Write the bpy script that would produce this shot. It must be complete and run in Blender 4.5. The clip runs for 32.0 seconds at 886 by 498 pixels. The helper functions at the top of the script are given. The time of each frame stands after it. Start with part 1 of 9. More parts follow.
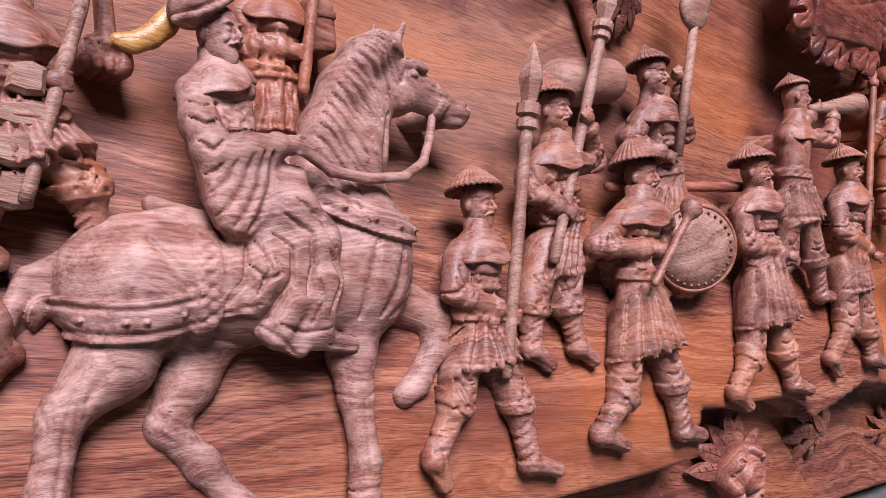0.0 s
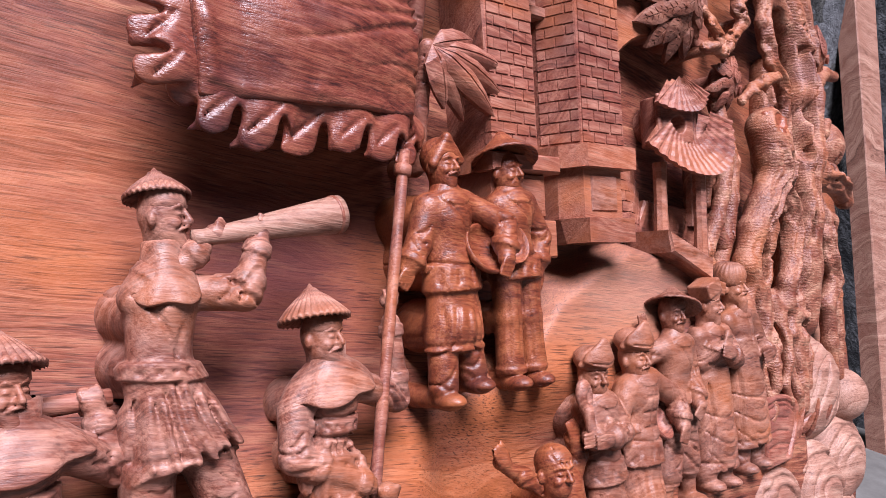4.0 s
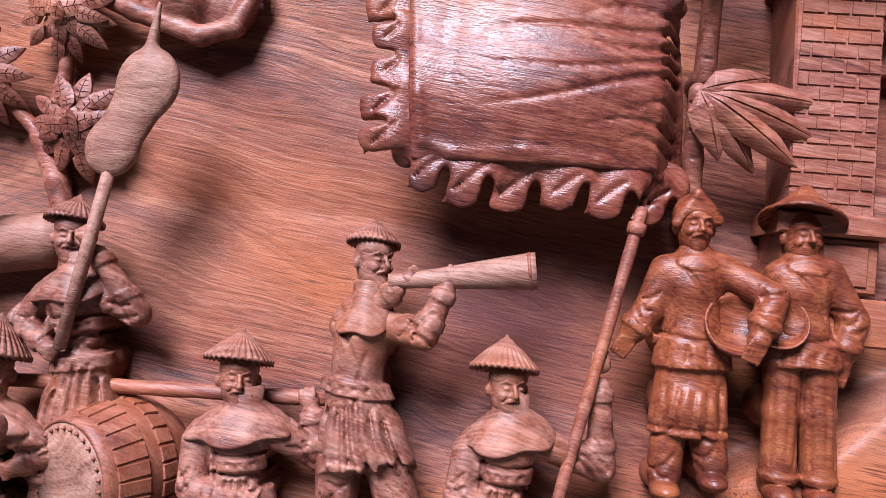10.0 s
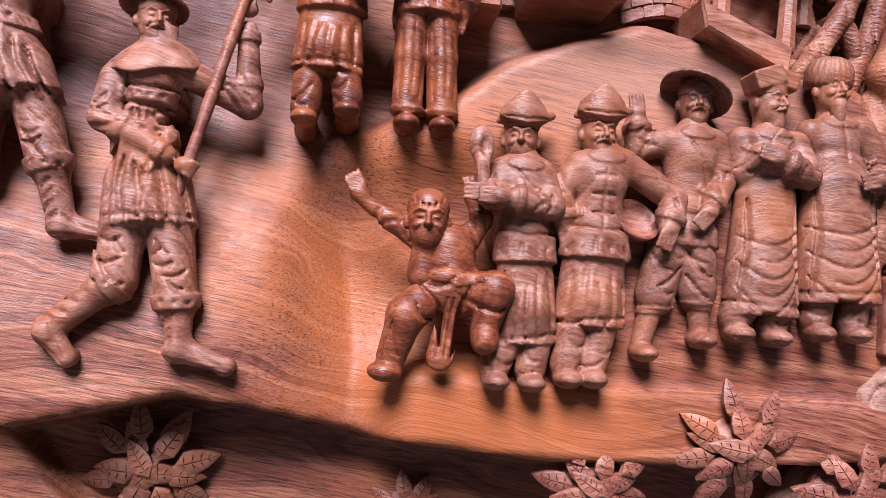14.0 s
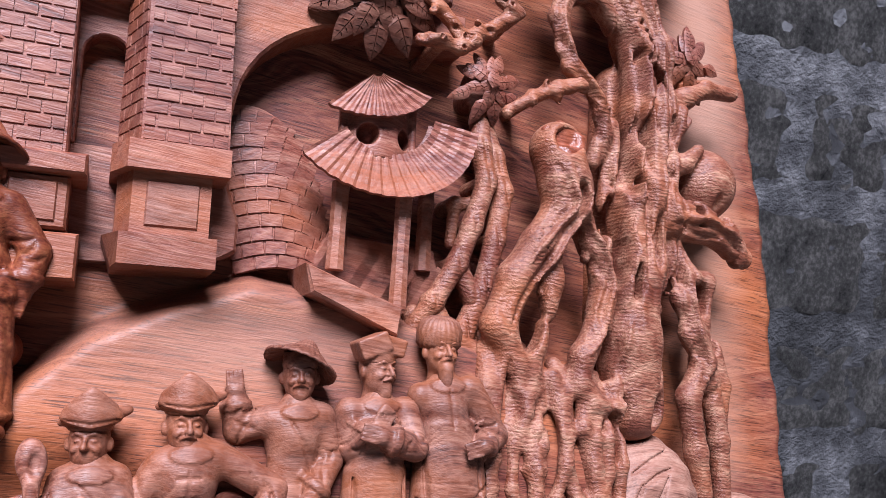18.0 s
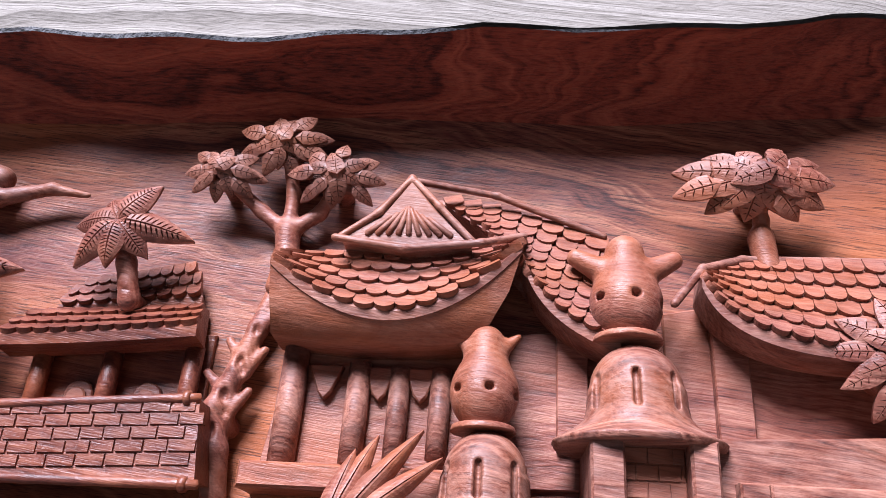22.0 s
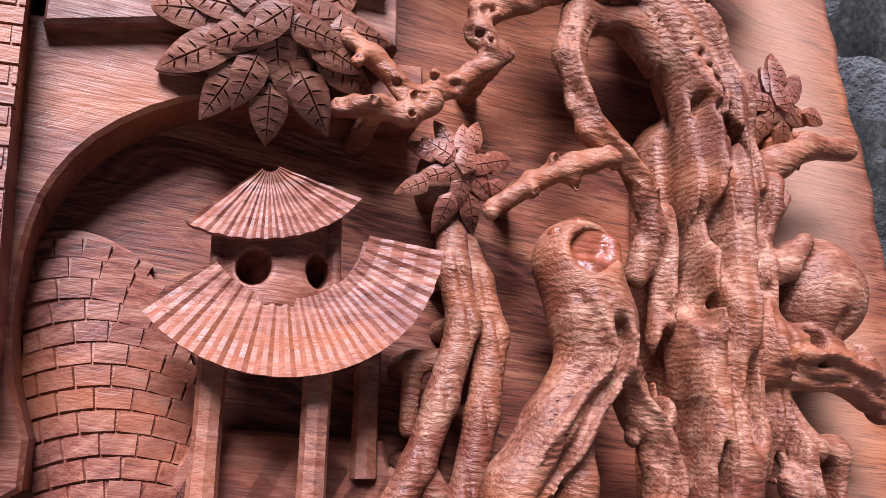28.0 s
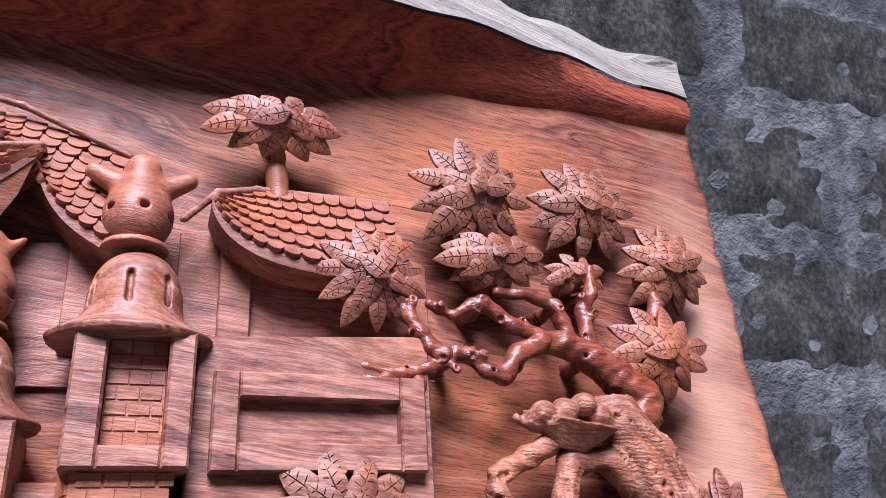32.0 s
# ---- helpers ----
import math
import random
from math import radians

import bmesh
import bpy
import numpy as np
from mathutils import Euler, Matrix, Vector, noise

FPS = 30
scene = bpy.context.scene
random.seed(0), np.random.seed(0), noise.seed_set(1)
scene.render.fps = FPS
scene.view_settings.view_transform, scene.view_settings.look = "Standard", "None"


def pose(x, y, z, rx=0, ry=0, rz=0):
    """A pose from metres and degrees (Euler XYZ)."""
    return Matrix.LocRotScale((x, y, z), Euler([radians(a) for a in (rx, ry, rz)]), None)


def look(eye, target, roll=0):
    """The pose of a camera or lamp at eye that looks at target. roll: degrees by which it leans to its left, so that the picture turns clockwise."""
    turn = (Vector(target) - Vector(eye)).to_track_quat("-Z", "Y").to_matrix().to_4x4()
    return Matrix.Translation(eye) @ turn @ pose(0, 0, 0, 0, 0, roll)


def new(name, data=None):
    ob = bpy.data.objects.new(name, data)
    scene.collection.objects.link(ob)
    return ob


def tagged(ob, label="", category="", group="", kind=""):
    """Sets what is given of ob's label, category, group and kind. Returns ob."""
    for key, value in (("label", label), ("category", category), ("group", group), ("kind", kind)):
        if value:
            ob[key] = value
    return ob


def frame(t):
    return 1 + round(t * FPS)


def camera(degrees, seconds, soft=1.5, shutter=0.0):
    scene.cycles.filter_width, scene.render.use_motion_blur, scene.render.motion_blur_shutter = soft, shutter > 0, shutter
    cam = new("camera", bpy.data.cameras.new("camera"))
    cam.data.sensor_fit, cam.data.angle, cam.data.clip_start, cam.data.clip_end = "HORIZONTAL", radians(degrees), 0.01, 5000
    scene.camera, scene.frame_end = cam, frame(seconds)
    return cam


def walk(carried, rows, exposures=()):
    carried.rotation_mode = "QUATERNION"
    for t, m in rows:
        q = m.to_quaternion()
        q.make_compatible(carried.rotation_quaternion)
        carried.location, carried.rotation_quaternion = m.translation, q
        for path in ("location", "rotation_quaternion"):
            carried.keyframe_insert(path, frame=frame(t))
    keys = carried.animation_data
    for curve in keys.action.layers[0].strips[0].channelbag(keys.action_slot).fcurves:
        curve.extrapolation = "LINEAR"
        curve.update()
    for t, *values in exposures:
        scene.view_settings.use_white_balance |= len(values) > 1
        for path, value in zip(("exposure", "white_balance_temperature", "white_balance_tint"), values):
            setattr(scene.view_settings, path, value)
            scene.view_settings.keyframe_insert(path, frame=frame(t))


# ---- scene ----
cam = camera(58.6, 32.0, soft=0.9)
METRES, EYE, TURN = 3.0, 1.3, -35.0
# The carved panel leans back against the block wall: PANEL lays its upright plan into the world.
LEAN_BACK = 14.0
PANEL = Matrix.Translation((0, 0.455, 0.018)) @ pose(0, 0, 0, -LEAN_BACK) @ Matrix.Translation((0, -0.455, -1.03))
ROWS = [
    (0.0, 0.0, 0.0, 0.0, 0.0, 0.0, -0.0),
    (0.5, 0.0146, 0.0116, 0.0011, -0.74, 0.13, -0.03),
    (1.0, 0.0281, 0.0211, 0.002, -1.61, 0.43, 0.04),
    (1.5, 0.0404, 0.0324, 0.0015, -2.63, 0.6, 0.14),
    (2.0, 0.0575, 0.0485, 0.0042, -3.8, 0.97, 0.43),
    (2.5, 0.0721, 0.0627, 0.0068, -5.04, 1.29, 0.64),
    (3.0, 0.0887, 0.0791, 0.0105, -6.06, 1.5, 1.13),
    (3.5, 0.1123, 0.0954, 0.019, -6.2, 1.7, 1.68),
    (4.0, 0.138, 0.1134, 0.0349, -5.24, 1.95, 2.37),
    (4.5, 0.156, 0.1221, 0.0672, -3.48, 2.28, 3.02),
    (6.5, 0.1447, 0.1347, 0.0452, -1.89, 0.65, 1.53),
    (7.0, 0.1534, 0.1441, 0.0431, 1.23, 1.03, 0.15),
    (7.5, 0.1621, 0.1563, 0.0399, 7.23, 1.24, -1.04),
    (8.0, 0.176, 0.1615, 0.0395, 13.83, 1.51, -1.79),
    (8.5, 0.19, 0.1649, 0.0395, 20.9, 1.62, -2.47),
    (9.0, 0.1966, 0.1612, 0.0401, 28.0, 1.65, -3.23),
    (9.5, 0.2038, 0.146, 0.0479, 34.87, 1.58, -4.12),
    (10.0, 0.2113, 0.1349, 0.045, 40.3, 1.6, -5.13),
    (10.5, 0.2188, 0.1187, 0.0386, 44.3, 1.8, -6.12),
    (11.0, 0.2362, 0.1082, 0.0294, 46.51, 2.48, -6.89),
    (11.5, 0.2507, 0.1067, 0.014, 47.04, 3.34, -7.41),
    (12.0, 0.2538, 0.1113, -0.0038, 45.72, 4.04, -7.42),
    (12.5, 0.2584, 0.121, -0.0128, 42.43, 4.62, -7.04),
    (13.0, 0.2567, 0.1285, -0.021, 37.59, 4.92, -6.34),
    (13.5, 0.2513, 0.1399, -0.0262, 32.43, 4.9, -5.49),
    (14.0, 0.2479, 0.1511, -0.0256, 27.55, 4.84, -4.6),
    (14.5, 0.2479, 0.1594, -0.024, 23.08, 4.83, -3.68),
    (16.5, 0.2455, 0.1746, -0.0146, 15.32, 7.34, -1.79),
    (17.0, 0.2539, 0.1735, -0.0077, 13.8, 8.12, -1.73),
    (17.5, 0.2634, 0.1695, 0.009, 12.31, 8.81, -1.66),
    (18.0, 0.2741, 0.1677, 0.021, 11.01, 9.8, -1.31),
    (18.5, 0.2822, 0.1563, 0.0444, 10.13, 11.22, -0.62),
    (19.0, 0.2822, 0.137, 0.0653, 9.7, 13.58, 0.3),
    (19.5, 0.2774, 0.12, 0.0814, 9.81, 16.46, 1.43),
    (20.0, 0.2683, 0.1091, 0.0866, 11.37, 20.54, 1.96),
    (20.5, 0.242, 0.1028, 0.0842, 17.63, 22.4, 1.12),
    (21.0, 0.2342, 0.1182, 0.0794, 26.46, 22.72, -1.03),
    (21.5, 0.2374, 0.1563, 0.0918, 34.44, 23.47, -2.79),
    (22.0, 0.2528, 0.1777, 0.1121, 38.54, 25.21, -3.52),
    (22.5, 0.2629, 0.2001, 0.1184, 36.63, 26.53, -3.67),
    (23.0, 0.2749, 0.2219, 0.1201, 30.78, 27.23, -2.31),
    (23.5, 0.2842, 0.2285, 0.1179, 26.1, 26.7, -0.83),
    (24.0, 0.2894, 0.234, 0.1117, 22.46, 25.59, 0.38),
    (24.5, 0.2932, 0.2361, 0.1053, 19.82, 24.04, 1.18),
    (26.5, 0.2885, 0.2372, 0.0836, 16.79, 18.05, 0.91),
    (27.0, 0.2854, 0.2377, 0.076, 16.74, 16.15, 0.59),
    (27.5, 0.2813, 0.2371, 0.0632, 16.67, 14.13, 0.45),
    (28.0, 0.2786, 0.2349, 0.053, 16.64, 12.99, 0.69),
    (28.5, 0.273, 0.2227, 0.0511, 16.47, 12.86, 1.22),
    (29.0, 0.2647, 0.2135, 0.0479, 15.86, 13.37, 1.82),
    (29.5, 0.2646, 0.2073, 0.0496, 14.91, 14.63, 2.29),
    (30.0, 0.2673, 0.2011, 0.0542, 13.96, 16.34, 2.56),
    (30.5, 0.2701, 0.1941, 0.0613, 13.24, 18.76, 2.72),
    (31.0, 0.2729, 0.1881, 0.0688, 13.0, 21.54, 2.95),
    (31.5, 0.2761, 0.1843, 0.0744, 13.27, 23.73, 3.13),
    (32.0, 0.2814, 0.1806, 0.0932, 14.13, 24.15, 3.21),
]
walk(cam, [(t, PANEL @ pose(0, 0, EYE, 0, 0, TURN) @ pose(METRES * x, METRES * y, METRES * z, 90 + pitch, roll, yaw))
           for t, x, y, z, yaw, pitch, roll in ROWS],
     exposures=[(0.0, 0.15, 5740, 10), (2.0, 0.38, 5790, 11), (4.0, 0.50, 5890, 12), (8.0, 0.40, 5840, 14), (11.0, 0.32, 5890, 14), (12.5, 0.34, 5890, 13), (14.0, 0.42, 5940, 10), (17.5, 0.30, 5690, 9), (19.0, 0.60, 5740, 12), (20.0, 0.70, 5740, 12), (22.0, 0.66, 5740, 12), (24.0, 0.55, 5790, 13), (28.0, 0.46, 5840, 10), (30.0, 0.42, 5790, 10), (32.0, 0.62, 5640, 12)])

# ---- light: a soft, bright day, the sun veiled, high and to the front left ----
world = bpy.data.worlds.new("world")
scene.world = world
world.use_nodes = True
_sky = world.node_tree.nodes.new("ShaderNodeTexSky")
_sky.sky_type, _sky.sun_disc = "NISHITA", False
_sky.sun_elevation, _sky.sun_rotation = radians(54), radians(205)
_bg = world.node_tree.nodes["Background"]
world.node_tree.links.new(_sky.outputs[0], _bg.inputs[0])
_bg.inputs[1].default_value = 0.005
sun_data = bpy.data.lights.new("sun", "SUN")
sun_data.energy, sun_data.angle, sun_data.color = 8.8, radians(29), (1.0, 0.925, 0.985)
sun = new("sun", sun_data)
sun.matrix_world = look((-0.80, -1.62, 2.95), (0, 0, 0))


# ---- tools: meshes, clay, materials ----
Y0 = 0.455          # the board's plain face; d is the height of the relief before it
ANCHOR = {}


def vec(x, z, d=0.0):
    return Vector((x, Y0 - d, z))


def mesh_of(name, verts, faces, mat, smooth=True):
    me = bpy.data.meshes.new(name)
    me.from_pydata([tuple(v) for v in verts] if not isinstance(verts, np.ndarray) else verts.tolist(), [],
                   faces if not isinstance(faces, np.ndarray) else faces.tolist())
    me.materials.append(mat)
    if smooth:
        me.shade_smooth()
    return me


def thing(name, anchor, label, category, group="", kind="", me=None):
    """A top-level thing of the panel, its origin at anchor (x, z, d)."""
    ob = new(name, me)
    a = vec(*anchor)
    ob.matrix_world = PANEL @ Matrix.Translation(a)
    ANCHOR[ob.name] = a
    return tagged(ob, label, category, group, kind)


def carved(name, anchor, verts, faces, mat, label, category, group="", smooth=True, kind=""):
    a = vec(*anchor)
    v = np.asarray(verts, dtype=float) - np.array(a)
    return thing(name, anchor, label, category, group, kind, mesh_of(name, v, faces, mat, smooth))


def part(name, verts, faces, mat, parent, label="", smooth=True):
    a = ANCHOR[parent.name]
    v = np.asarray([tuple(p) for p in verts], dtype=float) - np.array(a)
    ob = new(name, mesh_of(name, v, faces, mat, smooth))
    ob.parent = parent
    ANCHOR[ob.name] = a
    return tagged(ob, label)


def piece(name, me, parent, m):
    """A piece that shares its mesh; m is its pose in the panel's plan."""
    ob = new(name, me)
    ob.parent = parent
    ob.matrix_local = Matrix.Translation(-ANCHOR[parent.name]) @ m
    return ob


def join(*pairs):
    """Several (verts, faces) as one."""
    vs, fs, n = [], [], 0
    for v, f in pairs:
        v = np.asarray([tuple(p) for p in v] if not isinstance(v, np.ndarray) else v, dtype=float)
        fs += [[i + n for i in q] for q in (f.tolist() if isinstance(f, np.ndarray) else f)]
        vs.append(v)
        n += len(v)
    return np.vstack(vs), fs


class Clay:
    """A block of carving: distances on a grid in (x, d, z), with soft joins and cuts."""

    def __init__(self, x0, x1, d0, d1, z0, z1, h):
        self.lo, self.h = np.array((x0, d0, z0)), h
        self.n = np.ceil((np.array((x1, d1, z1)) - self.lo) / h).astype(int) + 1
        self.F = np.full(self.n, 0.05, dtype=np.float32)

    def _grid(self, lo, hi):
        a = np.clip(np.floor((np.array(lo) - self.lo) / self.h).astype(int), 0, self.n)
        b = np.clip(np.ceil((np.array(hi) - self.lo) / self.h).astype(int) + 1, 0, self.n)
        if (b <= a).any():
            return None, None
        sl = tuple(slice(int(i), int(j)) for i, j in zip(a, b))
        ax = [(self.lo[i] + self.h * np.arange(a[i], b[i])).astype(np.float32) for i in range(3)]
        return sl, (ax[0][:, None, None], ax[1][None, :, None], ax[2][None, None, :])

    def put(self, dist, lo, hi, k, cut=False):
        m = k + 3 * self.h
        sl, g = self._grid(np.array(lo) - m, np.array(hi) + m)
        if sl is None:
            return self
        b = dist(*g)
        a = self.F[sl]
        if cut:
            a = -a
        h = np.maximum(k - np.abs(a - b), 0) / k
        r = np.minimum(a, b) - h * h * k * 0.25
        self.F[sl] = -r if cut else r
        return self

    def rod(self, a, b, r1, r2=None, k=0.004, sd=1.0, cut=False):
        """A tapered rod from a to b (x, z, d); sd stretches it in depth."""
        r2 = r1 if r2 is None else r2
        A, B = np.array((a[0], a[2], a[1])), np.array((b[0], b[2], b[1]))
        R = max(r1, r2) * max(1, sd)

        def f(X, D, Z):
            w = np.array((B[0] - A[0], (B[1] - A[1]) / sd, B[2] - A[2]))
            px, pd, pz = X - A[0], (D - A[1]) / sd, Z - A[2]
            t = np.clip((px * w[0] + pd * w[1] + pz * w[2]) / max(w @ w, 1e-12), 0, 1)
            q = np.sqrt((px - t * w[0]) ** 2 + (pd - t * w[1]) ** 2 + (pz - t * w[2]) ** 2)
            return (q - (r1 + (r2 - r1) * t)) * min(1, sd)

        return self.put(f, np.minimum(A, B) - R, np.maximum(A, B) + R, k, cut)

    def path(self, pts, r1, r2=None, k=0.004, cut=False, sd=1.0):
        r2 = r1 if r2 is None else r2
        n = len(pts) - 1
        for i in range(n):
            self.rod(pts[i], pts[i + 1], r1 + (r2 - r1) * i / n, r1 + (r2 - r1) * (i + 1) / n, k, sd, cut)
        return self

    def egg(self, c, r, roll=0.0, k=0.004, cut=False, yaw=0.0):
        """An ellipsoid, radii (x, z, d); roll turns it clockwise in the board's plane, yaw about the upright."""
        C, r = np.array((c[0], c[2], c[1])), np.array((r[0], r[2], r[1]))
        R, cs, sn, cy, sy = max(r), math.cos(radians(roll)), math.sin(radians(roll)), math.cos(radians(yaw)), math.sin(radians(yaw))

        def f(X, D, Z):
            px, pd, pz = X - C[0], D - C[1], Z - C[2]
            px, pd = cy * px - sy * pd, sy * px + cy * pd
            qx, qz = cs * px - sn * pz, sn * px + cs * pz
            k0 = np.sqrt((qx / r[0]) ** 2 + (pd / r[1]) ** 2 + (qz / r[2]) ** 2)
            k1 = np.sqrt((qx / r[0] ** 2) ** 2 + (pd / r[1] ** 2) ** 2 + (qz / r[2] ** 2) ** 2)
            return k0 * (k0 - 1) / np.maximum(k1, 1e-6)

        return self.put(f, C - R, C + R, k, cut)

    def box(self, c, h, roll=0.0, rd=0.002, k=0.002, cut=False, yaw=0.0):
        C, h = np.array((c[0], c[2], c[1])), np.array((h[0], h[2], h[1])) - rd
        R, cs, sn, cy, sy = np.linalg.norm(h) + rd, math.cos(radians(roll)), math.sin(radians(roll)), math.cos(radians(yaw)), math.sin(radians(yaw))

        def f(X, D, Z):
            px, pd, pz = X - C[0], D - C[1], Z - C[2]
            px, pd = cy * px - sy * pd, sy * px + cy * pd
            qx, qz = np.abs(cs * px - sn * pz) - h[0], np.abs(sn * px + cs * pz) - h[2]
            qd = np.abs(pd) - h[1]
            out = np.sqrt(np.maximum(qx, 0) ** 2 + np.maximum(qd, 0) ** 2 + np.maximum(qz, 0) ** 2)
            return out + np.minimum(np.maximum(np.maximum(qx, qz), qd), 0) - rd

        return self.put(f, C - R, C + R, k, cut)

    def cone(self, a, b, ra, rb, k=0.002, sd=1.0, rd=0.001, cut=False):
        """A flat-ended cone from a to b (x, z, d)."""
        A, B = np.array((a[0], a[2], a[1])), np.array((b[0], b[2], b[1]))
        R = max(ra, rb) * max(1, sd) + rd

        def f(X, D, Z):
            w = np.array((B[0] - A[0], (B[1] - A[1]) / sd, B[2] - A[2]))
            L = math.sqrt(w @ w)
            u = w / L
            px, pd, pz = X - A[0], (D - A[1]) / sd, Z - A[2]
            t = px * u[0] + pd * u[1] + pz * u[2]
            q = np.sqrt(np.maximum(px * px + pd * pd + pz * pz - t * t, 0))
            s = np.clip(t / L, 0, 1)
            slope = L / math.hypot(L, rb - ra)
            side = (q - (ra + (rb - ra) * s)) * slope
            cap = np.abs(t - L / 2) - L / 2
            return (np.maximum(side, cap) - rd * 0) * min(1, sd)

        return self.put(f, np.minimum(A, B) - R, np.maximum(A, B) + R, k, cut)

    def sheet(self, outline, d, t, k=0.004, rd=0.003, tilt=0.0):
        """A hanging cloth: an outline (x, z) thickened to t either side of depth d, its rim rounded; tilt leans its lower end out."""
        xs, zs = [p[0] for p in outline], [p[1] for p in outline]
        zm = 0.5 * (min(zs) + max(zs))

        def f(X, D, Z):
            q, _ = self._near(list(outline) + [outline[0]], X, Z)
            inside = np.zeros(q.shape, dtype=bool)
            for a, b in zip(outline, list(outline[1:]) + [outline[0]]):
                if a[1] != b[1]:
                    inside ^= ((a[1] > Z) != (b[1] > Z)) & (X < (b[0] - a[0]) * (Z - a[1]) / (b[1] - a[1]) + a[0])
            side = np.where(inside, -q, q) + rd
            deep = np.abs(D - d - tilt * (zm - Z)) - t + rd
            return np.minimum(np.maximum(side, deep), 0) + np.sqrt(np.maximum(side, 0) ** 2 + np.maximum(deep, 0) ** 2) - rd

        m = t + abs(tilt) * (max(zs) - zm)
        return self.put(f, np.array((min(xs), d - m, min(zs))), np.array((max(xs), d + m, max(zs))), k)

    def skin(self, region, lo, hi, t, k=0.0008):
        """A garment: the body thickened by t inside the region."""
        sl, g = self._grid(np.array(lo) - 0.004, np.array(hi) + 0.004)
        if sl is None:
            return self
        a = self.F[sl]
        b = np.maximum(a - t, region(*g))
        h = np.maximum(k - np.abs(a - b), 0) / k
        self.F[sl] = np.minimum(a, b) - h * h * k * 0.25
        return self

    def cuff(self, c, u, w, R, t):
        """A band round a limb at c = (x, z, d), the limb running along u = (x, z)."""
        C = np.array((c[0], c[2], c[1]))
        n = math.hypot(*u) or 1.0
        ux, uz = u[0] / n, u[1] / n

        def f(X, D, Z):
            px, pd, pz = X - C[0], D - C[1], Z - C[2]
            return np.maximum(np.abs(px * ux + pz * uz) - w, np.sqrt(px * px + pd * pd + pz * pz) - R)

        return self.skin(f, C - R, C + R, t)

    @staticmethod
    def _near(pts, X, Z):
        """Distance to a line of points in the board's plane, and how far along it."""
        best, along = np.full(np.broadcast(X, Z).shape, 1.0, dtype=np.float32), None
        along = np.zeros_like(best)
        n = max(1, len(pts) - 1)
        for i in range(n):
            a, b = pts[i], pts[min(i + 1, len(pts) - 1)]
            wx, wz = b[0] - a[0], b[1] - a[1]
            t = np.clip(((X - a[0]) * wx + (Z - a[1]) * wz) / max(wx * wx + wz * wz, 1e-12), 0, 1)
            q = np.sqrt((X - a[0] - t * wx) ** 2 + (Z - a[1] - t * wz) ** 2)
            m = q < best
            best, along = np.where(m, q, best), np.where(m, (i + t) / n, along)
        return best, along

    def strap(self, pts, half, t, dmin=0.0):
        """A flat band laid over the body along pts (x, z)."""
        xs, zs = [p[0] for p in pts], [p[1] for p in pts]
        m = half + 0.003
        return self.skin(lambda X, D, Z: np.maximum(self._near(pts, X, Z)[0] - half, dmin - D), (min(xs) - m, dmin - 0.003, min(zs) - m), (max(xs) + m, self.lo[1] + self.h * self.n[1], max(zs) + m), t)

    def groove(self, pts, w=0.0018, t=0.0018, dmin=-1.0, ridge=False, taper=True):
        """A V-cut (or a round ridge) that follows the surface along pts (x, z)."""
        w = max(w, 1.9 * self.h)
        xs, zs = [p[0] for p in pts], [p[1] for p in pts]
        sl, g = self._grid((min(xs) - w, max(dmin, self.lo[1]), min(zs) - w), (max(xs) + w, self.lo[1] + self.h * self.n[1], max(zs) + w))
        if sl is None:
            return self
        q, u = self._near(pts, g[0], g[2])
        if taper and len(pts) > 1:
            q = q / np.clip(0.35 + 2.5 * np.minimum(u, 1 - u), 0.35, 1)
        r = np.clip(1 - q / w, 0, 1)
        self.F[sl] += (-t * r * r * (3 - 2 * r)) if ridge else (t * r)
        return self

    def creases(self, a, b, r, n, rg, w=0.0016, t=0.0018, dmin=-1.0):
        """Short curved cuts across a limb from a to b (x, z)."""
        dx, dz = b[0] - a[0], b[1] - a[1]
        L = math.hypot(dx, dz) or 1.0
        ux, uz = dx / L, dz / L
        for i in range(n):
            s = (i + rg.uniform(0.25, 0.75)) / n * L
            o, e = rg.choice((-1, 1)), rg.uniform(0.35, 0.75)
            sk = rg.uniform(-0.9, 0.9) * r
            p = [(a[0] + ux * (s + sk * q + 0.35 * r * (1 - q * q)) - uz * r * (q * e + 0.25 * o), a[1] + uz * (s + sk * q + 0.35 * r * (1 - q * q)) + ux * r * (q * e + 0.25 * o)) for q in (-1, -0.4, 0.2, 0.8)]
            self.groove(p, w * 0.9, t * rg.uniform(0.75, 1.15), dmin)
        return self

    def worn(self, amp=0.0004, size=0.009, seed=0):
        """Slight hand-cut unevenness all over."""
        rg = np.random.default_rng(seed)
        ax = [(self.lo[i] + self.h * np.arange(self.n[i])).astype(np.float32) for i in range(3)]
        X, D, Z = ax[0][:, None, None], ax[1][None, :, None], ax[2][None, None, :]
        for _ in range(4):
            k = rg.normal(size=3) * 2.6 / size
            self.F += (amp * np.sin(k[0] * X + k[1] * D + k[2] * Z + rg.uniform(0, 6))).astype(np.float32)
        return self

    def mesh(self):
        """The surface as quads."""
        F = self.F
        S = F < 0
        c = [S[i:F.shape[0] - 1 + i, j:F.shape[1] - 1 + j, l:F.shape[2] - 1 + l] for i in (0, 1) for j in (0, 1) for l in (0, 1)]
        tot = sum(q.astype(np.int8) for q in c)
        act = (tot > 0) & (tot < 8)
        idx = np.full(act.shape, -1, dtype=np.int64)
        ii, jj, ll = np.nonzero(act)
        idx[ii, jj, ll] = np.arange(len(ii))
        pos = np.zeros((len(ii), 3))
        cnt = np.zeros(len(ii))
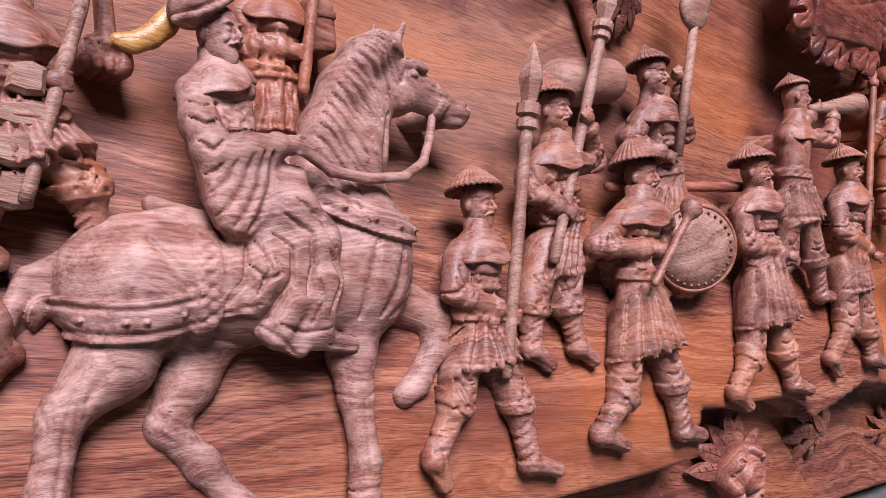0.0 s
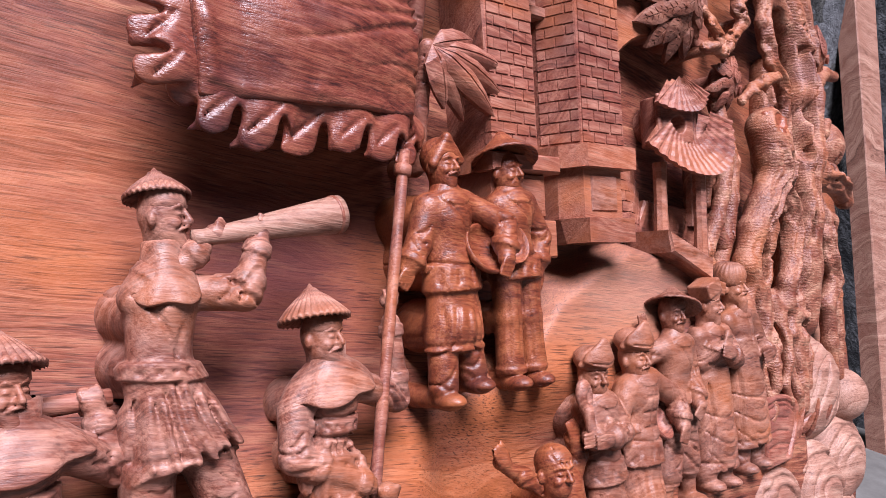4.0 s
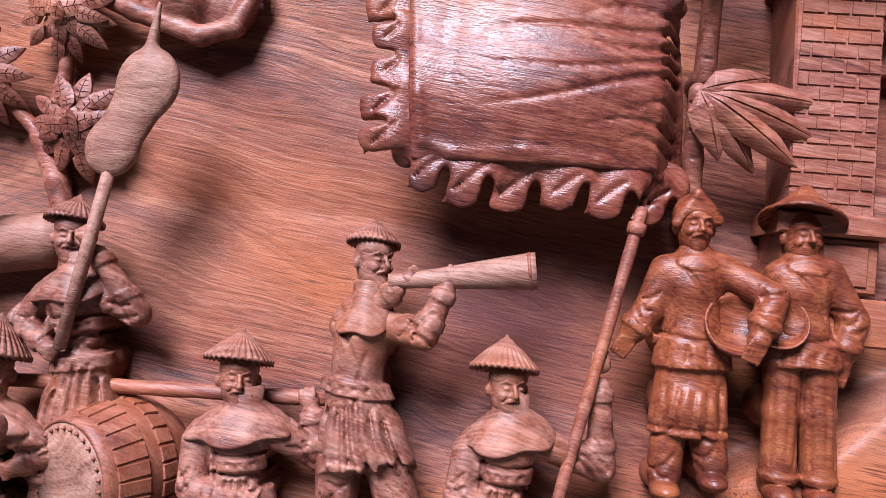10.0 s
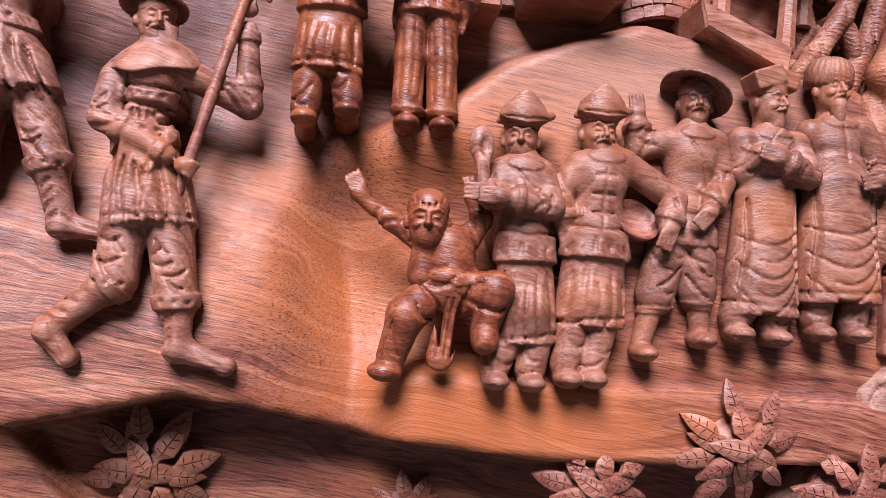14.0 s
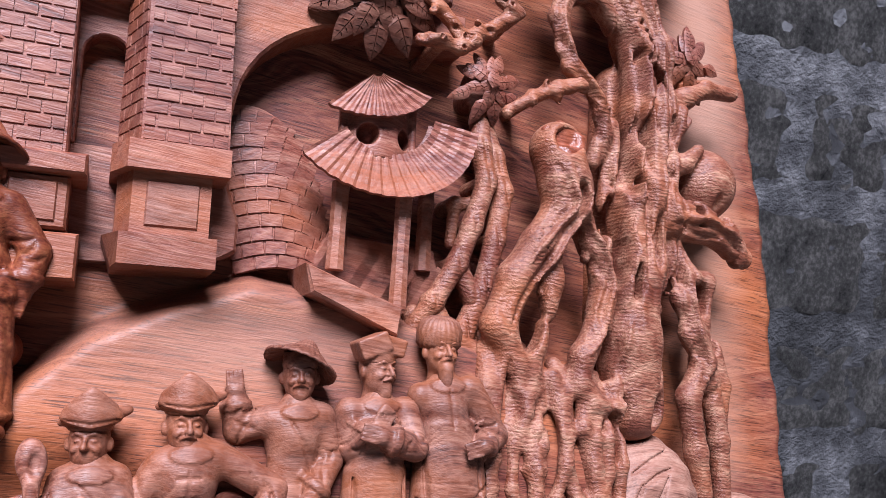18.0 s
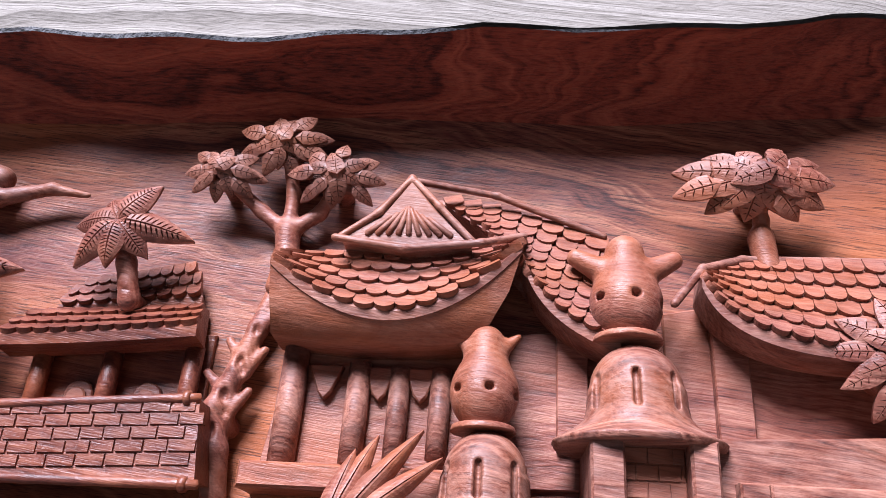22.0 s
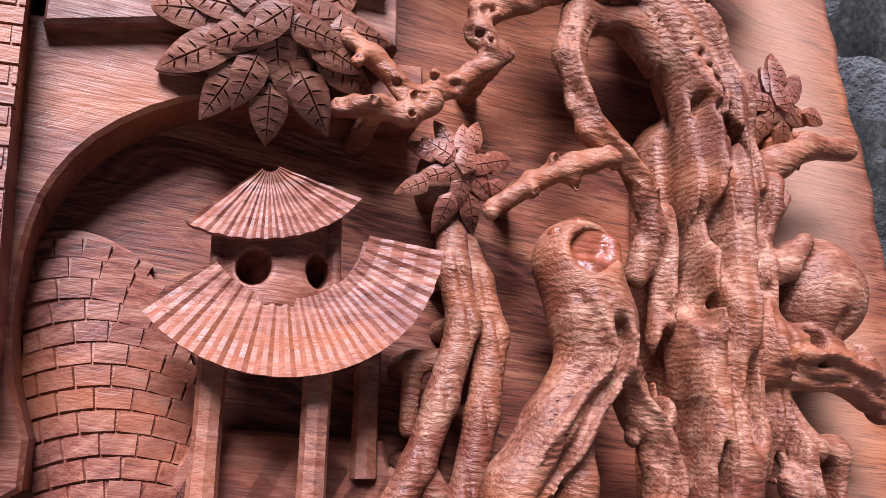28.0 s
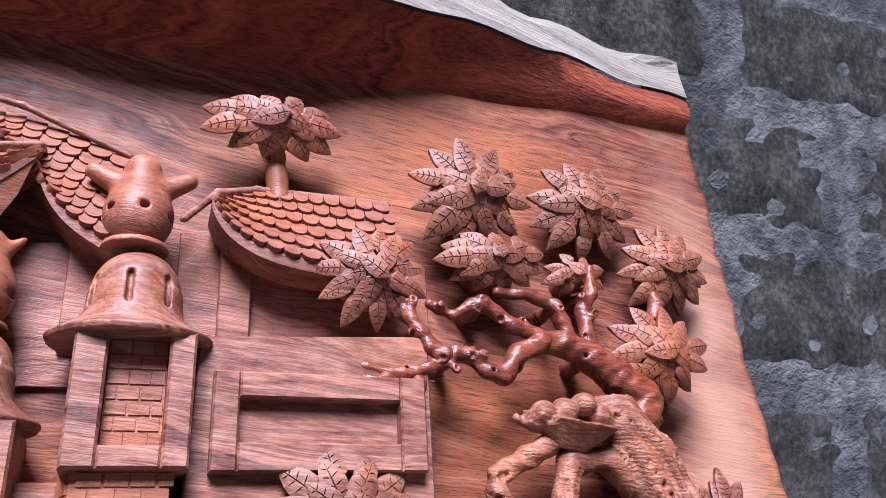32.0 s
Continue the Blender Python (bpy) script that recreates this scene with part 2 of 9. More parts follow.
        for ax in range(3):
            o = [a for a in range(3) if a != ax]
            for p in (0, 1):
                for q in (0, 1):
                    off = [0, 0, 0]
                    off[o[0]], off[o[1]] = p, q
                    a = F[ii + off[0], jj + off[1], ll + off[2]]
                    off2 = list(off)
                    off2[ax] = 1
                    b = F[ii + off2[0], jj + off2[1], ll + off2[2]]
                    m = (a < 0) != (b < 0)
                    t = np.where(m, a / np.where(m, a - b, 1), 0)
                    e = np.zeros((len(ii), 3))
                    e[:, o[0]], e[:, o[1]], e[:, ax] = p, q, t
                    pos += e * m[:, None]
                    cnt += m
        pos = pos / cnt[:, None] + np.stack((ii, jj, ll), 1)
        P = self.lo + pos * self.h
        verts = np.stack((P[:, 0], Y0 - P[:, 1], P[:, 2]), 1)
        faces = []
        for ax in range(3):
            u, v = (ax + 1) % 3, (ax + 2) % 3
            a = np.moveaxis(S, (ax, u, v), (0, 1, 2))
            I = np.moveaxis(idx, (ax, u, v), (0, 1, 2))
            s0, s1 = a[:-1, 1:-1, 1:-1], a[1:, 1:-1, 1:-1]
            for sign in (0, 1):
                e0, e1, e2 = np.nonzero((s0 & ~s1) if sign == 0 else (~s0 & s1))
                q = np.stack((I[e0, e1, e2], I[e0, e1 + 1, e2], I[e0, e1 + 1, e2 + 1], I[e0, e1, e2 + 1]), 1)
                faces.append(q[:, ::-1] if sign == 0 else q)
        f = np.vstack(faces)
        f = f[(f >= 0).all(1)]
        # leave out what lies buried in the board
        buried = P[:, 1] < relief(P[:, 0], P[:, 2]) - 0.004
        f = f[~buried[f].all(1)]
        used = np.unique(f)
        place = np.zeros(len(verts), dtype=np.int64)
        place[used] = np.arange(len(used))
        return verts[used], place[f]


def lathe(profile, n, m, ribs=0.0):
    """A turned body about m's z axis; profile: (radius, height), from the tip round to the foot. ribs: carved rays, metres deep."""
    v, f = [], []
    for i, (r, h) in enumerate(profile):
        for j in range(n):
            a = 2 * math.pi * j / n
            w = ribs * (j % 4 == 3) * min(1, r * 60) * (1.0 if h > 0.0003 else 0.35)
            v.append(m @ Vector((r * math.cos(a), r * math.sin(a), h - w)))
    for i in range(len(profile) - 1):
        for j in range(n):
            f.append((i * n + j, (i + 1) * n + j, (i + 1) * n + (j + 1) % n, i * n + (j + 1) % n))
    return v, f


def turned(x, z, d, roll=0.0, pitch=0.0):
    """A pose in the panel's plan: roll leans it clockwise, pitch brings its top towards the viewer."""
    return Matrix.Translation(vec(x, z, d)) @ Euler((radians(pitch), radians(roll), 0)).to_matrix().to_4x4()


def slab(outline, d0, d1, bevel=0.0015):
    """A plate with the outline [(x, z)], counter-clockwise, from d0 out to d1, its front edge broken."""
    n = len(outline)
    c = Vector((sum(p[0] for p in outline) / n, sum(p[1] for p in outline) / n))
    ins = []
    for i in range(n):
        p, a, b = Vector(outline[i]), Vector(outline[i - 1]), Vector(outline[(i + 1) % n])
        t = ((p - a).normalized() + (b - p).normalized())
        nr = Vector((-t.y, t.x)).normalized() if t.length > 1e-6 else (c - p).normalized()
        ins.append(p + nr * bevel)
    v = [vec(x, z, d0) for x, z in outline] + [vec(x, z, d1 - bevel) for x, z in outline] + [vec(p.x, p.y, d1) for p in ins]
    f = [tuple(range(2 * n, 3 * n)), tuple(reversed(range(n)))]
    for k in (0, 1):
        for i in range(n):
            j = (i + 1) % n
            f.append((k * n + i, k * n + j, (k + 1) * n + j, (k + 1) * n + i))
    return v, f


def rect(x0, z0, x1, z1):
    return [(x0, z0), (x1, z0), (x1, z1), (x0, z1)]


def block_mesh(name, mat, bevel=0.12):
    """A unit piece, its face to the front (-y), with broken edges: x and z from -0.5 to 0.5, y from 0 back to 1."""
    o = [(-0.5, -0.5), (0.5, -0.5), (0.5, 0.5), (-0.5, 0.5)]
    i = [(a * (1 - 0.6 * bevel), b * (1 - bevel)) for a, b in o]
    v = [(a, 1, b) for a, b in o] + [(a, 0.25, b) for a, b in o] + [(a, 0, b) for a, b in i]
    f = [(8, 9, 10, 11)]
    for k in (0, 4):
        for s in range(4):
            t = (s + 1) % 4
            f.append((k + s, k + t, k + 4 + t, k + 4 + s))
    return mesh_of(name, v, f, mat, False)


# ---- materials ----
def link(nt, a, b):
    nt.links.new(a, b)


def wood(name, dark, mid, light, rough=0.55, spec=0.4, ring=1.0, fibre=0.5, bump=0.5, stain=(0.10, 0.03, 0.025), stain_amount=0.35, vary=0.0, dust=0.0, chisel=0.0, banding=1.0, warm=0.0, patches=1.0, ripple=0.0, spills_shade=(), pore=0.45):
    """Rosewood: rings drawn out along the board, fine fibres and pores, broad stains; dust: pale sanding dust; chisel: gouge marks."""
    mat = bpy.data.materials.new(name)
    mat.use_nodes = True
    nt = mat.node_tree
    N = nt.nodes
    bsdf = N["Principled BSDF"]

    def node(kind, **kw):
        n = N.new(kind)
        for k, v in kw.items():
            n.inputs[k].default_value = v
        return n

    def mix(fac, a, b, blend="MIX"):
        n = N.new("ShaderNodeMix")
        n.data_type, n.blend_type = "RGBA", blend
        for s, val in ((0, fac), (6, a), (7, b)):
            if isinstance(val, (int, float)):
                n.inputs[s].default_value = val
            elif isinstance(val, tuple):
                n.inputs[s].default_value = (*val, 1)
            else:
                link(nt, val, n.inputs[s])
        return n.outputs[2]

    def remap(src, a, b, c=0.0, d=1.0):
        n = N.new("ShaderNodeMapRange")
        for i, val in ((1, a), (2, b), (3, c), (4, d)):
            n.inputs[i].default_value = val
        link(nt, src, n.inputs[0])
        return n.outputs[0]

    geo = N.new("ShaderNodeNewGeometry")
    turn = N.new("ShaderNodeMapping")
    turn.inputs["Rotation"].default_value = (radians(LEAN_BACK), radians(-7), 0)
    link(nt, geo.outputs["Position"], turn.inputs[0])

    def scaled(x, y, z):
        n = N.new("ShaderNodeMapping")
        n.inputs["Scale"].default_value = (x, y, z)
        link(nt, turn.outputs[0], n.inputs[0])
        return n.outputs[0]

    # slow wander of the grain, added to the height in the log
    wander = node("ShaderNodeTexNoise", Scale=1.0, Detail=3.0, Roughness=0.5)
    link(nt, scaled(3.4, 9.0, 9.0), wander.inputs["Vector"])
    sep = N.new("ShaderNodeSeparateXYZ")
    link(nt, scaled(1, 1, 1), sep.inputs[0])
    def math_node(op, a, b):
        n = N.new("ShaderNodeMath")
        n.operation = op
        for i, val in enumerate((a, b)):
            if isinstance(val, (int, float)):
                n.inputs[i].default_value = val
            else:
                link(nt, val, n.inputs[i])
        return n.outputs[0]
    height = math_node("ADD", math_node("MULTIPLY", sep.outputs[2], 1.0), math_node("MULTIPLY", sep.outputs[1], 0.8))
    height = math_node("ADD", height, math_node("MULTIPLY", wander.outputs[0], 0.14))
    lines = node("ShaderNodeTexNoise", Scale=330.0 * ring, Detail=2.0, Roughness=0.55)
    lines.noise_dimensions = "1D"
    link(nt, height, lines.inputs["W"])
    broad = node("ShaderNodeTexNoise", Scale=60.0 * ring, Detail=2.0)
    broad.noise_dimensions = "1D"
    link(nt, height, broad.inputs["W"])
    fib = node("ShaderNodeTexNoise", Scale=1.0, Detail=4.0, Roughness=0.6)
    link(nt, scaled(60, 620, 620), fib.inputs["Vector"])
    pores = node("ShaderNodeTexNoise", Scale=1.0, Detail=2.0, Roughness=0.5)
    link(nt, scaled(42, 1300, 1300), pores.inputs["Vector"])
    blot = node("ShaderNodeTexNoise", Scale=1.0, Detail=4.0, Roughness=0.6)
    link(nt, scaled(5 * patches, 11 * patches, 11 * patches), blot.inputs["Vector"])
    speck = node("ShaderNodeTexNoise", Scale=90.0, Detail=5.0, Roughness=0.65)
    link(nt, turn.outputs[0], speck.inputs["Vector"])

    ramp = N.new("ShaderNodeValToRGB")
    e = ramp.color_ramp.elements
    e[0].position, e[0].color = 0.35, (*dark, 1)
    e[1].position, e[1].color = 0.64, (*light, 1)
    m = e.new(0.48)
    m.color = (*mid, 1)
    tone = math_node("ADD", math_node("MULTIPLY", lines.outputs[0], 0.24 * banding), math_node("MULTIPLY", broad.outputs[0], 0.32 * banding))
    tone = math_node("ADD", tone, math_node("MULTIPLY", fib.outputs[0], 0.30 + 0.14 * banding))
    tone = math_node("ADD", tone, math_node("MULTIPLY", speck.outputs[0], 0.70 * (1 - banding)))
    link(nt, tone, ramp.inputs[0])
    col = mix(remap(blot.outputs[0], 0.50, 0.72, 0, stain_amount), ramp.outputs[0], stain, "MIX")
    if warm:
        honey = node("ShaderNodeTexNoise", Scale=1.0, Detail=3.0, Roughness=0.55)
        link(nt, scaled(2.6 * patches, 7 * patches, 7 * patches), honey.inputs["Vector"])
        col = mix(remap(honey.outputs[0], 0.48, 0.70, 0, warm), col, (0.34, 0.105, 0.034))
    col = mix(remap(fib.outputs[0], 0.56, 0.75, 0, fibre), col, tuple(c * 0.45 for c in dark))
    col = mix(remap(pores.outputs[0], 0.55, 0.66, 0, pore * fibre), col, tuple(c * 0.5 for c in dark))
    for (x, z), (w, h), colour, amount in spills_shade:
        # oil or sanding dust spilt, or banner shade painted, over one part of the panel, its edge broken by the grain
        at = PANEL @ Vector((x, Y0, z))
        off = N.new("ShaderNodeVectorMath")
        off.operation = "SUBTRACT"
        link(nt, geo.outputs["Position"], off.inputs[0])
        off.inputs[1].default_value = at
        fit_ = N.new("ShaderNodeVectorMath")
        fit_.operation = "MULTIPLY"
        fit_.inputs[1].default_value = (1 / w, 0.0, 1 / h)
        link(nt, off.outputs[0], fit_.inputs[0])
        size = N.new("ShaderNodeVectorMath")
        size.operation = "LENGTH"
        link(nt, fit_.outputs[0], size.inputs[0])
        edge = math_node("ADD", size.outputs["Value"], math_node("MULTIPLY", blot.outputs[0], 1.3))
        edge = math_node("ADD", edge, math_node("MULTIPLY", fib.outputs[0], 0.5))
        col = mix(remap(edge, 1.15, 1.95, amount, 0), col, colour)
    if dust:
        up = node("ShaderNodeTexNoise", Scale=1.0, Detail=7.0, Roughness=0.66)
        link(nt, scaled(48, 120, 120), up.inputs["Vector"])
        col = mix(remap(up.outputs[0], 0.42, 0.68, 0, dust), col, (0.44, 0.265, 0.208))
    if vary:
        info = N.new("ShaderNodeObjectInfo")
        hsv = N.new("ShaderNodeHueSaturation")
        link(nt, remap(info.outputs["Random"], 0, 1, 1 - vary, 1 + vary), hsv.inputs["Value"])
        link(nt, col, hsv.inputs["Color"])
        col = hsv.outputs[0]
    link(nt, col, bsdf.inputs["Base Color"])
    link(nt, remap(speck.outputs[0], 0.3, 0.7, rough - 0.08, min(1, rough + 0.14)), bsdf.inputs["Roughness"])
    bsdf.inputs["Specular IOR Level"].default_value = spec
    relief = math_node("ADD", math_node("MULTIPLY", fib.outputs[0], 0.5), math_node("MULTIPLY", lines.outputs[0], 0.5 * banding ** 2))
    relief = math_node("ADD", relief, math_node("MULTIPLY", speck.outputs[0], 0.55))
    relief = math_node("SUBTRACT", relief, math_node("MULTIPLY", pores.outputs[0], 0.35))
    if chisel:
        gouge = node("ShaderNodeTexVoronoi", Scale=1.0)
        gouge.feature = "SMOOTH_F1"
        link(nt, scaled(150, 210, 300), gouge.inputs["Vector"])
        relief = math_node("ADD", relief, math_node("MULTIPLY", gouge.outputs[0], chisel))
    if ripple:
        rows_of_cuts = node("ShaderNodeTexWave", Scale=105.0, Distortion=7.0, Detail=2.0)
        rows_of_cuts.inputs["Detail Scale"].default_value = 1.2
        rows_of_cuts.bands_direction, rows_of_cuts.wave_profile = "Z", "SIN"
        link(nt, turn.outputs[0], rows_of_cuts.inputs["Vector"])
        relief = math_node("ADD", relief, math_node("MULTIPLY", rows_of_cuts.outputs["Fac"], ripple))
    bmp = N.new("ShaderNodeBump")
    bmp.inputs["Strength"].default_value, bmp.inputs["Distance"].default_value = bump, 0.0016
    link(nt, relief, bmp.inputs["Height"])
    link(nt, bmp.outputs[0], bsdf.inputs["Normal"])
    return mat


def plaster(name, dark, mid, light, scale, bump, rough=0.9, dist=0.004):
    """Concrete or cement: blotches, aggregate and pits."""
    mat = bpy.data.materials.new(name)
    mat.use_nodes = True
    nt = mat.node_tree
    N = nt.nodes
    bsdf = N["Principled BSDF"]
    geo = N.new("ShaderNodeNewGeometry")
    a, b, c = (N.new("ShaderNodeTexNoise") for _ in range(3))
    for n, s, det in ((a, scale * 0.12, 5), (b, scale, 6), (c, scale * 5, 3)):
        n.inputs["Scale"].default_value, n.inputs["Detail"].default_value, n.inputs["Roughness"].default_value = s, det, 0.65
        link(nt, geo.outputs["Position"], n.inputs["Vector"])
    add = N.new("ShaderNodeMath")
    add.operation = "MULTIPLY_ADD"
    add.inputs[1].default_value = 0.55
    link(nt, a.outputs[0], add.inputs[0])
    half = N.new("ShaderNodeMath")
    half.operation = "MULTIPLY"
    half.inputs[1].default_value = 0.45
    link(nt, b.outputs[0], half.inputs[0])
    link(nt, half.outputs[0], add.inputs[2])
    ramp = N.new("ShaderNodeValToRGB")
    e = ramp.color_ramp.elements
    e[0].position, e[0].color = 0.36, (*dark, 1)
    e[1].position, e[1].color = 0.66, (*light, 1)
    e.new(0.5).color = (*mid, 1)
    link(nt, add.outputs[0], ramp.inputs[0])
    link(nt, ramp.outputs[0], bsdf.inputs["Base Color"])
    bsdf.inputs["Roughness"].default_value = rough
    bsdf.inputs["Specular IOR Level"].default_value = 0.2
    sum_ = N.new("ShaderNodeMath")
    link(nt, b.outputs[0], sum_.inputs[0])
    link(nt, c.outputs[0], sum_.inputs[1])
    bmp = N.new("ShaderNodeBump")
    bmp.inputs["Strength"].default_value, bmp.inputs["Distance"].default_value = bump, dist
    link(nt, sum_.outputs[0], bmp.inputs["Height"])
    link(nt, bmp.outputs[0], bsdf.inputs["Normal"])
    return mat


# the wine tone paints the banner's soft shadow onto the board below it
AMBER, ASH, BANNER_SHADE = (0.350, 0.098, 0.026), (0.360, 0.210, 0.150), (0.075, 0.018, 0.020)
BOARD = wood("board_rosewood", (0.034, 0.008, 0.006), (0.160, 0.046, 0.027), (0.336, 0.140, 0.078), rough=0.50, spec=0.32, bump=0.34, stain=(0.080, 0.020, 0.022), stain_amount=0.7, fibre=0.85, pore=0.85, warm=0.85, patches=1.3,
             spills_shade=(((0.97, 1.185), (0.15, 0.035), AMBER, 0.70), ((0.90, 1.24), (0.06, 0.06), AMBER, 0.35), ((0.30, 1.42), (0.28, 0.10), ASH, 0.25), ((0.40, 1.19), (0.24, 0.07), AMBER, 0.36), ((0.22, 1.44), (0.14, 0.06), AMBER, 0.30), ((1.06, 1.39), (0.14, 0.05), ASH, 0.35),
                     ((0.76, 1.41), (0.11, 0.09), BANNER_SHADE, 0.70), ((0.60, 1.47), (0.13, 0.09), AMBER, 0.32), ((0.53, 1.215), (0.20, 0.05), AMBER, 0.22), ((0.80, 1.27), (0.08, 0.06), AMBER, 0.25), ((1.43, 1.60), (0.05, 0.40), ASH, 0.75)))
DUSTY = wood("dusty_rosewood", (0.032, 0.009, 0.007), (0.146, 0.045, 0.028), (0.370, 0.166, 0.110), rough=0.50, spec=0.40, bump=0.36, ring=1.2, fibre=0.50, stain=(0.100, 0.024, 0.014), stain_amount=0.85, dust=0.32, vary=0.06, chisel=0.2, banding=0.85, warm=0.5, patches=2.4)
ASHEN = wood("ashen_rosewood", (0.045, 0.013, 0.010), (0.165, 0.066, 0.050), (0.360, 0.190, 0.150), rough=0.56, spec=0.34, bump=0.42, ring=1.1, fibre=0.5, stain=(0.115, 0.036, 0.026), stain_amount=0.8, dust=0.60, vary=0.06, chisel=0.2, banding=0.95, warm=0.2, patches=2.4)
BROWN = wood("worn_rosewood", (0.034, 0.009, 0.006), (0.140, 0.045, 0.026), (0.310, 0.140, 0.090), rough=0.50, spec=0.38, bump=0.36, ring=1.3, fibre=0.45, stain=(0.105, 0.026, 0.012), stain_amount=0.8, dust=0.18, vary=0.08, chisel=0.2, banding=0.75, warm=0.5, patches=2.4)
LACQUER = wood("dark_oiled_rosewood", (0.030, 0.008, 0.008), (0.135, 0.032, 0.020), (0.275, 0.092, 0.052), rough=0.36, spec=0.55, bump=0.5, ring=1.0, fibre=0.45, stain=(0.036, 0.011, 0.014), stain_amount=0.8, banding=0.7, warm=0.4, patches=2.0, chisel=0.15)
CHERRY = wood("red_oiled_rosewood", (0.030, 0.006, 0.004), (0.130, 0.028, 0.016), (0.290, 0.088, 0.050), rough=0.32, spec=0.5, bump=0.6, ring=1.0, fibre=0.5, stain=(0.045, 0.009, 0.008), stain_amount=0.7, vary=0.05, banding=0.6, warm=0.35, chisel=0.5, patches=2.6)
# the underside's shade and red bounce, put into a wood colour of its own
UNDERSIDE_SHADE = wood("shaded_red_underside", (0.040, 0.006, 0.004), (0.180, 0.034, 0.018), (0.300, 0.075, 0.040), rough=0.62, spec=0.25, bump=0.9, fibre=0.6, stain=(0.020, 0.005, 0.005), stain_amount=0.6, chisel=0.5)
OILED = wood("oiled_rosewood", (0.030, 0.006, 0.004), (0.150, 0.034, 0.014), (0.330, 0.110, 0.044), rough=0.42, spec=0.40, bump=0.40, ring=1.0, fibre=0.55, stain=(0.040, 0.009, 0.008), stain_amount=0.75, vary=0.08, banding=0.65, warm=0.7, chisel=0.15, patches=2.4)
RED = wood("red_rosewood", (0.038, 0.009, 0.006), (0.175, 0.050, 0.031), (0.345, 0.155, 0.102), rough=0.47, spec=0.40, bump=0.38, ring=1.2, fibre=0.45, stain=(0.090, 0.020, 0.016), stain_amount=0.75, dust=0.12, vary=0.10, banding=0.8, warm=0.65, chisel=0.2, patches=2.0)
MAROON = wood("maroon_rosewood", (0.030, 0.007, 0.005), (0.125, 0.031, 0.017), (0.265, 0.092, 0.048), rough=0.40, spec=0.45, bump=0.45, ring=1.2, fibre=0.5, stain=(0.050, 0.012, 0.010), stain_amount=0.7, vary=0.10, banding=0.6, warm=0.6, chisel=0.2, patches=2.0)
PALE = wood("pale_sapwood", (0.070, 0.026, 0.016), (0.225, 0.108, 0.074), (0.370, 0.220, 0.160), rough=0.54, spec=0.34, bump=0.5, fibre=0.55, stain=(0.160, 0.052, 0.032), stain_amount=0.65, dust=0.12, banding=0.85, patches=2.4)
ROOT = wood("gouged_rootwood", (0.048, 0.012, 0.008), (0.190, 0.064, 0.036), (0.420, 0.225, 0.140), rough=0.48, spec=0.42, bump=0.8, fibre=0.5, stain=(0.100, 0.020, 0.011), stain_amount=1.0, chisel=0.25, banding=0.5, warm=0.5, patches=2.8, ripple=0.15)
HORN = wood("amber_heartwood", (0.110, 0.036, 0.008), (0.300, 0.130, 0.028), (0.470, 0.260, 0.075), rough=0.40, spec=0.42, bump=0.35, stain=(0.200, 0.070, 0.014), stain_amount=0.4, fibre=0.5)
GREY = wood("weathered_edge", (0.10, 0.09, 0.077), (0.20, 0.184, 0.16), (0.31, 0.292, 0.26), rough=0.8, spec=0.2, bump=0.9, fibre=0.5, stain=(0.18, 0.165, 0.145), stain_amount=0.6)


# ---- the carved board ----
def smooth(a, b, x):
    t = np.clip((x - a) / (b - a), 0, 1)
    return t * t * (3 - 2 * t)


def curve(xs, pts):
    return np.interp(xs, [p[0] for p in pts], [p[1] for p in pts])


LEDGE = [(-0.3, 1.122), (0.30, 1.122), (0.392, 1.126), (0.526, 1.129), (0.531, 1.168), (0.578, 1.165), (0.648, 1.166), (0.677, 1.154), (0.692, 1.141),
         (0.736, 1.152), (0.783, 1.165), (0.822, 1.160), (0.893, 1.147), (0.998, 1.140), (1.10, 1.142), (1.20, 1.150), (1.26, 1.165), (1.5, 1.165)]
HILL = [(0.80, 1.20), (0.83, 1.335), (0.88, 1.345), (0.925, 1.365), (0.96, 1.395), (1.0, 1.414), (1.05, 1.432), (1.12, 1.42), (1.2, 1.40), (1.30, 1.38), (1.5, 1.38)]
PROFILE = [(1.0, 0.060), (1.16, 0.058), (1.20, 0.055), (1.25, 0.043), (1.30, 0.028), (1.36, 0.012), (1.45, 0.002), (1.56, -0.012), (1.70, -0.012), (1.85, -0.004), (1.93, 0.004), (2.1, 0.004)]


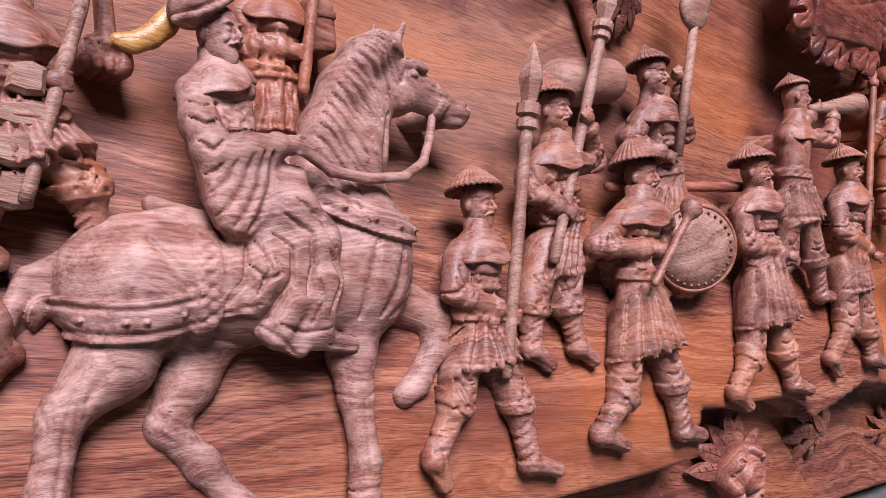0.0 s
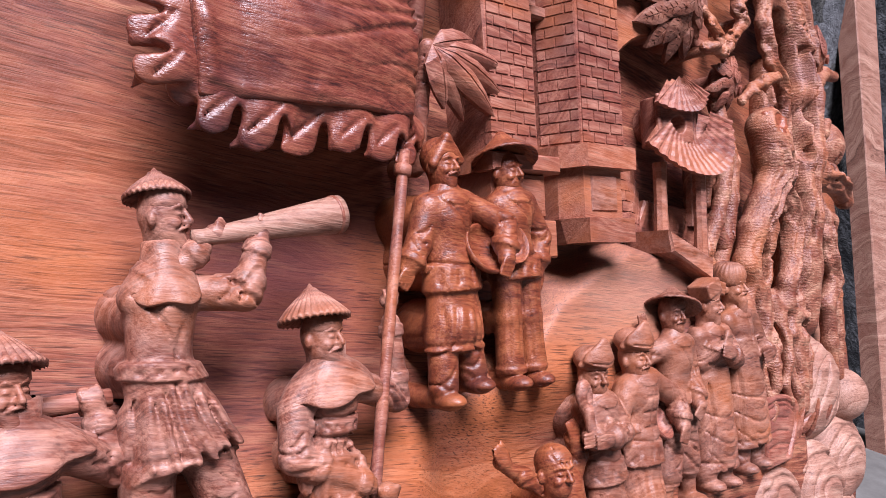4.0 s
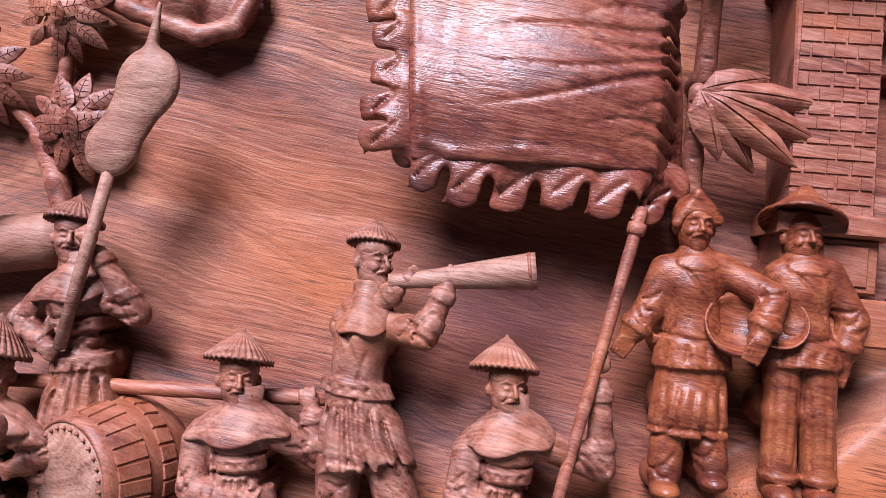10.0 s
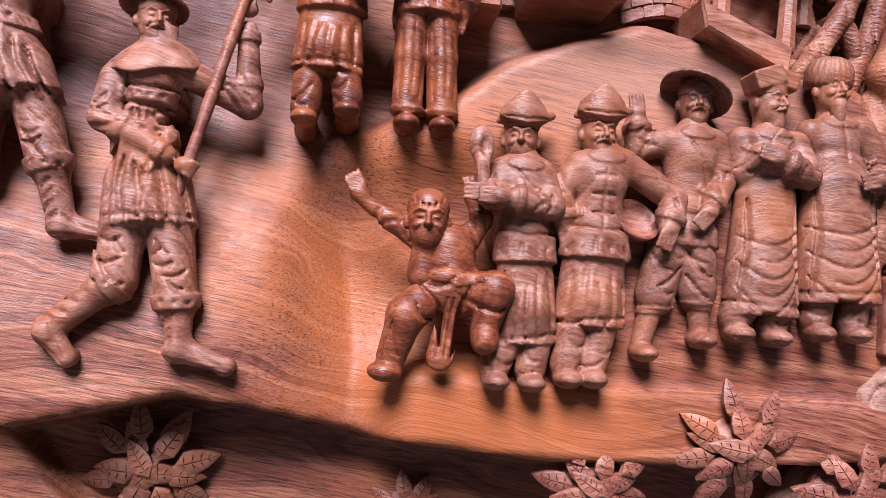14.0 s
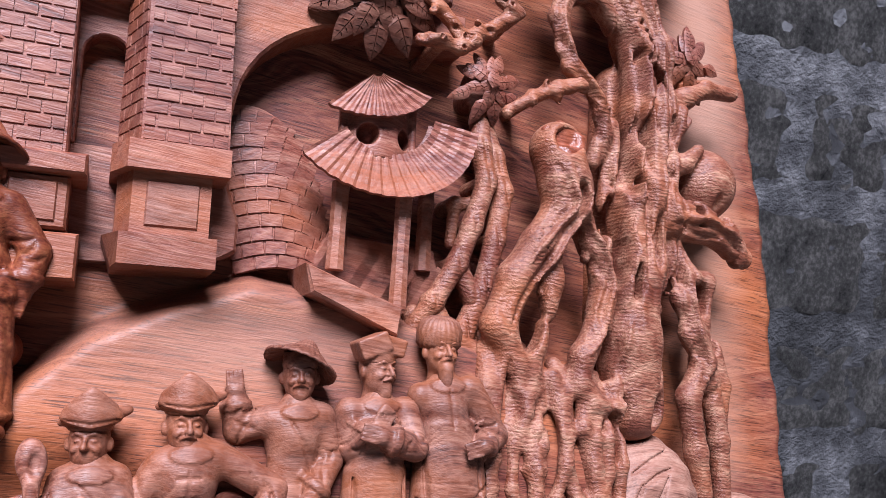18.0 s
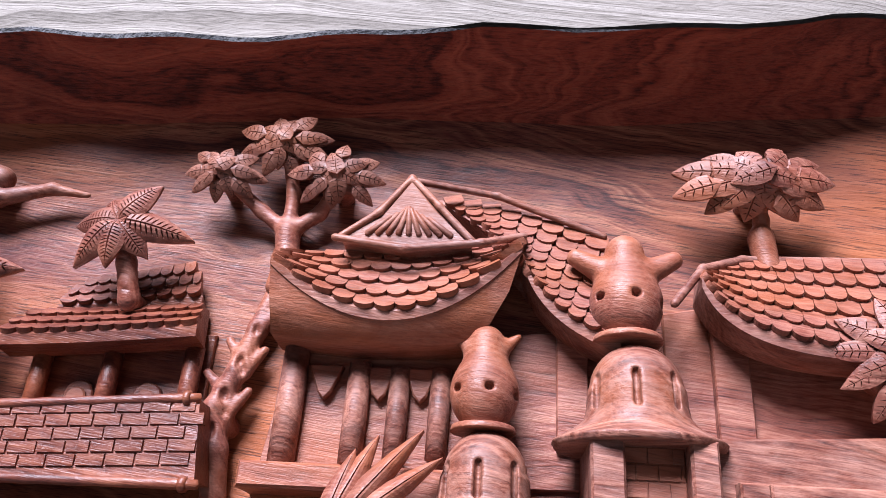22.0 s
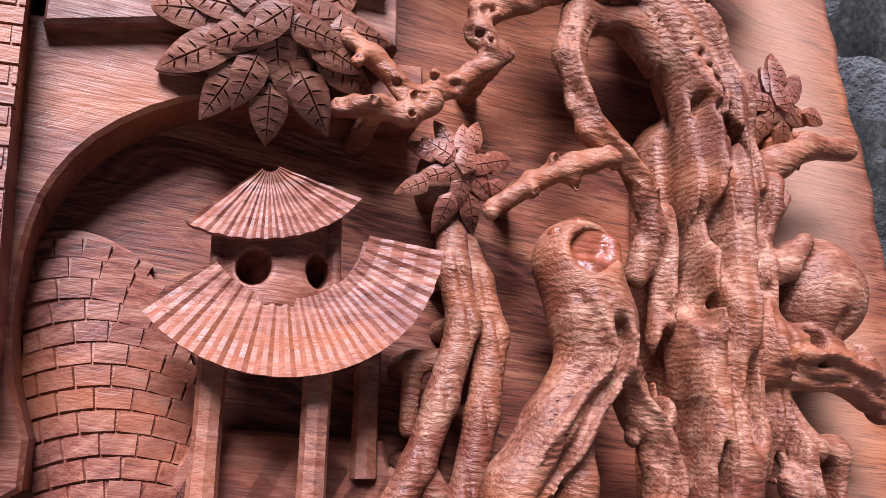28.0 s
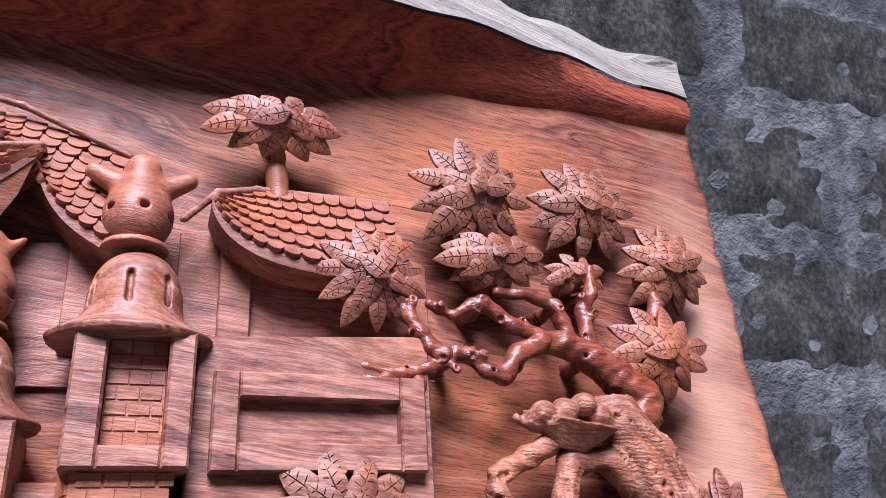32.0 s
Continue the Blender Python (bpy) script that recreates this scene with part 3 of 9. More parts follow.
def relief(x, z):
    """The height of the bare ground of the carving over the board's plane."""
    d = np.interp(z, [p[0] for p in PROFILE], [p[1] for p in PROFILE])
    right = smooth(0.78, 1.00, x)
    hill = smooth(-0.003, 0.016, curve(x, HILL) - z)
    mound = 0.036 + 0.012 * smooth(1.40, 1.30, z) * smooth(0.84, 0.90, x)
    d = d * (1 - right) + right * np.where(z > 1.5, 0.0, 0.002)
    d = np.maximum(d, mound * hill * smooth(0.78, 0.93, x) * smooth(1.36, 1.29, x))
    # the hollow in which the group stands, and the bank before it
    d -= 0.020 * smooth(1, 0.0, ((x - 0.935) / 0.115) ** 2 + ((z - 1.252) / 0.085) ** 2)
    bank = smooth(1.215, 1.185, z) * smooth(0.84, 0.92, x)
    d = np.maximum(d, 0.056 * bank * smooth(1.32, 1.24, x))
    d += 0.006 * np.exp(-((x - 0.83) / 0.04) ** 2 - ((z - 1.24) / 0.05) ** 2)
    # below the ledge the ground lies deep again
    led = curve(x, LEDGE)
    low = smooth(0.0045, -0.0045, z - led)
    crack = smooth(-0.004, 0.004, (x - 0.69) - 0.8 * (1.141 - z))
    left = smooth(0.524, 0.532, x)
    deep = 0.006 * (1 - left) + left * (0.018 * (1 - crack) - 0.004 * crack)
    d = d * (1 - low) + deep * low
    # wave-like bank under the boathouse
    wave = smooth(0.004, -0.004, 1.637 + 0.028 * smooth(0.58, 0.69, x) - 0.014 * smooth(0.68, 0.73, x) - z) * smooth(1.71, 1.68, z) * smooth(0.775, 0.735, x)
    d = np.maximum(d, 0.022 * wave * (1 - 0.5 * smooth(1.64, 1.70, z)))
    # gentle hand-planed unevenness
    d += 0.0022 * np.sin(9 * x + 4 * z) * np.sin(13 * z - 5 * x + 1) + 0.0008 * np.sin(47 * x + 20 * z) * np.sin(61 * z + 1)
    return d


def ground(x, z):
    return float(relief(np.array(float(x)), np.array(float(z))))


BX0, BX1, BZ0, BZ1 = -0.30, 1.447, 1.03, 1.975
nx, nz = 460, 244
gx, gz = np.meshgrid(np.linspace(BX0, BX1, nx), np.linspace(BZ0, BZ1, nz))
gd = relief(gx, gz)
# the right-hand margin is a flat, lightly ragged sapwood edge
slant = curve(gz, [(1.03, 1.52), (1.33, 1.505), (1.62, 1.482), (1.92, 1.456), (2.0, 1.450)]) - BX1
ragged = 0.003 * np.sin(17 * gz + 1) + 0.0015 * np.sin(71 * gz) + 0.001 * np.sin(190 * gz)
verts = np.stack((gx + (slant + ragged) * smooth(1.36, 1.447, gx), Y0 - gd, gz), 2).reshape(-1, 3)
q = (np.arange(nz - 1)[:, None] * nx + np.arange(nx - 1)[None, :]).reshape(-1)
faces = np.stack((q, q + 1, q + nx + 1, q + nx), 1).tolist()
rim = list(range(nx)) + [r * nx + nx - 1 for r in range(1, nz)] + [(nz - 1) * nx + c for c in range(nx - 2, -1, -1)] + [r * nx for r in range(nz - 2, 0, -1)]
back = np.array([(verts[i][0], Y0 + 0.045, verts[i][2]) for i in rim])
n0 = len(verts)
faces += [(rim[(i + 1) % len(rim)], rim[i], n0 + i, n0 + (i + 1) % len(rim)) for i in range(len(rim))]
faces.append(tuple(n0 + i for i in range(len(rim))))
board = thing("carved_board", (0.575, 1.03, 0), "reddish rosewood relief board with flowing grain leaning on a block wall", "carved panel", kind="")
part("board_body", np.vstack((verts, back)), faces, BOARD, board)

# the uncut top of the plank juts out over the relief: hollowed underside, weathered saw-cut face
n = 90
rows_ = []
for i in range(n + 1):
    s = i / n
    x = BX0 + (1.452 - BX0) * s
    out = 0.070 - 0.055 * smooth(1.05, 1.44, x)
    w = 0.003 * math.sin(23 * x) + 0.002 * math.sin(61 * x + 2) + 0.0012 * noise.noise((x * 90, 0, 0))
    z_front = float(curve(x, [(-0.3, 1.955), (0.5, 1.960), (0.85, 1.965), (1.10, 1.978), (1.25, 2.001), (1.32, 2.004), (1.38, 1.995), (1.45, 1.988)]))
    z_top = 2.052 + 0.004 * math.sin(5 * x) - 0.020 * smooth(1.25, 1.44, x)
    zb = float(curve(x, [(-0.3, 1.928), (0.5, 1.932), (0.965, 1.948), (1.135, 1.960), (1.45, 1.962)]))
    prof = [(-0.045, zb - 0.010), (-0.002, zb - 0.004), (0.004, zb + 0.004), (0.012 + 0.1 * out, zb + 0.3 * (z_front - zb)), (0.45 * out + 0.008, zb + 0.7 * (z_front - zb)), (out - 0.002, z_front - 0.001 + w)]
    rows_.append((x, prof, [(out, z_front + 0.001 + w), (out - 0.004, z_front + 0.03 + w), (out - 0.010 + 2 * w, z_top), (-0.045, z_top + 0.02)]))
def strip(key):
    v, f = [], []
    for x, a, b in rows_:
        pts = a if key == 0 else b
        v += [vec(x, z, d) for d, z in pts]
    m = len(rows_[0][1 + key])
    for i in range(n):
        for j in range(m - 1):
            f.append((i * m + j, (i + 1) * m + j, (i + 1) * m + j + 1, i * m + j + 1))
    return v, f, m
v, f, m = strip(0)
part("underside", v, f, UNDERSIDE_SHADE, board, "hollowed underside of the overhanging top edge, its shade in the red colour")
v, f, m = strip(1)
v2 = [p for p in v]
x, a, b = rows_[-1]
end = [vec(x, z, d) for d, z in a + b]
k = len(v2)
v2 += end
f.append(tuple(range(k, k + len(end))))
part("top_edge", v2, f, GREY, board, "weathered grey saw-cut top edge", smooth=False)

# ---- the block wall and the floor ----
RENDER = plaster("dark_cement", (0.014, 0.0145, 0.0155), (0.042, 0.043, 0.046), (0.150, 0.152, 0.158), 26, 0.9, dist=0.006)
BLOCK = plaster("cinder_block", (0.008, 0.008, 0.008), (0.062, 0.061, 0.058), (0.200, 0.194, 0.184), 150, 1.0, dist=0.018)
FLOOR = plaster("concrete_floor", (0.05, 0.047, 0.043), (0.09, 0.085, 0.078), (0.13, 0.125, 0.117), 12, 0.3)
WALL_Y = 0.835
wall = tagged(new("wall_north"), "dark grey wall of rough cinder blocks with smeared mortar", "wall", kind="structure")
wall.matrix_world = Matrix.Translation((1.0, WALL_Y, 0))


def wbox(name, x0, y0, z0, x1, y1, z1, mat, parent, rough=0.0, label=""):
    v = [(x, y, z) for z in (z0, z1) for x, y in ((x0, y0), (x1, y0), (x1, y1), (x0, y1))]
    f = [(3, 2, 1, 0), (4, 5, 6, 7), (0, 1, 5, 4), (1, 2, 6, 5), (2, 3, 7, 6), (3, 0, 4, 7)]
    ob = new(name, mesh_of(name, [Vector(p) - parent.matrix_world.translation for p in v], f, mat, False))
    ob.parent = parent
    return tagged(ob, label)


wbox("mortar_bed", -2.6, WALL_Y, -0.05, 2.15, WALL_Y + 0.16, 2.6, RENDER, wall)
rng = random.Random(4)
pitch_x, pitch_z = 0.36, 0.172
shapes = []
for s in range(6):
    v, f, n_, m_ = [], [], 30, 14
    for i in range(n_ + 1):
        for j in range(m_ + 1):
            a, b = i / n_ - 0.5, j / m_ - 0.5
            edge = max(abs(a) * 2, abs(b) * 2)
            wob = 1 + 0.08 * noise.noise((a * 5, b * 5, s * 7.0)) + 0.03 * noise.noise((a * 22, b * 22, s * 3.0))
            h = -0.003 * (1 - smooth(0.80, 1.0, edge)) - 0.004 * noise.noise((a * 9 + s, b * 5, 3))
            v.append((a * 0.33 * wob, h + 0.004, b * 0.135 * wob))
    for i in range(n_):
        for j in range(m_):
            p = i * (m_ + 1) + j
            f.append((p, p + m_ + 1, p + m_ + 2, p + 1))
    shapes.append(mesh_of("block", v, f, BLOCK))
for r in range(15):
    for c in range(-4, 4):
        ob = new("block", shapes[rng.randrange(6)])
        ob.parent = wall
        ob.matrix_local = Matrix.Translation((c * pitch_x + 0.08 + (r % 2) * 0.18 + rng.uniform(-0.02, 0.02), rng.uniform(-0.0032, -0.0012), 0.10 + r * pitch_z + rng.uniform(-0.006, 0.006)))
floor = tagged(new("floor"), "plain grey concrete yard floor", "floor", kind="structure")
wbox("floor_slab", -40, -40, -0.12, 40, 40, 0.0, FLOOR, floor)
side = tagged(new("wall_east"), "dark unlit side wall beyond the panel", "wall", kind="structure")
side.matrix_world = Matrix.Translation((2.15, 0.9, 0))
wbox("side_body", 2.15, 0.30, 0, 2.3, 4.0, 2.6, RENDER, side)

# a yellowish plank leans against the wall beside the panel
pv, pf = slab([(2.04, 1.05), (2.11, 1.05), (2.11, 2.15), (2.015, 2.09)], -0.20, -0.165, 0.002)
carved("plank", (2.0, 1.05, -0.18), pv, pf, PALE, "yellowish sawn plank leaning against the block wall", "plank", smooth=False)


# ---- carved marchers ----
def P3(p, d):
    return (p[0], p[1], p[2] if len(p) > 2 else d)


def lerp(a, b, t):
    return tuple(x + (y - x) * t for x, y in zip(a, b))


def moved(a, dx=0.0, dz=0.0, dd=0.0):
    return (a[0] + dx, a[1] + dz, a[2] + dd)


def head_mesh(c, s, yaw, beard=0.4, roll=0.0, smile=1.0, hair=False):
    """A face of carved planes at c = (x, z, d), turned by yaw degrees to the right."""
    cl = Clay(c[0] - 0.017 * s, c[0] + 0.017 * s, c[2] - 0.017 * s, c[2] + 0.018 * s, c[1] - 0.030 * s, c[1] + 0.020 * s, 0.00082)
    a, b = math.sin(radians(yaw)), math.cos(radians(yaw))

    def at(side, up, fwd):
        return (c[0] + s * (side * b + fwd * a), c[1] + s * (up + 0.12 * side * math.sin(radians(roll))), c[2] + s * (fwd * b - side * a))

    cl.egg(at(0, 0.002, -0.001), (0.0092 * s, 0.0122 * s, 0.0098 * s), k=0.002)
    cl.egg(at(0, -0.0062, 0.0012), (0.0070 * s, 0.0070 * s, 0.0078 * s), k=0.004)
    cl.rod(at(0, -0.008, -0.002), at(0, -0.024, -0.004), 0.0055 * s, 0.0075 * s, k=0.003)
    for e in (-1, 1):
        cl.egg(at(0.0095 * e, -0.001, -0.001), (0.0017 * s, 0.0034 * s, 0.0022 * s), k=0.001)
        cl.egg(at(0.0040 * e, -0.0030, 0.0066), (0.0028 * s, 0.0022 * s, 0.0024 * s), k=0.002)
        cl.egg(at(0.0037 * e, 0.0012, 0.0096), (0.0024 * s, 0.0010 * s, 0.0018 * s), k=0.0010, cut=True)
        cl.egg(at(0.0036 * e, 0.0010, 0.0078), (0.0017 * s, 0.0009 * s, 0.0013 * s), k=0.0005)
        cl.rod(at(0.0018 * e, 0.0040, 0.0088), at(0.0040 * e, 0.0046, 0.0084), 0.0008 * s, 0.0008 * s, k=0.001)
        cl.rod(at(0.0040 * e, 0.0046, 0.0084), at(0.0062 * e, 0.0034, 0.0066), 0.0008 * s, 0.0006 * s, k=0.001)
        cl.rod(at(0.0022 * e, -0.0022, 0.0098), at(0.0048 * e, -0.0056, 0.0076), 0.0006 * s, k=0.0008, cut=True)
    cl.rod(at(0, 0.0030, 0.0088), at(0, -0.0020, 0.0116), 0.0009 * s, 0.0014 * s, k=0.0012)
    cl.egg(at(0, -0.0022, 0.0100), (0.0024 * s, 0.0011 * s, 0.0014 * s), k=0.001)
    cl.rod(at(-0.0028, -0.0058 + 0.0016 * smile, 0.0096), at(0, -0.0062, 0.0104), 0.0006 * s, k=0.0006, cut=True)
    cl.rod(at(0.0028, -0.0058 + 0.0016 * smile, 0.0096), at(0, -0.0062, 0.0104), 0.0006 * s, k=0.0006, cut=True)
    if beard:
        cl.egg(at(0, -0.0100, 0.0058), (0.0040 * s, (0.003 + 0.006 * beard) * s, 0.0034 * s), k=0.002)
        for e in (-1, 1):
            cl.rod(at(0.0004 * e, -0.0040, 0.0106), at(0.0040 * e, -0.0056, 0.0086), 0.0009 * s, 0.0005 * s, k=0.0005)
    if beard > 1:
        cl.rod(at(0, -0.010, 0.0075), at(0.0004, -0.0275, 0.0085), 0.0036 * s, 0.0010 * s, k=0.003)
        for o in (-0.0016, 0.0002, 0.0018):
            cl.rod(at(o, -0.012, 0.0115), at(o * 0.4, -0.026, 0.0100), 0.0005 * s, k=0.0006, cut=True)
    if hair:
        cl.egg(at(0, 0.0062, -0.0012), (0.0098 * s, 0.0088 * s, 0.0102 * s), k=0.001)
        for o in (-0.005, -0.0025, 0, 0.0025, 0.005):
            cl.rod(at(o, 0.0045, 0.0098), at(o * 1.5, 0.0135, 0.0020), 0.0006 * s, k=0.0006, cut=True)
    return cl.mesh()


def cone_hat(c, r, h, roll=0.0, pitch=6.0, knob=True, ribs=0.0024, n=128):
    prof = [(0.0003, 0.97 * h + 0.002 * knob), (0.0018, 0.96 * h), (0.0032, 0.92 * h), (0.25 * r, 0.80 * h), (0.5 * r, 0.58 * h), (0.75 * r, 0.30 * h), (0.95 * r, 0.04 * h), (r, -0.0004),
            (0.985 * r, -0.0024), (0.9 * r, -0.0012), (0.5 * r, 0.10 * h), (0.002, 0.12 * h)]
    return lathe(prof, n, turned(c[0], c[1], c[2], roll, pitch), ribs)


def cap_hat(c, w, roll=0.0, yaw=10.0):
    """A folded court cap: a low crown behind an upturned brim that rises to a front peak and flares at the side."""
    cl = Clay(c[0] - 0.03, c[0] + 0.03, c[2] - 0.025, c[2] + 0.026, c[1] - 0.02, c[1] + 0.03, 0.0008)
    cl.cone(moved(c, dz=-0.005), moved(c, dz=0.002), 0.0102 * w, 0.0112 * w, k=0.001)
    cl.egg(moved(c, dz=0.003, dd=-0.003), (0.0115 * w, 0.0085 * w, 0.0110 * w), roll=roll, k=0.002)
    for i in range(-9, 10):
        q = i / 9
        foot = moved(c, dx=0.0125 * w * q, dz=-0.001 + 0.003 * abs(q), dd=0.0115 * w * (1 - 0.55 * q * q))
        peak = moved(c, dx=(0.0125 * q - 0.001 + 0.002 * q) * w * 0.8, dz=(0.0150 - 0.0100 * abs(q) ** 1.1) * w + 0.002 * max(q, 0), dd=0.0105 * w * (1 - 0.5 * q * q))
        cl.rod(foot, peak, 0.0021 * w, 0.0012 * w, k=0.0026)
    cl.rod(moved(c, dx=0.008 * w, dz=0.002, dd=0.003), moved(c, dx=0.0175 * w, dz=0.0055, dd=-0.001), 0.0042 * w, 0.0024 * w, k=0.003)
    cl.rod(moved(c, dx=-0.008 * w, dz=0.001, dd=0.003), moved(c, dx=-0.0135 * w, dz=-0.001, dd=0.001), 0.0038 * w, 0.0020 * w, k=0.003)
    cl.groove([(c[0] - 0.012 * w, c[1] + 0.0005), (c[0], c[1] - 0.0015), (c[0] + 0.013 * w, c[1] + 0.001)], 0.0015, 0.0012, c[2])
    return cl.mesh()


def hand(cl, a, s, toward=(1, 0), grip=True):
    """A fist or an open hand at a."""
    cl.egg(a, (0.0058 * s, 0.0050 * s, 0.0050 * s), k=0.002)
    ux, uz = toward
    for i in (-1.5, -0.5, 0.5, 1.5):
        b = moved(a, dx=-uz * i * 0.0026 * s + ux * 0.003, dz=ux * i * 0.0026 * s + uz * 0.003, dd=0.0030 * s)
        e = moved(b, dx=ux * (0.0035 if grip else 0.0085) * s, dz=uz * (0.0035 if grip else 0.0085) * s, dd=(-0.002 if grip else -0.001) * s)
        cl.rod(b, e, 0.0014 * s, 0.0012 * s, k=0.0008)


def folds(cl, top, hem_l, hem_r, n, seed, w=0.0026, t=0.0026, start=0.1):
    """Hanging folds: cuts and soft ridges from a waist line to a hem."""
    rg = random.Random(seed)
    for i in range(n):
        u = (i + 0.5) / n
        a, b = lerp(top[0], top[1], 0.08 + 0.84 * u), lerp(hem_l, hem_r, u + rg.uniform(-0.04, 0.04))
        a = lerp(a, b, start + rg.uniform(0, 0.35))
        m = lerp(a, b, 0.5)
        sway = rg.uniform(-0.0025, 0.0025)
        cl.groove([a[:2], (m[0] + sway, m[1]), (b[0], b[1] + 0.003)], w * rg.uniform(0.7, 1.0), t * rg.uniform(0.45, 0.9))
        c = lerp(b, lerp(hem_l, hem_r, u + 0.5 / n), 1.0)
        cl.groove([(a[0] + 0.004, a[1]), (m[0] + 0.5 * (c[0] - b[0]) + sway, m[1]), c[:2]], w * 1.6, t * 0.45, ridge=True)


def cape(neck, rx, rd, s, seed, slant=0.0):
    """A short cape draped over the shoulders, with a standing neck and a wavy hem."""
    rg = random.Random(seed)
    n, ph = 56, rg.uniform(0, 6)
    prof = [(0.0, 0.0165), (0.12, 0.0155), (0.10, 0.0085), (0.32, 0.0050), (0.60, 0.0012), (0.84, -0.0034), (1.0, -0.0080), (1.01, -0.0090), (0.97, -0.0102), (0.84, -0.0080), (0.60, -0.0060)]
    v, f = [], []
    for t, h in prof:
        for i in range(n):
            a = 2 * math.pi * i / n
            ca, sa = math.cos(a), math.sin(a)
            front = max(0.0, -sa)
            wave = t * t * (0.09 * math.sin(5 * a + ph) + 0.06 * math.sin(9 * a + 2 * ph))
            r = 0.0082 * s + t * (rx - 0.0082 * s) * (1 + wave)
            q = 0.0085 * s + t * (rd - 0.0085 * s) * (1 + wave)
            drop = t * (0.0035 * front ** 1.5 - 0.0012 * (1 - front)) + 0.0012 * t * math.sin(5 * a + ph)
            v.append(vec(neck[0] + 0.001 + r * ca, neck[1] + h * s - drop * s + 0.45 * slant * r * ca / rx, neck[2] - q * sa))
    m = len(prof)
    for i in range(m - 1):
        for j in range(n):
            k = (j + 1) % n
            f.append((i * n + j, i * n + k, (i + 1) * n + k, (i + 1) * n + j)[::-1])
    return v, f


def marcher(name, label, J, hat="cone", yaw=22, s=1.0, d0=0.054, mat=None, armour=True, beard=0.35, group="carved marching soldiers", seed=1, hat_roll=0.0, hat_r=0.0205, hood=True, legs=True, h=0.00116):
    """A soldier of the procession, one carved piece from hat to shoe. J: joints in the panel's plan."""
    mat = mat or DUSTY
    rg = random.Random(seed)
    j = {k: P3(p, d0) for k, p in J.items()}
    xs, zs = [p[0] for p in j.values()], [p[1] for p in j.values()]
    cl = Clay(min(xs) - 0.03, max(xs) + 0.03, -0.008, d0 + 0.040, min(zs) - 0.02, max(zs) + 0.02, h)
    shl, shr, waist = j["shl"], j["shr"], j["waist"]
    neck = lerp(shl, shr, 0.5)
    neck = (neck[0], max(shl[1], shr[1]) - 0.001 * s, d0)
    chest = lerp(neck, waist, 0.42)
    up = (neck[0] - waist[0], neck[1] - waist[1])
    # trunk, and the rib of wood that ties it to the board
    cl.rod(moved(neck, dz=-0.014 * s), waist, 0.0162 * s, 0.0136 * s, k=0.005, sd=0.90)
    cl.rod(moved(shl, dx=0.006, dz=-0.004 * s), moved(shr, dx=-0.006, dz=-0.006 * s), 0.0084 * s, k=0.006)
    cl.rod(moved(neck, dz=0.006 * s), moved(neck, dz=-0.010 * s), 0.0080 * s, 0.0135 * s, k=0.006)
    cl.rod(moved(chest, dd=-0.004), moved(chest, dd=-d0), 0.013 * s, 0.016 * s, k=0.004)
    cl.rod(moved(waist, dd=-0.004), moved(waist, dd=-d0), 0.012 * s, 0.016 * s, k=0.004)
    # legs: breeches to the knee, banded calf, shoe
    sk = lerp(j.get("skl", waist), j.get("skr", waist), 0.5)
    marks = []
    if legs:
        hip = lerp(waist, sk, 0.55)
        for n_, (kn, an, to) in enumerate((("rk", "ra", "rt"), ("fk", "fa", "ft"))):
            if kn not in j:
                continue
            K, A, T = j[kn], *(moved(p, dd=max(0.0, ground(p[0], p[1]) + 0.008 - p[2])) for p in (j[an], j[to]))
            K = moved(K, dd=max(0.0, 0.5 * (A[2] + hip[2]) - K[2]))
            H = moved(hip, dx=0.010 * s * (1 if n_ else -1), dd=-0.004)
            cl.rod(H, K, 0.0138 * s, 0.0116 * s, k=0.004)
            cl.rod(K, lerp(K, A, 0.16), 0.0116 * s, 0.0108 * s, k=0.0015)
            cl.rod(lerp(K, A, 0.15), A, 0.0090 * s, 0.0076 * s, k=0.0015)
            cl.rod(moved(A, dz=-0.002), T, 0.0076 * s, 0.0052 * s, k=0.003, sd=0.95)
            cl.egg(moved(A, dz=-0.0035), (0.0075 * s, 0.0062 * s, 0.0078 * s), k=0.002)
            cl.rod(moved(T, dd=-0.003), moved(T, dd=-0.03), 0.005 * s, 0.006, k=0.003)
            cl.rod(moved(A, dd=-0.003), moved(A, dd=-0.03), 0.005 * s, 0.006, k=0.003)
            marks.append((H, K, A, T))
    # skirt
    if "skl" in j:
        skl, skr = j["skl"], j["skr"]
        half = 0.5 * abs(skr[0] - skl[0])
        cl.cone(moved(waist, dz=0.004), moved(sk, dd=0.003), 0.0142 * s, half * 0.96, k=0.004, sd=0.54)
        cl.cone(moved(waist, dz=0.004), moved(lerp(waist, sk, 0.96), dd=0.004), 0.0140 * s, half * 0.62, k=0.004, sd=0.85)
    for H, K, A, T in marks:
        leg, calf = (K[0] - H[0], K[1] - H[1]), (A[0] - K[0], A[1] - K[1])
        cl.cuff(lerp(K, A, 0.09), calf, 0.0042 * s, 0.022 * s, 0.0017)
        for e in (-0.45, 0.1, 0.6):
            c = lerp(K, A, 0.09)
            cl.groove([(c[0] + e * 0.013 * s, c[1])], 0.0015, 0.0022)
        cl.creases(lerp(H, K, 0.50), lerp(H, K, 0.95), 0.010 * s, 4, rg, 0.0017, 0.0022)
        n = math.hypot(*calf)
        cx, cz = calf[0] / n, calf[1] / n
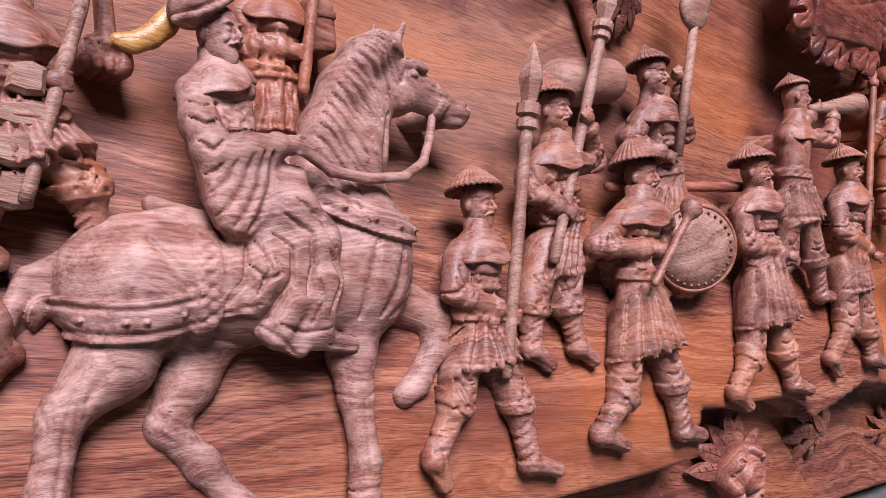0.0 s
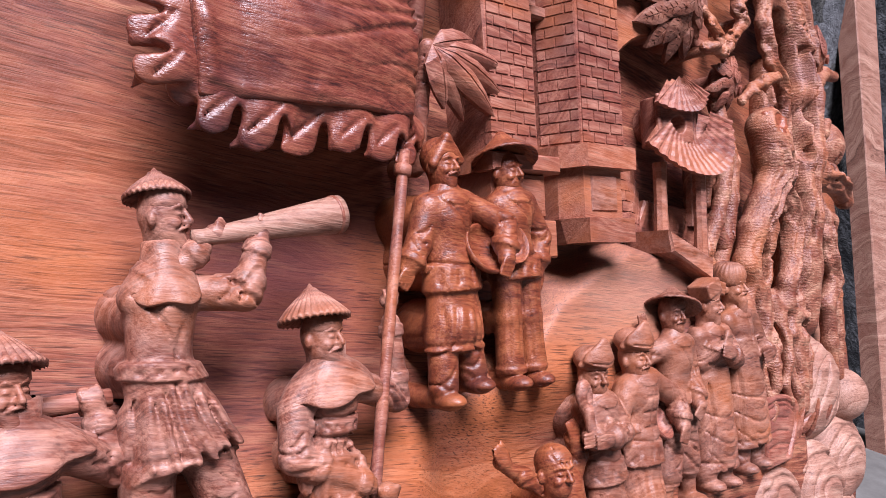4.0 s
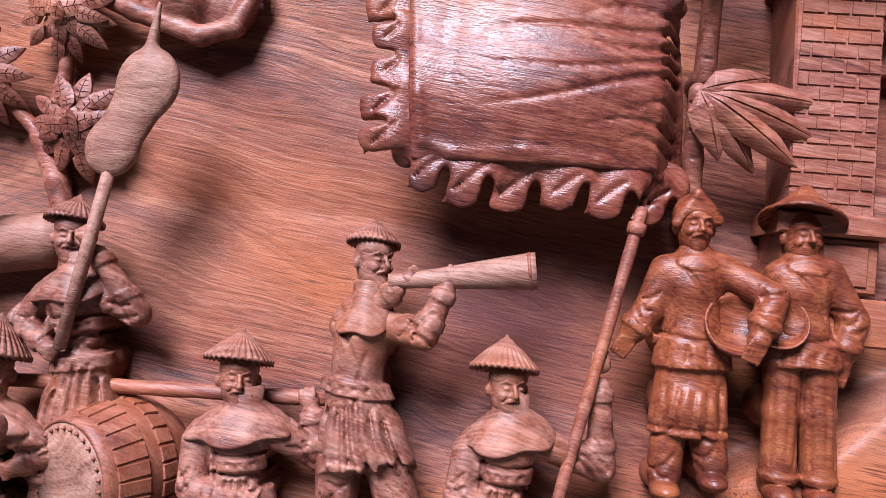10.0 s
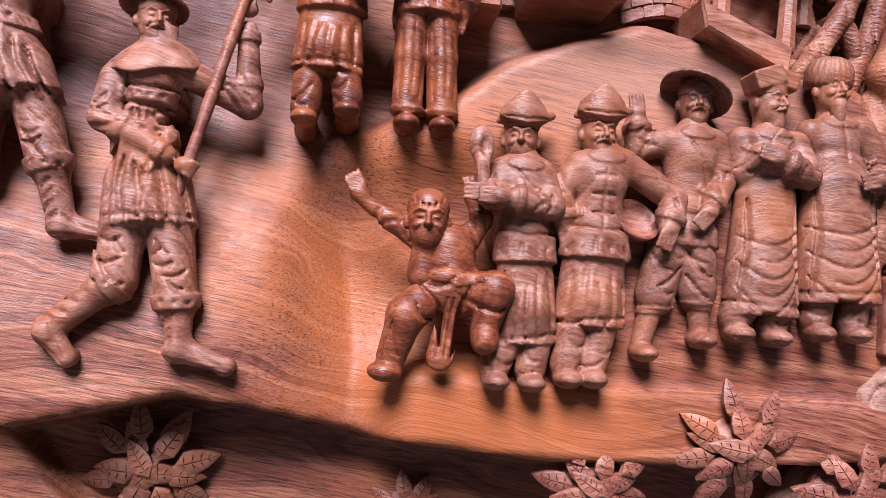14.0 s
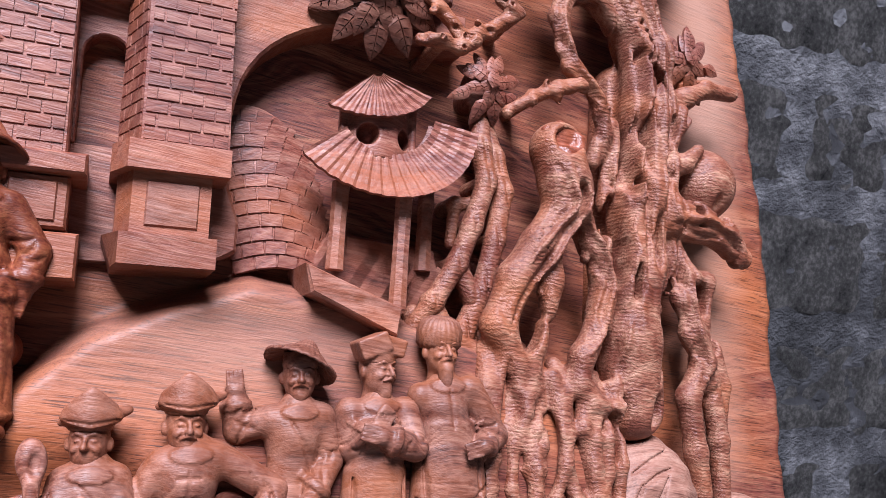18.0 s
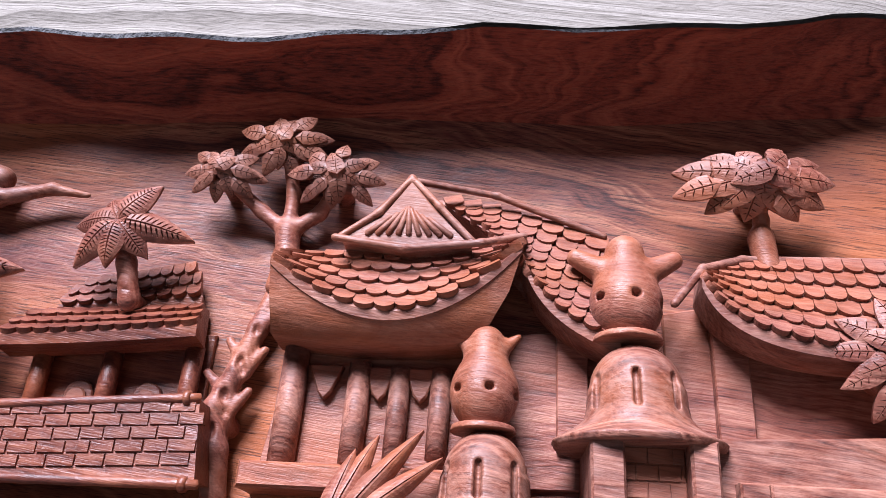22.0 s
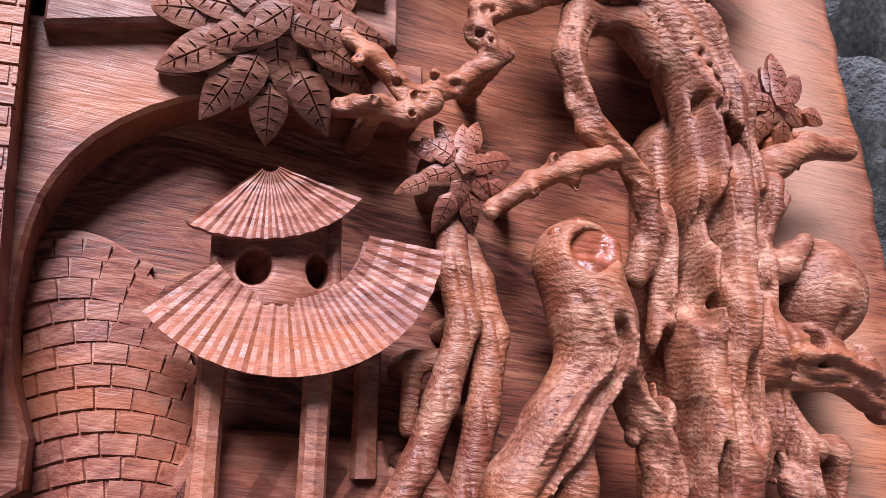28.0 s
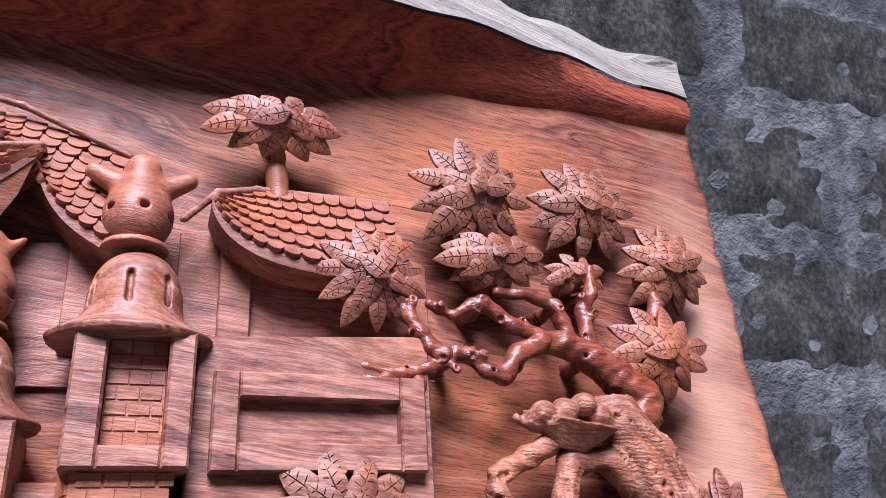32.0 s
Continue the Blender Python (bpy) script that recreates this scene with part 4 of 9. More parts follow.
        for i in range(4):
            c = lerp(K, A, 0.38 + 0.17 * i)
            e = rg.uniform(-0.003, 0.003) * s
            cl.groove([(c[0] - cz * e - cx * 0.002, c[1] + cx * e - cz * 0.002), (c[0] + cz * (0.007 * s - e) + cx * 0.003, c[1] - cx * (0.007 * s - e) + cz * 0.003)], 0.0011, 0.0017)
        cl.groove([moved(A, dx=0.002, dz=0.004)[:2], lerp(A, T, 0.5)[:2], moved(T, dz=-0.001)[:2]], 0.0013, 0.0013)
        cl.groove([moved(A, dx=-0.004, dz=-0.007)[:2], moved(lerp(A, T, 0.5), dz=-0.006)[:2], moved(T, dz=-0.004)[:2]], 0.0011, 0.0011)
    if "skl" in j:
        folds(cl, (moved(waist, dx=-0.016 * s), moved(waist, dx=0.016 * s)), skl, skr, 6, seed, 0.0034, 0.0036, start=0.02)
        cl.groove([moved(skl, dz=0.004)[:2], moved(sk, dz=0.0045)[:2], moved(skr, dz=0.004)[:2]], 0.0012, 0.0009, taper=False)
    # breastplate with straps, slots and a round boss
    ux, uz = (up[0] / math.hypot(*up), up[1] / math.hypot(*up))

    def on(a, b):
        return (chest[0] + a * s * uz + b * s * ux, chest[1] - a * s * ux + b * s * uz)
    if armour:
        for b in (-0.001, -0.011):
            cl.groove([on(-0.012, b), on(0.002, b - 0.001), on(0.015, b)], 0.0016, 0.0034)
        cl.strap([on(-0.010, -0.006), on(0.014, -0.006)], 0.0046 * s, 0.0010, dmin=d0)
        for a in (-0.004, 0.0, 0.004):
            cl.groove([on(a, -0.014), on(a, -0.020)], 0.0015, 0.0032)
        cl.groove([on(0.010 + 0.0036 * math.cos(q), -0.017 + 0.0036 * math.sin(q)) for q in np.linspace(0, 6.3, 11)], 0.0016, 0.0034, taper=False)
        cl.groove([on(-0.010, 0.006), on(-0.0105, -0.018)], 0.0016, 0.0030)
        for a in (-0.007, -0.002, 0.004, 0.010):
            cl.groove([on(a, -0.006)], 0.0014, 0.0018)
    else:
        cl.groove([on(-0.012, 0.010), on(-0.002, -0.004), on(0.006, -0.020)], 0.0018, 0.0018)
        cl.groove([on(0.006, -0.004), on(0.004, -0.020)], 0.0015, 0.0012)
    cl.cuff(moved(waist, dz=0.001), up, 0.0042 * s, 0.026 * s, 0.0018)
    for i in range(4):
        cl.groove([(waist[0] + (-0.011 + 0.007 * i) * s, waist[1] + 0.001)], 0.0014, 0.0018)
    # arms
    for S, E, Hn in (("shl", "elb", "hand"), ("shr", "lelb", "lhand")):
        if E not in j:
            continue
        S, E, Hn = j[S], j[E], j[Hn]
        e = 1 if S[0] < neck[0] else -1
        S = moved(S, dx=0.0030 * e, dz=-0.009 * s)
        cl.rod(S, E, 0.0088 * s, 0.0082 * s, k=0.002)
        cl.rod(E, lerp(E, Hn, 0.78), 0.0083 * s, 0.0055 * s, k=0.0015)
        arm, fore = (E[0] - S[0], E[1] - S[1]), (Hn[0] - E[0], Hn[1] - E[1])
        lim = d0 - 0.004
        cl.creases(lerp(S, E, 0.45), lerp(S, E, 1.0), 0.0085 * s, 3, rg, 0.0018, 0.0022, lim)
        cl.creases(lerp(E, Hn, 0.02), lerp(E, Hn, 0.3), 0.0080 * s, 1, rg, 0.0015, 0.0015, lim)
        cl.cuff(lerp(E, Hn, 0.70), fore, 0.0032 * s, 0.014 * s, 0.0015)
        cl.cuff(lerp(E, Hn, 0.22), fore, 0.0030 * s, 0.016 * s, 0.0011)
        w = Vector(fore).normalized() if fore != (0, 0) else Vector((1, 0))
        hand(cl, Hn, s, (w.x, w.y))
    body = cl.mesh()
    head = j["head"]
    bits = [body, head_mesh(head, 1.12 * s, yaw, beard)]
    if hood:
        bits.append(cape(neck, 0.5 * abs(shr[0] - shl[0]) + 0.0036 * s, 0.0182 * s, s, seed, shr[1] - shl[1]))
    top = j["hat"]
    if hat == "cone":
        hh = max(0.012, top[1] - (head[1] + 0.009 * s))
        bits.append(cone_hat((head[0] + 0.3 * (top[0] - head[0]), head[1] + 0.0112 * s, head[2] - 0.003), 0.94 * hat_r * s, hh * 0.95, hat_roll, -12))
        bits.append(lathe([(0.0005, 0.012), (0.0105 * s, 0.011), (0.0108 * s, 0.004), (0.0102 * s, 0.003)], 24, turned(head[0], head[1] + 0.001, head[2])))
    elif hat == "cap":
        bits.append(cap_hat((head[0], head[1] + 0.012 * s, head[2]), 1.0 * s))
    v, f = join(*bits)
    low = min(p[1] for p in j.values())
    return carved(name, (waist[0], low, d0), v, f, mat, label, "carved figure", group)


def pole(name, a, b, r, mat, label, category="pole", tip=None):
    """A straight carved staff from a to b (x, z, d), with a spear head if tip is its length."""
    A, B = vec(*a), vec(*b)
    q = (B - A).to_track_quat("Z", "Y").to_matrix().to_4x4()
    m = Matrix.Translation(A) @ q
    L = (B - A).length
    prof = [(0.0, 0.0), (r * 0.9, 0.001)]
    for i in range(1, 16):
        prof.append((r * (1 + 0.08 * math.sin(i * 2.3)), L * i / 16))
    prof += [(r * 0.95, L), (0, L + 0.001)]
    ob = thing(name, a, label, category)
    part("shaft", *lathe(prof[::-1], 12, m), mat, ob)
    if not tip:
        part("collar", *lathe([(0.9 * r, 0.966 * L), (1.5 * r, 0.962 * L), (1.55 * r, 0.950 * L), (1.5 * r, 0.938 * L), (0.9 * r, 0.934 * L)], 12, m), mat, ob)
    if tip:
        m2 = Matrix.Translation(A) @ q @ Matrix.Translation((0, 0, L))
        part("spearhead", *lathe([(0.0002, tip), (0.55 * r, tip * 0.93), (1.9 * r, tip * 0.55), (2.1 * r, tip * 0.42), (1.3 * r, tip * 0.08)], 6, m2), mat, ob, smooth=False)
        part("socket", *lathe([(1.2 * r, tip * 0.09), (1.9 * r, tip * 0.06), (1.9 * r, -tip * 0.10), (1.2 * r, -tip * 0.12), (1.2 * r, -0.16 * tip), (1.7 * r, -0.18 * tip), (1.7 * r, -0.3 * tip), (r, -0.32 * tip)], 10, m2), mat, ob, smooth=False)
    return ob


marcher("carved_lancer", "pinkish rosewood carved soldier in ribbed conical hat", dict(hat=(0.304, 1.354), head=(0.308, 1.328), shl=(0.288, 1.303), shr=(0.327, 1.305), elb=(0.283, 1.274, 0.062), hand=(0.325, 1.258, 0.068),
        waist=(0.306, 1.258), skl=(0.276, 1.226), skr=(0.345, 1.222), rk=(0.287, 1.207), ra=(0.266, 1.176), rt=(0.274, 1.158), fk=(0.333, 1.203), fa=(0.340, 1.163), ft=(0.364, 1.153)), seed=3)
pole("lance", (0.318, 1.218, 0.070), (0.342, 1.392, 0.064), 0.0042, PALE, "pale carved wooden lance held by a soldier", tip=0.045)
marcher("carved_spearman", "pinkish rosewood carved soldier raising a spear", dict(hat=(0.372, 1.424), head=(0.381, 1.396), shl=(0.362, 1.366), shr=(0.406, 1.370), elb=(0.358, 1.341), hand=(0.380, 1.326, 0.062), lelb=(0.424, 1.364, 0.044), lhand=(0.400, 1.392, 0.060),
        waist=(0.390, 1.322), skl=(0.358, 1.278), skr=(0.402, 1.284), rk=(0.356, 1.262, 0.04), ra=(0.352, 1.235, 0.045), rt=(0.366, 1.222, 0.05), fk=(0.388, 1.262), fa=(0.394, 1.233), ft=(0.408, 1.222)), d0=0.046, seed=5)
pole("spear", (0.366, 1.290, 0.062), (0.424, 1.462, 0.052), 0.0040, PALE, "pale carved wooden spear held by a soldier", tip=0.036)
marcher("carved_paddle_bearer", "pinkish rosewood carved soldier holding a paddle", dict(hat=(0.484, 1.459), head=(0.489, 1.435), shl=(0.471, 1.405), shr=(0.517, 1.412), elb=(0.463, 1.384), hand=(0.490, 1.371, 0.058), lelb=(0.532, 1.394, 0.040), lhand=(0.505, 1.436, 0.054),
        waist=(0.503, 1.362), skl=(0.480, 1.320), skr=(0.528, 1.320), rk=(0.49, 1.30), ra=(0.487, 1.27, 0.03), rt=(0.50, 1.265, 0.03), fk=(0.515, 1.30), fa=(0.52, 1.27, 0.03), ft=(0.53, 1.265, 0.03)), d0=0.042, seed=8, hat_r=0.0185)
marcher("carved_drummer", "pinkish rosewood carved drummer in conical hat", dict(hat=(0.450, 1.386), head=(0.458, 1.353), shl=(0.428, 1.326), shr=(0.482, 1.332), elb=(0.408, 1.302, 0.060), hand=(0.460, 1.299, 0.074), lelb=(0.497, 1.312, 0.050), lhand=(0.478, 1.302, 0.060),
        waist=(0.452, 1.280), skl=(0.420, 1.217), skr=(0.501, 1.230), rk=(0.434, 1.196), ra=(0.407, 1.172), rt=(0.430, 1.160), fk=(0.487, 1.200), fa=(0.495, 1.163), ft=(0.519, 1.155)), s=1.05, d0=0.058, seed=12, hat_r=0.0215)
marcher("carved_drum_carrier", "pinkish rosewood carved soldier carrying a drum beam", dict(hat=(0.597, 1.390), head=(0.603, 1.365), shl=(0.580, 1.338), shr=(0.632, 1.346), elb=(0.584, 1.304, 0.062), hand=(0.634, 1.294, 0.072), lelb=(0.650, 1.325, 0.045), lhand=(0.641, 1.355, 0.044),
        waist=(0.610, 1.302), skl=(0.578, 1.231), skr=(0.658, 1.242), rk=(0.592, 1.210), ra=(0.567, 1.184), rt=(0.583, 1.170), fk=(0.638, 1.213), fa=(0.649, 1.184), ft=(0.674, 1.174)), s=1.02, d0=0.057, seed=17)
marcher("carved_horn_blower", "pinkish rosewood carved soldier blowing a long horn", dict(hat=(0.667, 1.458), head=(0.672, 1.437), shl=(0.656, 1.409), shr=(0.684, 1.411), elb=(0.661, 1.398), hand=(0.694, 1.429, 0.060), lelb=(0.705, 1.400, 0.066), lhand=(0.717, 1.431, 0.062),
        waist=(0.667, 1.366), skl=(0.650, 1.324), skr=(0.707, 1.324), rk=(0.662, 1.292, 0.046), ra=(0.650, 1.267, 0.044), rt=(0.659, 1.250, 0.046), fk=(0.702, 1.292), fa=(0.713, 1.258), ft=(0.737, 1.254)), d0=0.052, yaw=48, seed=21, armour=False, hat_r=0.0165)
marcher("carved_flag_bearer", "warm rosewood carved soldier holding a flagpole", dict(hat=(0.743, 1.401), head=(0.752, 1.375), shl=(0.731, 1.349), shr=(0.776, 1.357), elb=(0.731, 1.317, 0.062), hand=(0.779, 1.293, 0.072), lelb=(0.806, 1.336, 0.046), lhand=(0.801, 1.392, 0.050),
        waist=(0.752, 1.310), skl=(0.736, 1.258), skr=(0.786, 1.262), rk=(0.747, 1.229), ra=(0.716, 1.200), rt=(0.727, 1.185), fk=(0.780, 1.221), fa=(0.784, 1.196), ft=(0.810, 1.186)), d0=0.057, seed=26, mat=DUSTY)
pole("flagpole", (0.7678, 1.2433, 0.0655), (0.8165, 1.479, 0.050), 0.0034, RED, "reddish slender carved flagpole")


# ---- carved villagers and officials ----
def brim_hat(c, r, h, roll=0.0, pitch=-12.0, ribs=0.0010, droop=0.10):
    prof = [(0.0003, 1.04 * h), (0.14 * r, h), (0.26 * r, 0.80 * h), (0.40 * r, 0.52 * h), (0.62 * r, 0.24 * h), (0.9 * r, -droop * h), (r, -0.2 * h), (0.99 * r, -0.2 * h - 0.002), (0.6 * r, 0.06 * h), (0.3 * r, 0.1 * h), (0.001, 0.1 * h)]
    return lathe(prof, 96, turned(c[0], c[1], c[2], roll, pitch), ribs)


def villager(name, label, J, hat, yaw=15, s=1.0, d0=0.058, mat=None, beard=0.2, group="carved villagers", seed=2, hat_roll=0.0, shoes=True, swags=False, buttons=False, trousers=False, back=True):
    """A standing figure in tunic and skirt, robe or trousers, one carved piece."""
    mat = mat or BROWN
    rg = random.Random(seed)
    j = {k: P3(p, d0) for k, p in J.items()}
    xs, zs = [p[0] for p in j.values()], [p[1] for p in j.values()]
    cl = Clay(min(xs) - 0.022, max(xs) + 0.022, -0.004, d0 + 0.040, min(zs) - 0.012, max(zs) + 0.012, 0.00108)
    shl, shr = j["shl"], j["shr"]
    neck = moved(lerp(shl, shr, 0.5), dz=0.002)
    tl, tr = j["tl"], j["tr"]
    tm, th = lerp(tl, tr, 0.5), 0.5 * abs(tr[0] - tl[0])
    hw = 0.5 * abs(shr[0] - shl[0])
    cl.rod(moved(shl, dx=0.004, dz=-0.001), moved(shr, dx=-0.004, dz=-0.001), 0.0082 * s, k=0.006)
    cl.rod(moved(neck, dz=0.006 * s), moved(neck, dz=-0.010 * s), 0.0075 * s, 0.0120 * s, k=0.006)
    cl.rod(moved(neck, dz=-0.8 * hw), lerp(neck, tm, 0.80), hw * 0.84, 0.5 * (hw + th) * 0.76, k=0.006, sd=0.80)
    if back:
        for t in (0.2, 0.7):
            c = lerp(neck, tm, t)
            cl.rod(moved(c, dd=-0.004), (c[0], c[1], 0.0), 0.014 * s, 0.018 * s, k=0.004)
    lo = j.get("sl"), j.get("sr")
    if "sl" in j:
        sl, sr = lo
        sm, sh = lerp(sl, sr, 0.5), 0.5 * abs(sr[0] - sl[0])
        cl.cone(moved(tm, dz=0.012), sm, th * 0.86, sh * 1.02, k=0.003, sd=0.62)
        c = lerp(tm, sm, 0.6)
        cl.rod(c, (c[0], c[1], 0.02), 0.016 * s, 0.018, k=0.004)
    for i, key in enumerate(("fl", "fr")):
        if key not in j:
            continue
        F = j[key]
        H = moved(lerp(tl, tr, 0.28 + 0.44 * i), dz=0.006)
        if trousers:
            A = moved(F, dz=0.010)
            K = lerp(H, A, 0.5)
            cl.rod(H, K, 0.0106 * s, 0.0092 * s, k=0.0012)
            cl.rod(K, A, 0.0092 * s, 0.0094 * s, k=0.0012)
            cl.cuff(moved(F, dz=0.007), (0, 1), 0.0022, 0.02, 0.0010)
            cl.rod(K, (K[0], K[1], 0.02), 0.009, 0.012, k=0.003)
            for q in (-0.006, 0.001, 0.006):
                cl.groove([moved(lerp(H, A, 0.15 + 0.2 * abs(q) * 100 % 0.3), dx=q)[:2], moved(lerp(H, A, 0.6), dx=q * 1.1 + 0.001)[:2], moved(lerp(H, A, 0.93), dx=q)[:2]], 0.0013, 0.0009, d0 - 0.004)
        elif "bare" in j:
            K = lerp(H, F, 0.52)
            cl.rod(H, K, 0.0128 * s, 0.0122 * s, k=0.003)
            cl.rod(K, moved(F, dz=0.006), 0.0078 * s, 0.0060 * s, k=0.001)
            cl.cuff(moved(K, dz=-0.010), (0, 1), 0.0022, 0.02, 0.0012)
            cl.creases(lerp(H, K, 0.2), K, 0.011 * s, 4, rg, 0.0016, 0.0018, d0 - 0.004)
        else:
            S = moved(lerp(lo[0] or tl, lo[1] or tr, 0.28 + 0.44 * i), dz=0.008)
            cl.rod(S, moved(F, dz=0.007), 0.0094 * s, 0.0092 * s, k=0.001)
            cl.creases(S, F, 0.010 * s, 3, rg, 0.0015, 0.0014, d0 - 0.004)
        cl.egg(moved(F, dz=-0.001, dd=0.006), (0.0080 * s, 0.0055 * s, 0.0115 * s), k=0.0008)
        cl.groove([moved(F, dx=-0.006, dz=-0.003)[:2], moved(F, dz=-0.0045)[:2], moved(F, dx=0.006, dz=-0.003)[:2]], 0.0010, 0.0012)
        cl.rod(F, (F[0], F[1], 0.015), 0.006 * s, 0.008, k=0.003)
    # the tunic hangs over the skirt
    zt = tm[1]
    if not swags:
        cl.skin(lambda X, D, Z: zt + 0.0006 * np.sin(900 * X) - Z, (min(xs) - 0.01, 0, zt), (max(xs) + 0.01, d0 + 0.04, neck[1] + 0.01), 0.0016)
        cl.cone(lerp(neck, tm, 0.62), tm, 0.5 * (hw + th) * 0.80, th * 0.97, k=0.003, sd=0.78)
        folds(cl, (lerp(shl, tl, 0.5), lerp(shr, tr, 0.5)), tl, tr, 4, seed, 0.0022, 0.0014, 0.45)
        waist = lerp(neck, tm, 0.70)
        cl.groove([(tl[0] + 0.001, waist[1] + 0.001), (waist[0], waist[1] - 0.002), (tr[0] - 0.001, waist[1] + 0.001)], 0.0016, 0.0014)
        if "sl" in j:
            folds(cl, (moved(tl, dz=-0.002), moved(tr, dz=-0.002)), sl, sr, 5, seed + 7, 0.0022, 0.0014, 0.05)
            cl.groove([moved(sl, dz=0.004)[:2], moved(sm, dz=0.004)[:2], moved(sr, dz=0.004)[:2]], 0.0012, 0.0010, taper=False)
    else:
        cl.cone(lerp(neck, tm, 0.45), sm, 0.5 * (hw + th) * 0.80, sh * 0.97, k=0.006, sd=0.74)
        for q in range(5):
            a, b = lerp(tl, sl, 0.22 + 0.12 * q), lerp(tr, sr, 0.12 + 0.12 * q)
            sag = (0.009 + 0.0030 * q) * s
            pts = [(lerp(a, b, u)[0], lerp(a, b, u)[1] - sag * math.sin(math.pi * u)) for u in np.linspace(0.04 + 0.03 * (q % 2), 0.96, 9)]
            cl.groove(pts[q % 2 * 2:], 0.0017, 0.0013)
            cl.groove([(x, z + 0.0030) for x, z in pts[4:]], 0.0026, 0.0003, ridge=True)
        for e, A, B in ((1, shl, sl), (-1, shr, sr)):
            a = moved(lerp(A, B, 0.35), dx=0.004 * e)
            cl.groove([a[:2], moved(lerp(A, B, 0.6), dx=0.006 * e)[:2], moved(lerp(A, B, 0.98), dx=0.003 * e)[:2]], 0.0020, 0.0020)
        cl.groove([moved(sl, dz=0.005)[:2], moved(sm, dz=0.004)[:2], moved(sr, dz=0.005)[:2]], 0.0012, 0.0012, taper=False)
        cl.groove([neck[:2], lerp(neck, tm, 0.5)[:2]], 0.0013, 0.0012)
    for S, E, Hn in (("shl", "elb", "hand"), ("shr", "lelb", "lhand")):
        if E not in j:
            continue
        S, E, Hn = j[S], j[E], j[Hn]
        cl.rod(S, E, 0.0084 * s, 0.0080 * s, k=0.003)
        cl.rod(E, lerp(E, Hn, 0.66), 0.0080 * s, 0.0080 * s, k=0.0015)
        cl.rod(lerp(E, Hn, 0.6), Hn, 0.0050 * s, k=0.0006)
        lim = min(S[2], E[2]) - 0.002
        cl.cuff(lerp(E, Hn, 0.62), (Hn[0] - E[0], Hn[1] - E[1]), 0.0024 * s, 0.013 * s, 0.0012)
        cl.creases(lerp(S, E, 0.55), lerp(S, E, 1.0), 0.0080 * s, 2, rg, 0.0014, 0.0014, lim)
        cl.creases(lerp(E, Hn, 0.05), lerp(E, Hn, 0.4), 0.0075 * s, 1, rg, 0.0014, 0.0013, lim)
        w = Vector((Hn[0] - E[0], Hn[1] - E[1]))
        w = w.normalized() if w.length > 0.001 else Vector((1, 0))
        hand(cl, Hn, s, (w.x, w.y), grip=False)
    # neck band and the wrapped front
    nx_, nz_ = neck[0], neck[1] + 0.002
    cl.skin(lambda X, D, Z: (np.sqrt(((X - nx_) / 0.0108) ** 2 + ((Z - nz_) / 0.0044) ** 2) - s) * 0.0075, (nx_ - 0.016 * s, 0.0, nz_ - 0.010 * s), (nx_ + 0.016 * s, d0 + 0.04, nz_ + 0.010 * s), 0.0011)
    if buttons:
        t = lerp(neck, tm, 0.38)
        for dz in (0.012, 0.001, -0.010):
            cl.groove([(t[0] - 0.0065, t[1] + dz), (t[0] + 0.0065, t[1] + dz)], 0.0012, 0.0017)
            cl.groove([(t[0], t[1] + dz)], 0.0018, 0.0016, ridge=True)
        cl.groove([(t[0], t[1] + 0.016), (t[0], t[1] - 0.020)], 0.0011, 0.0013)
    elif not swags:
        cl.groove([moved(neck, dx=-0.006, dz=-0.002)[:2], moved(lerp(neck, tm, 0.25), dx=0.004)[:2], moved(lerp(neck, tm, 0.5), dx=0.010)[:2]], 0.0015, 0.0014)
    bits = [cl.mesh(), head_mesh(j["head"], 1.08 * s, yaw, beard, hair=(hat == "hair"))]
    hd = j["head"]
    if hat == "cap":
        bits.append(cap_hat(moved(hd, dz=0.011 * s), 1.02 * s))
    elif hat == "wide":
        bits.append(brim_hat(moved(hd, dz=0.0125 * s, dd=-0.002), 0.0225 * s, 0.017 * s, hat_roll + 8, -20, droop=0.12))
    elif hat == "brim":
        bits.append(brim_hat(moved(hd, dz=0.0095 * s, dx=0.001), 0.0225 * s, 0.013 * s, 24, -14, droop=0.3))
        bits.append(lathe([(0.0005, 0.013), (0.0100 * s, 0.012), (0.0105 * s, 0.005), (0.0100 * s, 0.003)], 24, turned(hd[0], hd[1] + 0.002, hd[2]), 0.0004))
    elif hat == "scarf":
        c2 = Clay(hd[0] - 0.025, hd[0] + 0.025, hd[2] - 0.022, hd[2] + 0.022, hd[1] - 0.02, hd[1] + 0.03, 0.0008)
        c2.egg(moved(hd, dz=0.006 * s, dd=-0.003), (0.0118 * s, 0.0125 * s, 0.0118 * s), k=0.002)
        c2.rod(moved(hd, dx=-0.010 * s, dz=0.001, dd=0.004), moved(hd, dx=-0.001, dz=0.0170 * s, dd=0.006), 0.0032, 0.0026, k=0.003)
        c2.rod(moved(hd, dx=0.011 * s, dz=0.004, dd=0.003), moved(hd, dx=-0.001, dz=0.0170 * s, dd=0.006), 0.0034, 0.0026, k=0.003)
        c2.egg(moved(hd, dz=-0.004, dd=0.008), (0.0088 * s, 0.0115 * s, 0.0100 * s), k=0.001, cut=True)
        bits.append(c2.mesh())
    elif hat == "folded":
        c2 = Clay(hd[0] - 0.025, hd[0] + 0.025, hd[2] - 0.022, hd[2] + 0.022, hd[1] - 0.012, hd[1] + 0.035, 0.0008)
